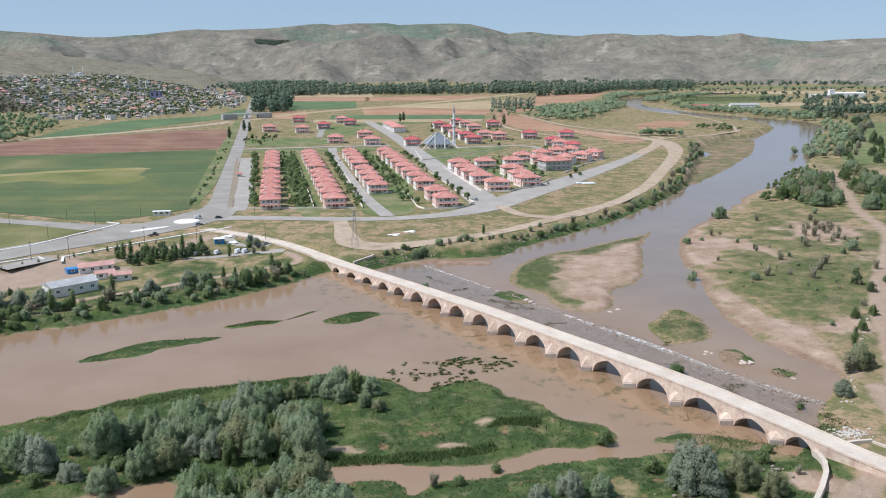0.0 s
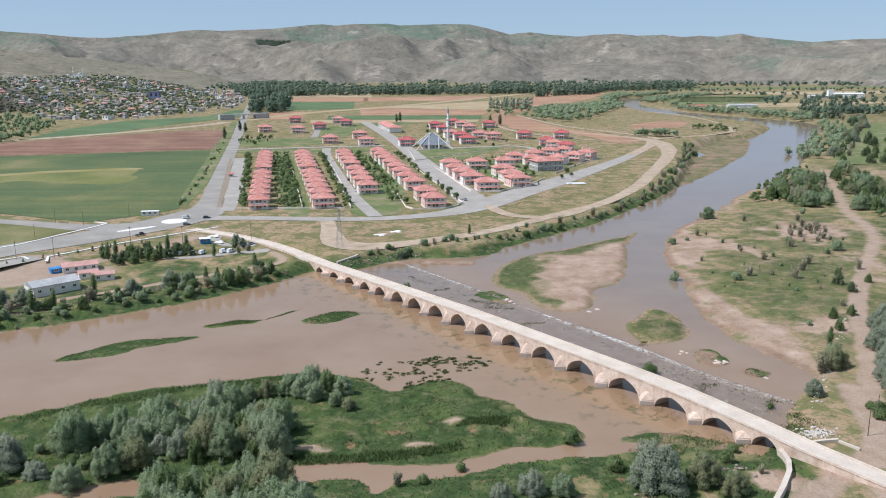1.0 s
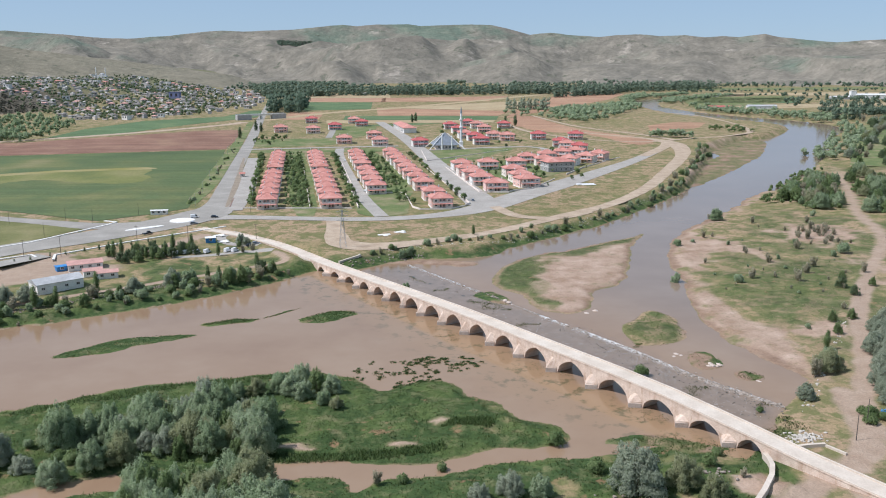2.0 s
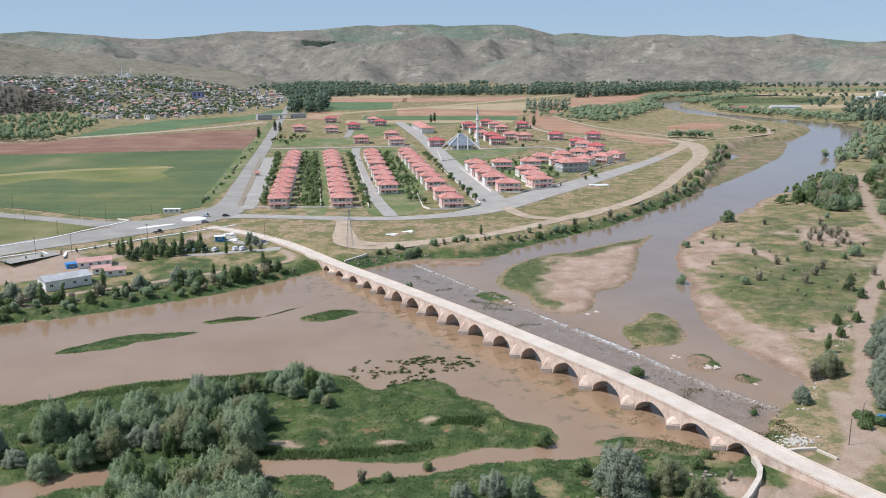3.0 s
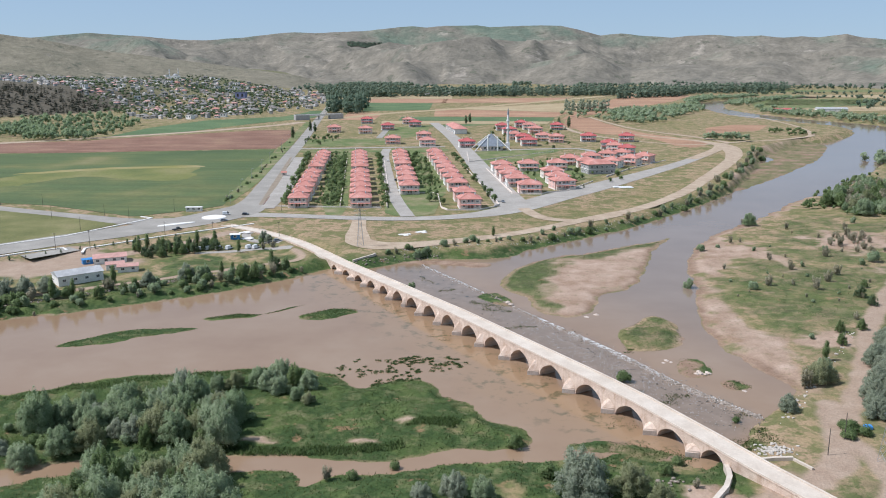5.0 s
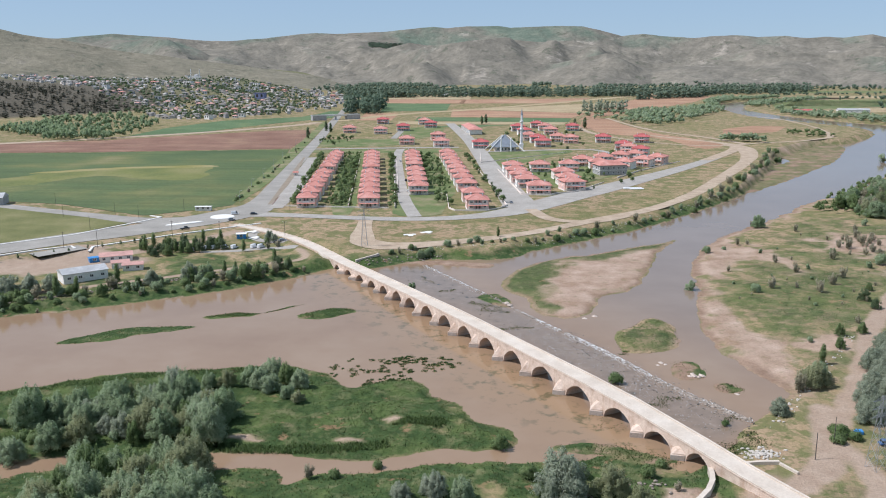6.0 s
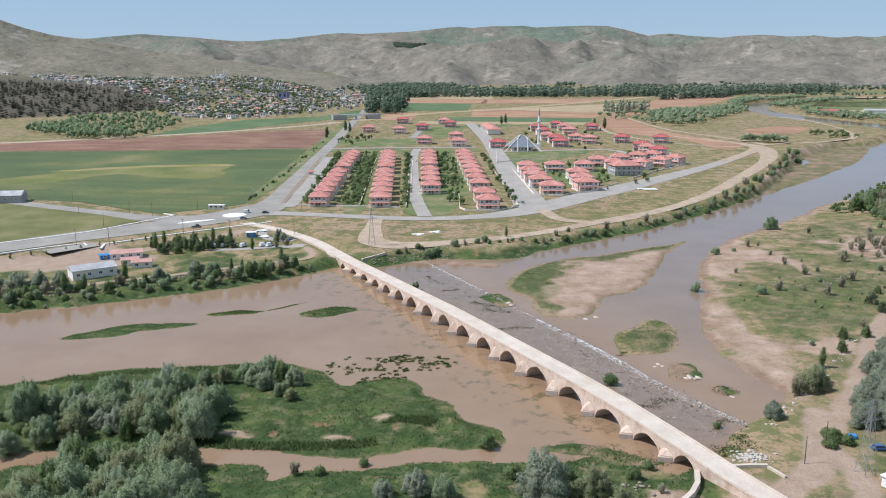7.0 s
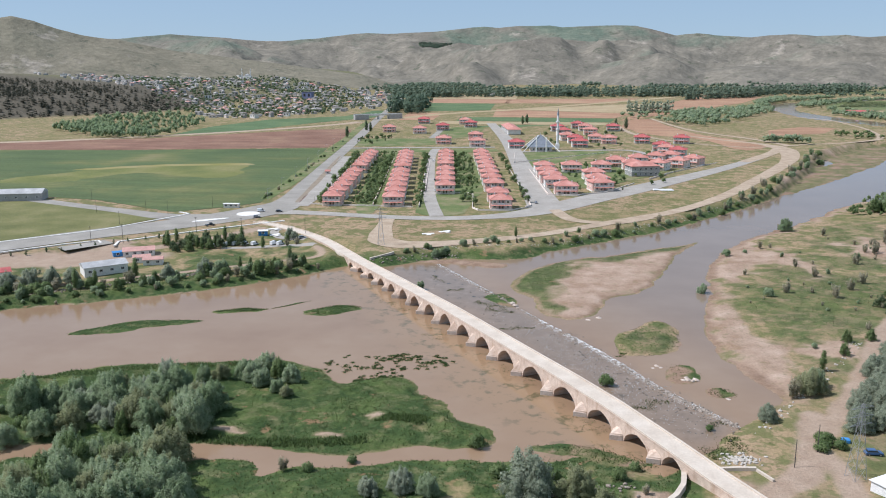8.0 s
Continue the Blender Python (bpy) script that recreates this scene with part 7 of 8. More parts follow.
tufts("flats_grass", np.vstack([lush_places([(112, 280), (122, 420), (165, 500), (260, 620), (320, 690), (330, 600), (240, 440), (170, 310)], 5000, 63, 0.5, 12), lush_places(SAND_ISLE, 2000, 64, 0.35)]), 0.12, 0.34, M_reed, "green tufted grass on the sandy flats", 39)
tufts("dry_grass", np.vstack([many([(110, 290), (120, 420), (160, 500), (230, 560), (240, 450), (170, 310)], 2500, 65), many([(-60, 400), (60, 500), (150, 640), (60, 580), (-20, 480), (-60, 480)], 6000, 62)]), 0.1, 0.28, M_straw, "dry tufted grass on the flats", 38)


def ribbon(ax, ay, bx, by, width, count, seed):
    """Places along a short strip between two points."""
    r = np.random.default_rng(seed)
    t = r.random(count)[:, None]
    taper = np.sin(np.pi * t) ** 0.5
    d = np.array([bx - ax, by - ay])
    n = np.array([-d[1], d[0]]) / np.linalg.norm(d)
    return np.array([ax, ay]) + d * t + n * ((r.normal(size=(count, 1)) * width * 0.75 + width * 0.8 * np.sin(t * 9 + seed)) * taper)


tufts("shallows_reeds", np.vstack([ribbon(82, 233.5, 92, 242, 2.0, 420, 71), ribbon(34, 300, 47, 304, 1.2, 260, 72), ribbon(20, 336, 30, 322, 2.6, 420, 73), ribbon(28, 331, 36, 321, 1.8, 260, 74), ribbon(4, 349, 11, 353, 1.2, 160, 75), ribbon(-8, 374, 0, 362, 1.0, 120, 76),
                                   ribbon(77, 277, 80, 281, 1.0, 120, 77), ribbon(56, 196, 88, 200, 3.4, 420, 78), ribbon(64, 204, 84, 203, 3.0, 220, 79), ribbon(40, 262, 52, 250, 3.0, 120, 84), ribbon(8, 290, 16, 284, 3.0, 90, 85), ribbon(-20, 330, -6, 316, 3.0, 110, 86), ribbon(66, 226, 74, 216, 3.0, 130, 87), ribbon(103, 226, 106, 230, 1.2, 140, 80), ribbon(101, 205, 109, 219, 3.2, 700, 81), ribbon(-20, 352, -12, 341, 1.0, 120, 82), ribbon(2, 322, 9, 313, 1.0, 120, 83)]),
      0.08, 0.34, M_reed, "green weed strips in the shallows", 40)


# ---- river works: weir, stones, foam, walls ----
def stones(name, xy, low, high, mat, label, seed, sink=0.35):
    """Loose stones of uneven shape as one mesh."""
    r = np.random.default_rng(seed)
    bm = bmesh.new()
    bmesh.ops.create_icosphere(bm, subdivisions=1, radius=1.0)
    bv, bf = np.array([v.co for v in bm.verts]), [[q.index for q in f.verts] for f in bm.faces]
    bm.free()
    V, F = [], []
    zs = np.maximum(ground_z(xy[:, 0], xy[:, 1]), -0.15)
    for i, ((x, y), z) in enumerate(zip(xy, zs)):
        s = r.uniform(low, high)
        v = bv * (1 + 0.35 * (r.random((len(bv), 1)) - 0.5)) * s * np.array([r.uniform(0.8, 1.4), r.uniform(0.7, 1.1), r.uniform(0.5, 0.8)])
        a = r.uniform(0, 6.28)
        v = np.column_stack([v[:, 0] * math.cos(a) - v[:, 1] * math.sin(a), v[:, 0] * math.sin(a) + v[:, 1] * math.cos(a), v[:, 2]]) + (x, y, z + s * (0.6 - sink))
        V.append(v)
        F += [tuple(q + i * len(bv) for q in f) for f in bf]
    return tagged(new(name, mesh_of(name, np.concatenate(V), F, [mat])), label, "stones", kind="stuff")


def along_line(line, count, spread, seed, part_of=(0, 1)):
    r = np.random.default_rng(seed)
    t = r.uniform(part_of[0], part_of[1], count) * (len(line) - 1)
    i = np.minimum(t.astype(int), len(line) - 2)
    return line[i] + (line[i + 1] - line[i]) * (t - i)[:, None] + r.normal(size=(count, 2)) * spread


stones("weir_stones", np.vstack([along_line(WEIR + BRIDGE_N * 0.7, 460, 0.5, 71), along_line(WEIR + BRIDGE_N * 0.8, 190, 0.8, 72, (0.68, 1.0))]), 0.22, 0.62, M_rock, "line of rough stones across the river", 71)
_r = np.random.default_rng(73)
_shallow = np.vstack([many(np.vstack([WEIR, [(92, 206), (-36, 376)]]), 330, 73), along_line(WEIR + BRIDGE_N * 5.0, 420, 3.0, 173, (0.35, 1.0))])
stones("shallows_stones", _shallow, 0.1, 0.4, M_wet_rock, "scattered stones in the shallows", 73)
stones("rubble_heap", np.vstack([np.array([(107.5, 204.6)]) + _r.normal(size=(120, 2)) * (2.0, 1.7), along_line(np.array([(115.0, 224), (121, 234), (128, 247), (136, 260), (146, 278), (160, 304)]), 80, 1.1, 74)]), 0.2, 0.55, M_pale_rock, "heap of pale broken stones on the bank", 74)
stones("riprap", along_line(smooth([(-168, 298), (-150, 314), (-132, 330), (-118, 342), (-100, 356)], 4, False), 260, 1.3, 75), 0.25, 0.6, M_rock, "grey riprap on the bank", 75)
stones("bank_stones", np.vstack([along_line(smooth([(-40, 389), (-20, 405), (-4, 411)], 4, False), 70, 1.3, 76), along_line(smooth([(196, 300), (240, 425), (247, 455)], 4, False), 30, 1.0, 77), along_line(smooth([(40, 168), (56, 172), (70, 180), (84, 184)], 4, False), 60, 1.5, 78)]), 0.25, 0.6, M_rock, "loose pale stones on the bank", 76)

stones("town_riprap", along_line(smooth([(-24, 411), (8, 424), (38, 441), (71, 475), (108, 520), (146, 582), (166, 618)], 4, False), 420, 1.5, 79), 0.12, 0.36, M_pale_rock, "pale broken stones tipped along the town bank", 79, 0.5)
_slabs = np.array([(99, 259.5), (97.6, 258.8), (100.4, 259), (101.4, 260.5), (98.6, 261), (90, 271), (88.8, 268.6), (91.2, 269.6), (109.6, 246.6), (36, 331), (34.6, 334), (37.4, 329.5), (66, 318), (70, 321)])
stones("flat_rocks", _slabs, 0.8, 1.7, M_stone_wet, "flat brown rocks on the gravel bars", 89, 0.75)


def foam(name, line, count, spread, drift, seed, low=0.05, high=0.2):
    """White water: many thin ragged flakes on the surface, drawn out along the current below the weir."""
    r = np.random.default_rng(seed)
    base = along_line(line, count * 2, spread, seed)
    keep = fbm(base[:, 0], base[:, 1], 3.5, seed, 3) > 0.36
    base = base[keep][:count]
    n, m = 7, len(base)
    d = r.exponential(drift, m)
    base = base + BRIDGE_N * (d * 0.9)[:, None] - BRIDGE_U * (d * 0.25)[:, None]
    size = r.uniform(low, high, m) * np.exp(-d / (drift * 3.0))
    k = np.arange(n) * 6.283 / n
    p = np.cos(k)[None] * (size * r.uniform(1.0, 2.4, m))[:, None] * r.uniform(0.6, 1.3, (m, n))
    q = np.sin(k)[None] * size[:, None] * r.uniform(0.5, 1.1, (m, n))
    X = base[:, :1] + BRIDGE_N[0] * p + BRIDGE_U[0] * q
    Y = base[:, 1:] + BRIDGE_N[1] * p + BRIDGE_U[1] * q
    Z = 0.01 + 0.05 * r.random((m, n))
    V = np.concatenate([np.stack([X, Y, Z], -1), np.column_stack([base, np.full(m, 0.10)])[:, None]], 1).reshape(-1, 3)
    F = [(i * 8 + a, i * 8 + (a + 1) % n, i * 8 + 7) for i in range(m) for a in range(n)]
    return tagged(new(name, mesh_of(name, V, F, [M_foam])), "white broken water below the weir", "foam", kind="stuff")


foam("white_water", WEIR[0:9], 1500, 0.28, 0.8, 81, 0.04, 0.15)
foam("white_water", WEIR[8:13], 420, 0.25, 0.6, 84, 0.04, 0.12)
foam("white_water", WEIR[12:26], 3000, 0.3, 1.2, 85, 0.05, 0.17)
foam("white_water", WEIR[25:37], 1700, 0.35, 1.2, 82, 0.04, 0.15)
foam("white_water", WEIR[36:], 700, 0.35, 0.6, 86, 0.04, 0.12)
foam("white_water", many(np.vstack([WEIR[8:], [(95, 214), (30, 300)]]), 140, 83), 1600, 1.6, 0.6, 83, 0.03, 0.11)


def wall_line(name, line, width, height, mat, label, category="wall", z=None, base=-0.6, cap=0.0):
    """A low wall or kerb that follows a line: a thick strip with real height."""
    c = np.array(line, float)
    seg = np.concatenate([np.linspace(c[i], c[i + 1], max(2, int(np.linalg.norm(c[i + 1] - c[i]) / 6) + 1))[:-1] for i in range(len(c) - 1)] + [c[-1:]])
    t = np.gradient(seg, axis=0)
    t /= np.linalg.norm(t, axis=1)[:, None] + 1e-9
    nrm = np.stack([-t[:, 1], t[:, 0]], -1)
    zs = np.full(len(seg), z) if z is not None else ground_z(seg[:, 0], seg[:, 1])
    bm = bmesh.new()
    rows = []
    for p, n, g in zip(seg, nrm, zs):
        l, r = p + n * width / 2, p - n * width / 2
        rows.append([bm.verts.new((l[0], l[1], g + base)), bm.verts.new((l[0], l[1], g + height)), bm.verts.new((r[0], r[1], g + height)), bm.verts.new((r[0], r[1], g + base))])
    for a, b in zip(rows, rows[1:]):
        for i in range(3):
            bm.faces.new((a[i], a[i + 1], b[i + 1], b[i]))
    bm.faces.new(rows[0][::-1])
    bm.faces.new(rows[-1])
    bmesh.ops.recalc_face_normals(bm, faces=bm.faces[:])
    ob = part(name, bm, mat)
    return tagged(ob, label, category)


wall_line("wing_wall", [(93.2, 193.5), (93.0, 190.0), (92.6, 186.5), (90.8, 181.5), (86.5, 174.0), (82, 167)], 1.2, 1.5, M_deck, "pale curved wing wall at the bridge's end")
wall_line("retaining_wall", [(100.2, 197.8), (106, 198.8), (110.4, 199.2)], 0.8, 0.9, M_deck, "low pale retaining wall beside the bridge")
wall_line("retaining_wall", [(110.4, 199.2), (113.5, 193.8)], 0.6, 0.6, M_deck, "low pale retaining wall beside the bridge")
wall_line("retaining_wall", [(-65, 401), (-60, 392), (-54, 388), (-50.5, 384)], 0.9, 1.0, M_deck, "low pale wall at the bridge's far abutment")
wall_line("retaining_wall", [(-43, 389), (-35, 397), (-34, 400)], 0.9, 1.0, M_deck, "low pale wall at the bridge's far abutment")
for _l in ([(-330, 236), (-210, 384), (-197, 396), (-192, 391)], [(-181, 386), (-185, 396), (-160, 428), (-138, 452), (-121, 470)], [(-330, 285), (-246, 384), (-213, 424), (-200, 455), (-192, 474), (-190, 482), (-199, 486)]):
    wall_line("kerb", _l, 1.3, 0.3, M_kerb, "white painted kerb along the main road", "kerb", z=4.56, base=-0.3)
wall_line("kerb", [(-137, 535), (-152, 612), (-167, 680), (-195, 800)], 0.7, 0.35, M_rust_wall, "grey kerbed strip between road and service lane", "kerb", z=4.7, base=-0.4)
for _l, _h in (([(-127, 531), (-86, 530), (-79, 531), (-56, 531)], 1.1), ([(-83.5, 531), (-150, 842)], 1.0), ([(-43, 594), (-30, 595), (-26, 590), (-17, 535), (-12, 527)], 1.0), ([(-12, 527), (8, 529), (17, 541)], 1.0), ([(27, 597), (48, 596), (52, 604), (66, 613), (88, 665)], 1.2), ([(27, 597), (-1, 735)], 1.2),
               ([(17, 541), (20, 548), (-42, 850)], 1.0), ([(-52, 531), (-113, 830)], 1.0), ([(-63, 597), (-107, 812)], 0.9), ([(100, 690), (120, 735), (165, 812)], 1.1), ([(-30, 870), (-20, 780), (60, 880)], 0.8)):
    wall_line("garden_wall", _l, 0.35, _h * 0.8, M_render_cream, "low pale garden wall of the estate", "wall", z=4.55 + 0.006 * max(0, sum(p[1] for p in _l) / len(_l) - 520))


def disc(name, x, y, rx, ry, turn, z, h, mat, label, category):
    bm = bmesh.new()
    bmesh.ops.create_cone(bm, cap_ends=True, segments=40, radius1=1.0, radius2=0.96, depth=h, matrix=Matrix.LocRotScale((0, 0, h / 2), None, (rx, ry, 1)))
    ob = part(name, bm, mat)
    ob.matrix_basis = Matrix.Translation((x, y, z)) @ pose(0, 0, 0, 0, 0, turn)
    return tagged(ob, label, category)


disc("roundabout_island", -152.5, 488, 7.5, 7.5, 0, 4.58, 0.32, M_kerb, "round pale kerbed traffic island", "traffic island")
disc("median_island", -166, 464, 11.5, 2.6, 42, 4.58, 0.3, M_kerb, "long pale kerbed traffic island", "traffic island")
strip("dirt_track", [(-128, 400), (-110, 406), (-95, 414), (-80, 412)], 5, M_paving, 0.06, "paved path through the riverside park", "track", True)
strip("dirt_track", [(-110, 455), (-116, 444), (-108, 432), (-90, 425)], 5, M_paving, 0.08, "paved path down to the park", "track", True)
for _x, _y, _r in ((-27, 448, 0), (-19, 456, 25), (-118, 447, 30), (-113, 436, 35)):
    part_ob = part("concrete_slab", boxes((-3.4, 3.4, -1.4, 1.4, 0, 0.22), (-1.2, 1.4, -4.0, 1.2, 0, 0.2)), M_kerb)
    part_ob.matrix_basis = Matrix.Translation((_x, _y, float(ground_z(_x, _y)[0]) + 0.05)) @ pose(0, 0, 0, 0, 0, _r + 20)
    tagged(part_ob, "pale concrete slab lying in the grass", "slab")


# ---- vehicles ----
def car(paint_key, length=4.4, van=False, pickup=False):
    c = empty("car" if not van else "van")
    w, h = 0.88, 0.75
    L = length / 2
    bm = bmesh.new()
    prof = [(-L, 0.35), (-L, 0.8), (-L * 0.9, 0.95), (L * 0.45, 0.98), (L * 0.95, 0.78), (L, 0.55), (L, 0.3)]
    rows = [[bm.verts.new((x, y, z)) for x, z in prof] for y in (-w, w)]
    n = len(prof)
    for i in range(n):
        bm.faces.new((rows[0][i], rows[0][(i + 1) % n], rows[1][(i + 1) % n], rows[1][i]))
    bm.faces.new(rows[0])
    bm.faces.new(rows[1][::-1])
    bmesh.ops.recalc_face_normals(bm, faces=bm.faces[:])
    bmesh.ops.bevel(bm, geom=bm.edges[:], offset=0.06, segments=1, affect="EDGES")
    part("body", bm, M_car[paint_key], c)
    top = 1.5 if not van else 2.1
    cab = [(-L * 0.82, 0.95), (-L * 0.72, top), (L * 0.15, top), (L * 0.5, 0.97)] if not van else [(-L * 0.95, 0.95), (-L * 0.93, top), (L * 0.45, top), (L * 0.75, 0.97)]
    if pickup:
        cab = [(-L * 0.1, 0.95), (-L * 0.05, 1.8), (L * 0.4, 1.8), (L * 0.6, 0.97)]
    for nm, mat, inset, zt in (("cabin_glass", M_glass, 0.0, -0.06), ("roof", M_car[paint_key], 0.03, 0.0)):
        bm = bmesh.new()
        pr = cab if nm == "cabin_glass" else [(cab[1][0] - 0.05, cab[1][1] - 0.1), (cab[1][0], cab[1][1] + 0.02), (cab[2][0], cab[2][1] + 0.02), (cab[2][0] + 0.1, cab[2][1] - 0.1)]
        if van and nm == "roof":
            pr = [(cab[0][0] - 0.02, 0.96), (cab[1][0] - 0.02, top + 0.02), (cab[2][0] * 0.5, top + 0.02), (cab[2][0] * 0.5, 0.96)]
        ww = w - 0.08 + (0.03 if nm == "roof" else 0)
        rows = [[bm.verts.new((x, y * (1 - 0.12 * (z > 1.2)), z)) for x, z in pr] for y in (-ww, ww)]
        for i in range(4):
            bm.faces.new((rows[0][i], rows[0][(i + 1) % 4], rows[1][(i + 1) % 4], rows[1][i]))
        bm.faces.new(rows[0])
        bm.faces.new(rows[1][::-1])
        bmesh.ops.recalc_face_normals(bm, faces=bm.faces[:])
        part(nm, bm, mat, c)
    for x in (-L * 0.62, L * 0.62):
        for y in (-w + 0.05, w - 0.05):
            wheel = part("wheel", rod(bmesh.new(), (x, y - 0.11, 0.33), (x, y + 0.11, 0.33), 0.33, sides=14), M_rubber, c)
            part("rim", rod(bmesh.new(), (x, y - 0.12, 0.33), (x, y + 0.12, 0.33), 0.2, sides=10), M_steel, wheel)
    return c


def park_car(paint_key, x, y, turn, label, length=4.4, van=False, pickup=False, z=None):
    c = car(paint_key, length, van, pickup)
    c.matrix_basis = Matrix.Translation((x, y, (float(ground_z(x, y)[0]) if z is None else z))) @ pose(0, 0, 0, 0, 0, turn)
    return tagged(c, label, "car" if not van else "van")


park_car("dark", -158, 447, 48, "dark grey pickup truck on the main road", 5.6, pickup=True, z=4.63)
park_car("grey", -142, 477, 30, "silver grey car at the junction", z=4.63)
park_car("white", -148, 497, 20, "white van by the roundabout", 4.8, van=True, z=4.63)
park_car("dark", -136, 498, 10, "black car at the junction", z=4.63)
for _x, _y, _t, _k in ((-124, 408.5, 70, "white"), (-119, 410, 72, "white"), (-114, 411, 75, "white"), (-104, 413.5, 70, "white"), (-100.5, 414, 72, "white"), (-128, 406, 70, "white"), (-133, 402, 70, "white")):
    park_car(_k, _x, _y, _t, "white van parked along the park path", 4.8, van=True)
park_car("dark", -95, 424, 30, "dark car parked under the bridge's far end")
park_car("grey", -92.5, 426, 30, "silver car parked beside the bridge")
park_car("blue", 140, 212.5, 8, "dark blue car parked on the grass")
park_car("white", -165, 350, 30, "white van parked behind the shed", 4.8, van=True)
for _x, _y in ((-58, 600), (-70, 655), (-82, 720), (20, 560), (-99, 780), (-150, 650)):
    park_car(("white", "dark", "grey")[int(_y) % 3], _x + 2, _y, 103, "car parked at the kerb of the estate street", z=float(plain(_y)) + 0.16)


# ---- sheds and small buildings ----
def gable(bm, w, d, z, rise, over=0.4):
    W, D = w / 2 + over, d / 2 + over
    lo = [bm.verts.new((x, y, z)) for x, y in ((-W, -D), (W, -D), (W, D), (-W, D))]
    rid = [bm.verts.new((-W, 0, z + rise)), bm.verts.new((W, 0, z + rise))]
    t = 0.12
    lo2 = [bm.verts.new((v.co.x, v.co.y, z - t)) for v in lo]
    bm.faces.new((lo[0], lo[1], rid[1], rid[0]))
    bm.faces.new((lo[2], lo[3], rid[0], rid[1]))
    bm.faces.new((lo[1], lo[2], rid[1]))
    bm.faces.new((lo[3], lo[0], rid[0]))
    for i in range(4):
        bm.faces.new((lo2[i], lo2[(i + 1) % 4], lo[(i + 1) % 4], lo[i]))
    bm.faces.new(lo2[::-1])
    bmesh.ops.recalc_face_normals(bm, faces=bm.faces[:])
    return bm


def shed(name, x, y, turn, w, d, h, rise, wall_mat, roof_mat, label, category, windows=3, z=None):
    b = empty(name)
    part("wall", boxes((-w / 2, w / 2, -d / 2, d / 2, -0.5, h)), wall_mat, b)
    part("roof", gable(bmesh.new(), w, d, h + 0.02, rise), roof_mat, b)
    for k in range(windows):
        window(b, -w / 2 + w * (k + 0.5) / windows, -d / 2 - 0.05, h * 0.4, 0, 1.2, 0.8)
    b.matrix_basis = Matrix.Translation((x, y, float(ground_z(x, y)[0]) if z is None else z)) @ pose(0, 0, 0, 0, 0, turn)
    return tagged(b, label, category)


shed("metal_shed", -157.5, 341, 45, 19, 11, 4.2, 1.6, M_render_white, M_roof_grey, "long white shed with grey sheet roof", "shed", 4)
shed("restaurant", -162, 378, 30, 15, 9, 2.8, 1.3, M_render_white, M_roof_faded, "low white restaurant with faded red roof", "building", 4)
shed("annexe", -152, 364, 30, 8, 5, 2.8, 1.0, M_render_white, M_roof_faded, "small white annexe with red roof", "building", 2)
shed("annexe", -144, 361, 25, 9, 5.5, 2.8, 1.0, M_render_white, M_roof_faded, "small white annexe with red roof", "building", 2)
shed("blue_kiosk", -171, 373, 40, 4.5, 4, 2.2, 0.4, M_blue, M_blue, "small bright blue kiosk", "kiosk", 1)
shed("blue_kiosk", -119, 434, 20, 5, 4, 2.6, 0.3, M_blue, M_white, "blue kiosk with a white flat roof", "kiosk", 1)
shed("bus_shelter", -174, 509, 8, 10, 3, 2.6, 0.2, M_render_white, M_white, "pale bus shelter by the junction", "bus shelter", 3, 4.6)
shed("pavilion", -166, 676, 12, 4, 3.4, 2.8, 1.2, M_render_cream, M_roof, "small kiosk with red roof on the strip", "kiosk", 1, 5.4)
shed("farm_building", -336, 512, 20, 34, 14, 5.2, 2.6, M_render_grey, M_roof_grey, "grey farm shed beside the side road", "barn", 5, 4.5)
shed("red_roof_house", -198, 322, 45, 9, 8, 3.4, 1.4, M_render_white, M_roof_red, "small white house with a red roof", "house", 2)
shed("barn", 470, 1540, 0, 46, 14, 5, 2.5, M_white, M_roof_red, "long white barn with red trim", "barn", 6, 10.6)
shed("barn", 555, 1568, 0, 52, 14, 5, 2.5, M_white, M_roof_grey, "long pale barn beyond the river", "barn", 6, 10.7)
shed("factory_hall", 915, 1930, -5, 66, 40, 9, 2, M_white, M_white, "large white factory hall", "factory", 10, 12.9)
shed("factory_tower", 876, 1925, 0, 11, 11, 17, 0.6, M_white, M_white, "tall white silo block of the factory", "factory", 2, 12.9)
shed("factory_hall", 838, 1900, 0, 40, 20, 6, 1.4, M_roof_grey, M_white, "grey factory hall with white roof", "factory", 5, 12.8)
shed("greenhouse", -230, 2240, 0, 70, 30, 5, 2, M_white, M_white, "long pale greenhouse before the poplars", "greenhouse", 5, 14.8)
shed("hut", 138.8, 193.2, 38, 7.5, 5.5, 2.6, 0.15, M_white, M_white, "white box hut with flat roof", "hut", 2)
tarp = part("tarpaulin", boxes((-7, 7, -1.6, 1.6, 0, 1.0), (-3, 8, -2.6, 0.5, 0, 0.6), bevel=0.3), M_car["white"])
tarp.matrix_basis = Matrix.Translation((108, 634, float(plain(634)) - 0.1)) @ pose(0, 0, 0, 0, 0, 10)
tagged(tarp, "white and blue tarpaulin heap on the verge", "tarpaulin")
tarp = part("tarpaulin", boxes((-1.0, 1.2, -0.8, 0.9, 0, 1.2), bevel=0.25), M_blue)
tarp.matrix_basis = Matrix.Translation((135, 219, float(ground_z(135, 219)[0]) - 0.05))
tagged(tarp, "crumpled bright blue tarpaulin by the bushes", "tarpaulin")


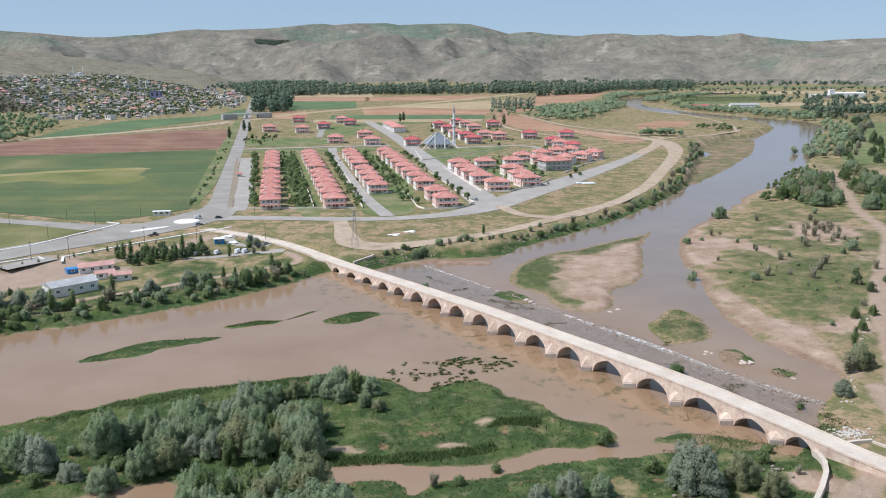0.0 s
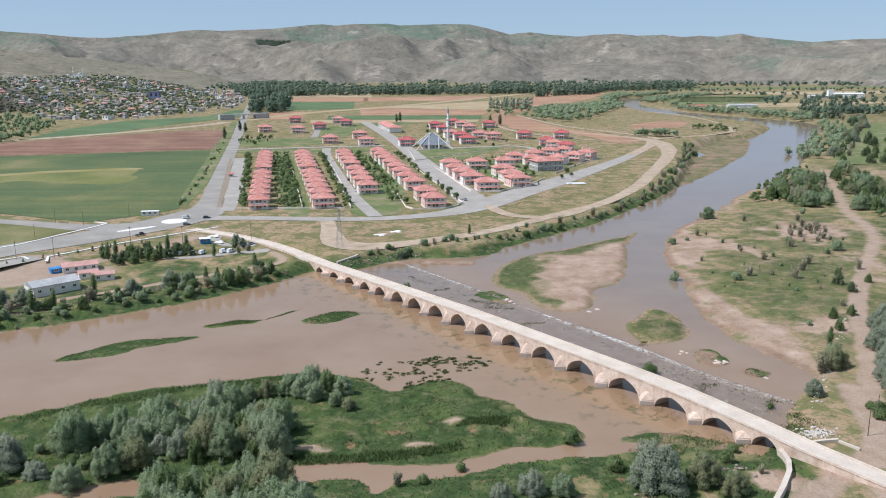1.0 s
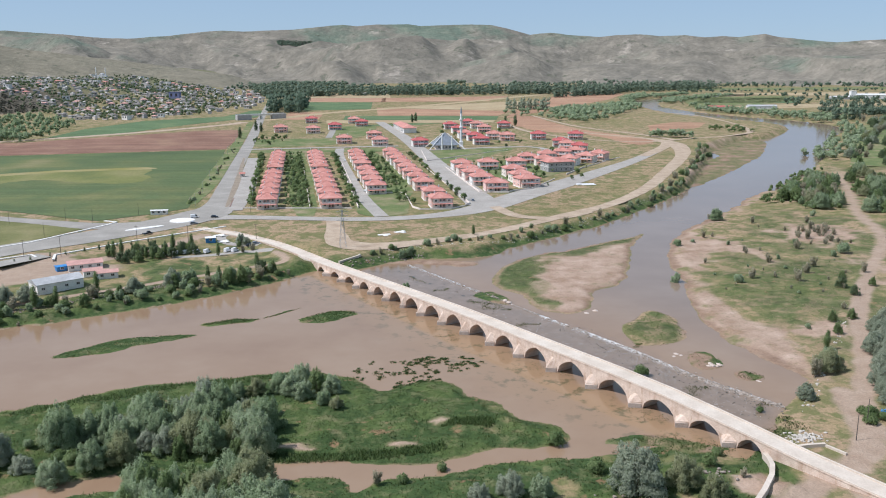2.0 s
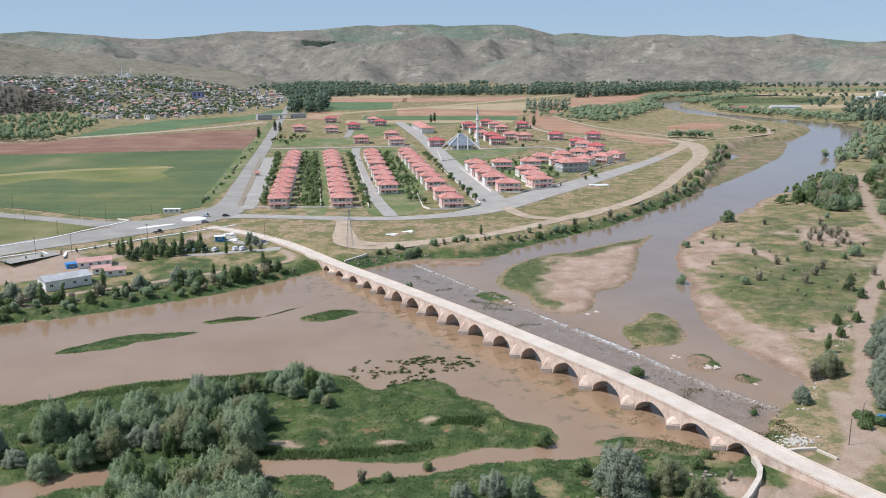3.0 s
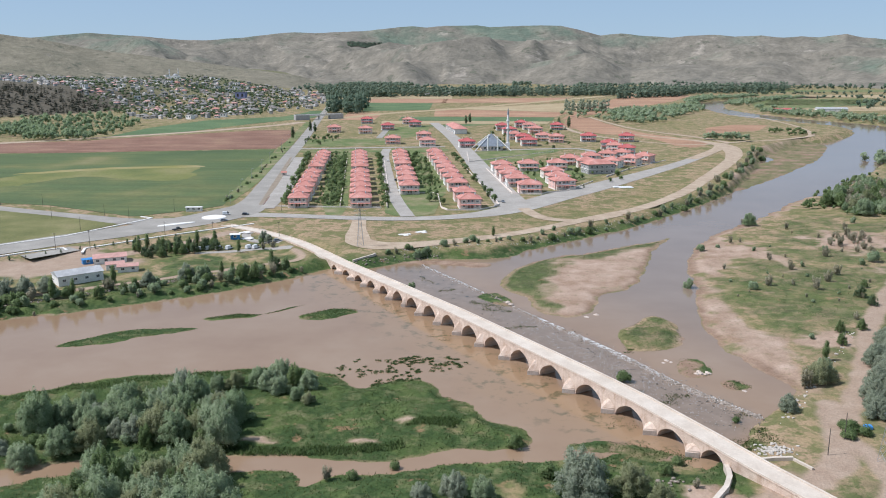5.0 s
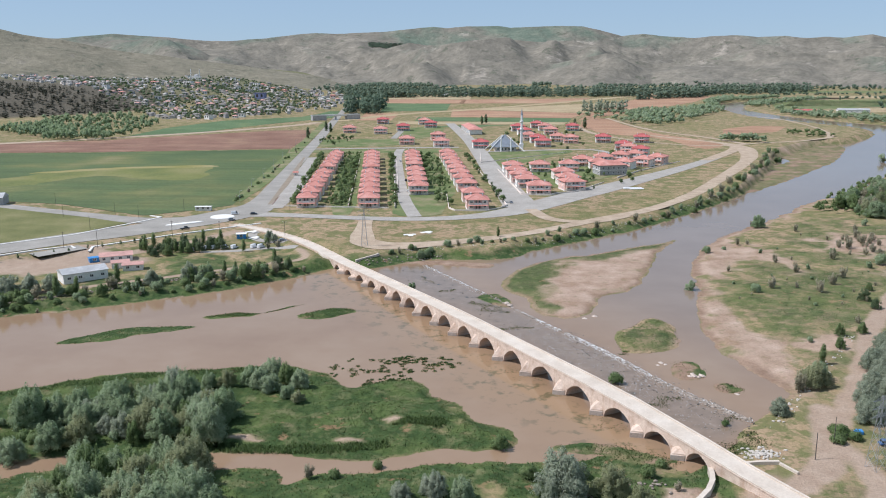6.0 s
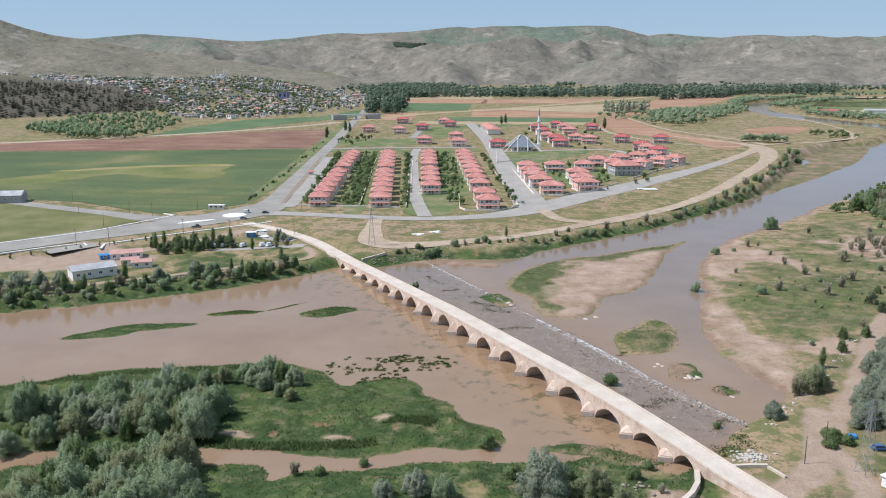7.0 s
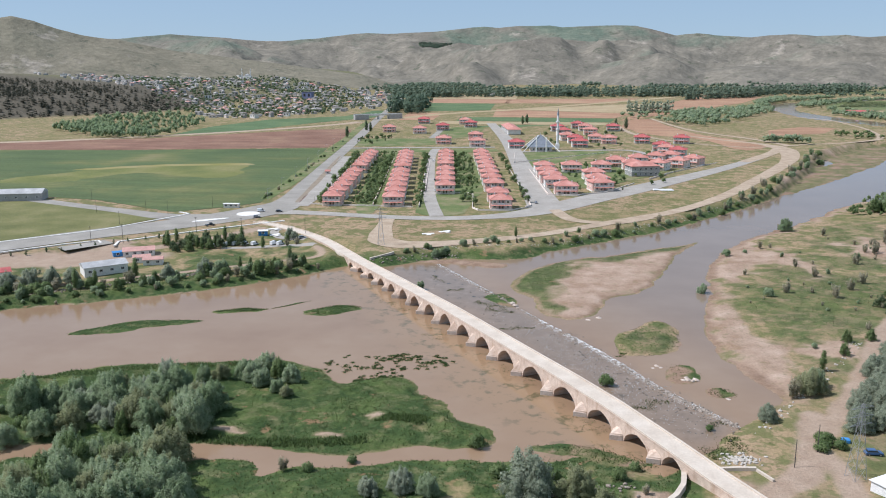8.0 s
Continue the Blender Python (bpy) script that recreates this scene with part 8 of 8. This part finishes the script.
def overpass():
    """The raised rail crossing over the main road: two abutments and a beam."""
    b = empty("overpass")
    part("abutment", boxes((-40, -17, -5, 5, -1, 7.5), bevel=0.3), M_render_grey, b)
    part("abutment", boxes((17, 40, -5, 5, -1, 7.5), bevel=0.3), M_render_grey, b)
    part("beam", boxes((-24, 24, -4.5, 4.5, 5.8, 7.4)), M_kerb, b)
    part("parapet", boxes((-40, 40, -4.9, -4.5, 7.3, 8.4)), M_kerb, b)
    part("parapet", boxes((-40, 40, 4.5, 4.9, 7.3, 8.4)), M_kerb, b)
    part("pillar", boxes((-0.8, 0.8, -4, 4, -1, 5.8)), M_kerb, b)
    b.matrix_basis = Matrix.Translation((-308, 1322, float(plain(1322)))) @ pose(0, 0, 0, 0, 0, 34)
    return tagged(b, "grey concrete road overpass", "overpass")


overpass()


# ---- poles and pylons ----
def pole(x, y, h, r=0.13, arms=0, lamp=False, name="utility_pole", label="dark weathered wooden utility pole", z=None):
    b = empty(name)
    part("pole", rod(bmesh.new(), (0, 0, -0.5), (0, 0, h), r, r * 0.65, 8), M_wood_pole if not lamp else M_steel, b)
    for k in range(arms):
        part("crossarm", boxes((-0.9, 0.9, -0.06, 0.06, h - 0.5 - k * 0.7, h - 0.36 - k * 0.7)), M_wood_pole, b)
        for s in (-0.8, 0.0, 0.8):
            part("insulator", rod(bmesh.new(), (s, 0, h - 0.36 - k * 0.7), (s, 0, h - 0.12 - k * 0.7), 0.05, 0.04, 6), M_white, b)
    if lamp:
        part("arm", rod(bmesh.new(), (0, 0, h - 0.1), (1.6, 0, h + 0.3), 0.05, 0.04, 6), M_steel, b)
        part("lamp_head", boxes((1.4, 2.2, -0.14, 0.14, h + 0.22, h + 0.36), bevel=0.03), M_steel, b)
    b.matrix_basis = Matrix.Translation((x, y, float(ground_z(x, y)[0]) if z is None else z))
    return tagged(b, label, "pole", "poles of the valley")


for _x, _y, _h in ((119.7, 202.5, 7.2), (127, 212.5, 7.4), (-198, 391, 9), (-181, 394, 10.5), (-156, 427, 9), (-129, 428, 10), (-95, 437, 9)):
    pole(_x, _y, _h, arms=0 if _y < 240 else 1)
for _x, _y, _h in ((-284, 519, 8), (-251, 475, 8), (-213, 441, 8), (-222, 485, 8), (-202, 477, 9), (-186, 506, 8), (-160, 536, 9), (-172, 590, 9), (-185, 650, 9), (-197, 710, 9), (-209, 770, 9), (-222, 830, 9), (-235, 890, 9), (-247, 950, 9), (-118, 515, 8), (-128, 560, 8)):
    pole(_x, _y, _h, 0.11, 0, _y > 530, "street_lamp" if _y > 530 else "utility_pole", "slim grey street lamp beside the road" if _y > 530 else "dark weathered wooden utility pole")


def pylon(x, y, h, base, turn):
    """A lattice mast: four legs, cross bracing in panels, three arms."""
    b = empty("lattice_pylon")
    def half(z):
        return base * (1 - z / h) ** 1.1 * 0.92 + 0.22
    levels = [h * (1 - (1 - k / 7) ** 1.25) for k in range(8)]
    for sx, sy in ((-1, -1), (1, -1), (1, 1), (-1, 1)):
        bm = bmesh.new()
        for z0, z1 in zip(levels, levels[1:]):
            rod(bm, (sx * half(z0), sy * half(z0), z0), (sx * half(z1), sy * half(z1), z1), 0.06, sides=5)
        part("leg", bm, M_steel, b)
    corner = ((-1, -1), (1, -1), (1, 1), (-1, 1))
    for k, (z0, z1) in enumerate(zip(levels, levels[1:])):
        for i in range(4):
            (ax, ay), (bx, by) = corner[i], corner[(i + 1) % 4]
            for p, q in (((ax * half(z0), ay * half(z0), z0), (bx * half(z1), by * half(z1), z1)), ((bx * half(z0), by * half(z0), z0), (ax * half(z1), ay * half(z1), z1))):
                part("brace", rod(bmesh.new(), p, q, 0.035, sides=4), M_steel, b)
    for z in (h * 0.72, h * 0.83, h * 0.94):
        bm = bmesh.new()
        rod(bm, (-3.2, 0, z), (3.2, 0, z), 0.07, sides=5)
        rod(bm, (-3.2, 0, z), (0, 0, z + 0.9), 0.05, sides=4)
        rod(bm, (3.2, 0, z), (0, 0, z + 0.9), 0.05, sides=4)
        part("crossarm", bm, M_steel, b)
    b.matrix_basis = Matrix.Translation((x, y, float(ground_z(x, y)[0]) - 0.2)) @ pose(0, 0, 0, 0, 0, turn)
    return tagged(b, "grey steel lattice power pylon", "pylon")


pylon(-45, 416, 20, 1.6, 20)
pylon(132.5, 199, 19, 1.6, 30)


# ---- the village on the hillside ----
def village_house(wall_mat, roof_mat, w, d, h, rise, flat=False):
    b = empty("village_house")
    part("wall", boxes((-w / 2, w / 2, -d / 2, d / 2, -3, h)), wall_mat, b)
    if flat:
        part("roof", boxes((-w / 2 - 0.4, w / 2 + 0.4, -d / 2 - 0.4, d / 2 + 0.4, h, h + 0.35)), roof_mat, b)
    else:
        part("roof", hip_roof(bmesh.new(), w, d, h + 0.2, rise, 0.6), roof_mat, b)
    for s in (-1, 1):
        part("window", boxes((s * w * 0.24 - w * 0.1, s * w * 0.24 + w * 0.1, -d / 2 - 0.08, -d / 2, h * 0.45, h * 0.8)), M_glass, b)
    return b


VILLAGE = [(village_house(M_village_wall, M_village_roof, 12, 10, 5.5, 2.2), "white village house with grey roof"), (village_house(M_village_wall, M_roof_faded, 11, 9, 5.5, 2.4), "white village house with faded red roof"),
           (village_house(M_render_cream, M_village_roof, 13, 9, 4.5, 2.0), "cream village house with grey roof"), (village_house(M_render_grey, M_village_roof, 10, 8, 4.0, 1.6), "grey village house with grey roof"),
           (village_house(M_render_white, M_village_roof, 13, 11, 8.5, 0.4, True), "white flat-roofed village block"), (village_house(M_render_pink, M_roof, 12, 9, 5.5, 2.2), "pinkish village house with coral roof")]
_places = scatter([(-425, 1400), (-545, 1290), (-640, 1340), (-740, 1550), (-900, 1700), (-1200, 1850), (-1950, 2250), (-1700, 2350), (-1200, 2350), (-900, 2400), (-640, 2450), (-520, 2300), (-400, 1780), (-395, 1560)], 245, 17, seed=91)
for _i, _p in enumerate(_places):
    _b, _l = VILLAGE[(0, 4, 2, 3, 0, 4, 1, 2, 0, 3, 4, 5)[(_i * 7 + int(_p[0])) % 12]]
    _m = Matrix.Translation((_p[0], _p[1], float(ground_z(_p[0], _p[1])[0]) - 0.3)) @ pose(0, 0, 0, 0, 0, float(rng.uniform(-35, 35))) @ Matrix.Scale(float(rng.uniform(0.65, 1.15)), 4)
    if _i < 6:
        _b, _l = VILLAGE[_i]
        _v = _b
    else:
        _v = copy_thing(_b, _m)
    _v.matrix_basis = _m
    tagged(_v, _l, "house", "houses of the village")


def distant_houses(poly, count, seed):
    """The rest of the village, house against house, as one mesh."""
    r = np.random.default_rng(seed)
    places = many(poly, count, seed)
    zs = ground_z(places[:, 0], places[:, 1])
    V, F, slot = [], [], []
    for (x, y), z in zip(places, zs):
        w, d, h, a = r.uniform(2.4, 5.2), r.uniform(2.2, 3.9), r.uniform(2.4, 5.4), r.uniform(-0.7, 0.7)
        n = len(V)
        c, s = math.cos(a), math.sin(a)
        turn = lambda px, py: (x + px * c - py * s, y + px * s + py * c)
        for zz, k in ((z - 3, 1.0), (z + h, 1.0), (z + h + 0.05, 1.12)):
            V += [(*turn(px * w * k, py * d * k), zz) for px, py in ((-1, -1), (1, -1), (1, 1), (-1, 1))]
        V += [(*turn(-w * 0.45, 0), z + h + 1.9), (*turn(w * 0.45, 0), z + h + 1.9)]
        kind = int(r.integers(8))
        for i in range(4):
            F.append((n + i, n + (i + 1) % 4, n + 4 + (i + 1) % 4, n + 4 + i))
            slot.append((0, 2, 1, 2, 0, 1, 0, 2)[kind])
        for q in ((8, 9, 13, 12), (9, 10, 13), (10, 11, 12, 13), (11, 8, 12)):
            F.append(tuple(n + i for i in q))
            slot.append((3, 3, 3, 4, 0, 2, 3, 3)[kind])
    me = mesh_of("distant_houses", V, F, [M_village_wall, M_render_cream, M_render_grey, M_village_roof, M_roof_faded, M_render_white])
    me.polygons.foreach_set("material_index", slot)
    return tagged(new("distant_houses", me), "crowded pale houses of the village", "houses", kind="stuff")


distant_houses([(-425, 1420), (-545, 1300), (-640, 1350), (-760, 1570), (-1200, 1850), (-1950, 2250), (-1350, 2330), (-900, 2350), (-560, 2300), (-400, 1780)], 900, 93)
tall = village_house(M_bluegrey, M_village_roof, 22, 16, 18, 0.4, True)
tall.matrix_basis = Matrix.Translation((-620, 1830, float(ground_z(-620, 1830)[0])))
tagged(tall, "tall blue-grey apartment block in the village", "building")


def village_mosque():
    """A white domed prayer hall with two slim minarets on the village's upper edge."""
    b = empty("village_mosque")
    part("wall", boxes((-11, 11, -9, 9, -3, 9), bevel=0.1), M_render_white, b)
    bm = bmesh.new()
    bmesh.ops.create_uvsphere(bm, u_segments=20, v_segments=12, radius=7.5, matrix=Matrix.Translation((0, 0, 9.5)) @ Matrix.Diagonal((1, 1, 0.75, 1)))
    part("dome", bm, M_roof_grey, b, "grey sheet-metal dome")
    for x in (-13, 13):
        bm = bmesh.new()
        rod(bm, (x, -8, -3), (x, -8, 26), 1.3, 1.0, 10)
        rod(bm, (x, -8, 17), (x, -8, 18.2), 1.9, 1.9, 10)
        rod(bm, (x, -8, 26), (x, -8, 31), 1.2, 0.05, 10)
        part("minaret", bm, M_white, b, "slim white minaret")
    b.matrix_basis = Matrix.Translation((-985, 2310, float(ground_z(-985, 2310)[0])))
    return tagged(b, "white village mosque with dome and two minarets", "mosque")


village_mosque()
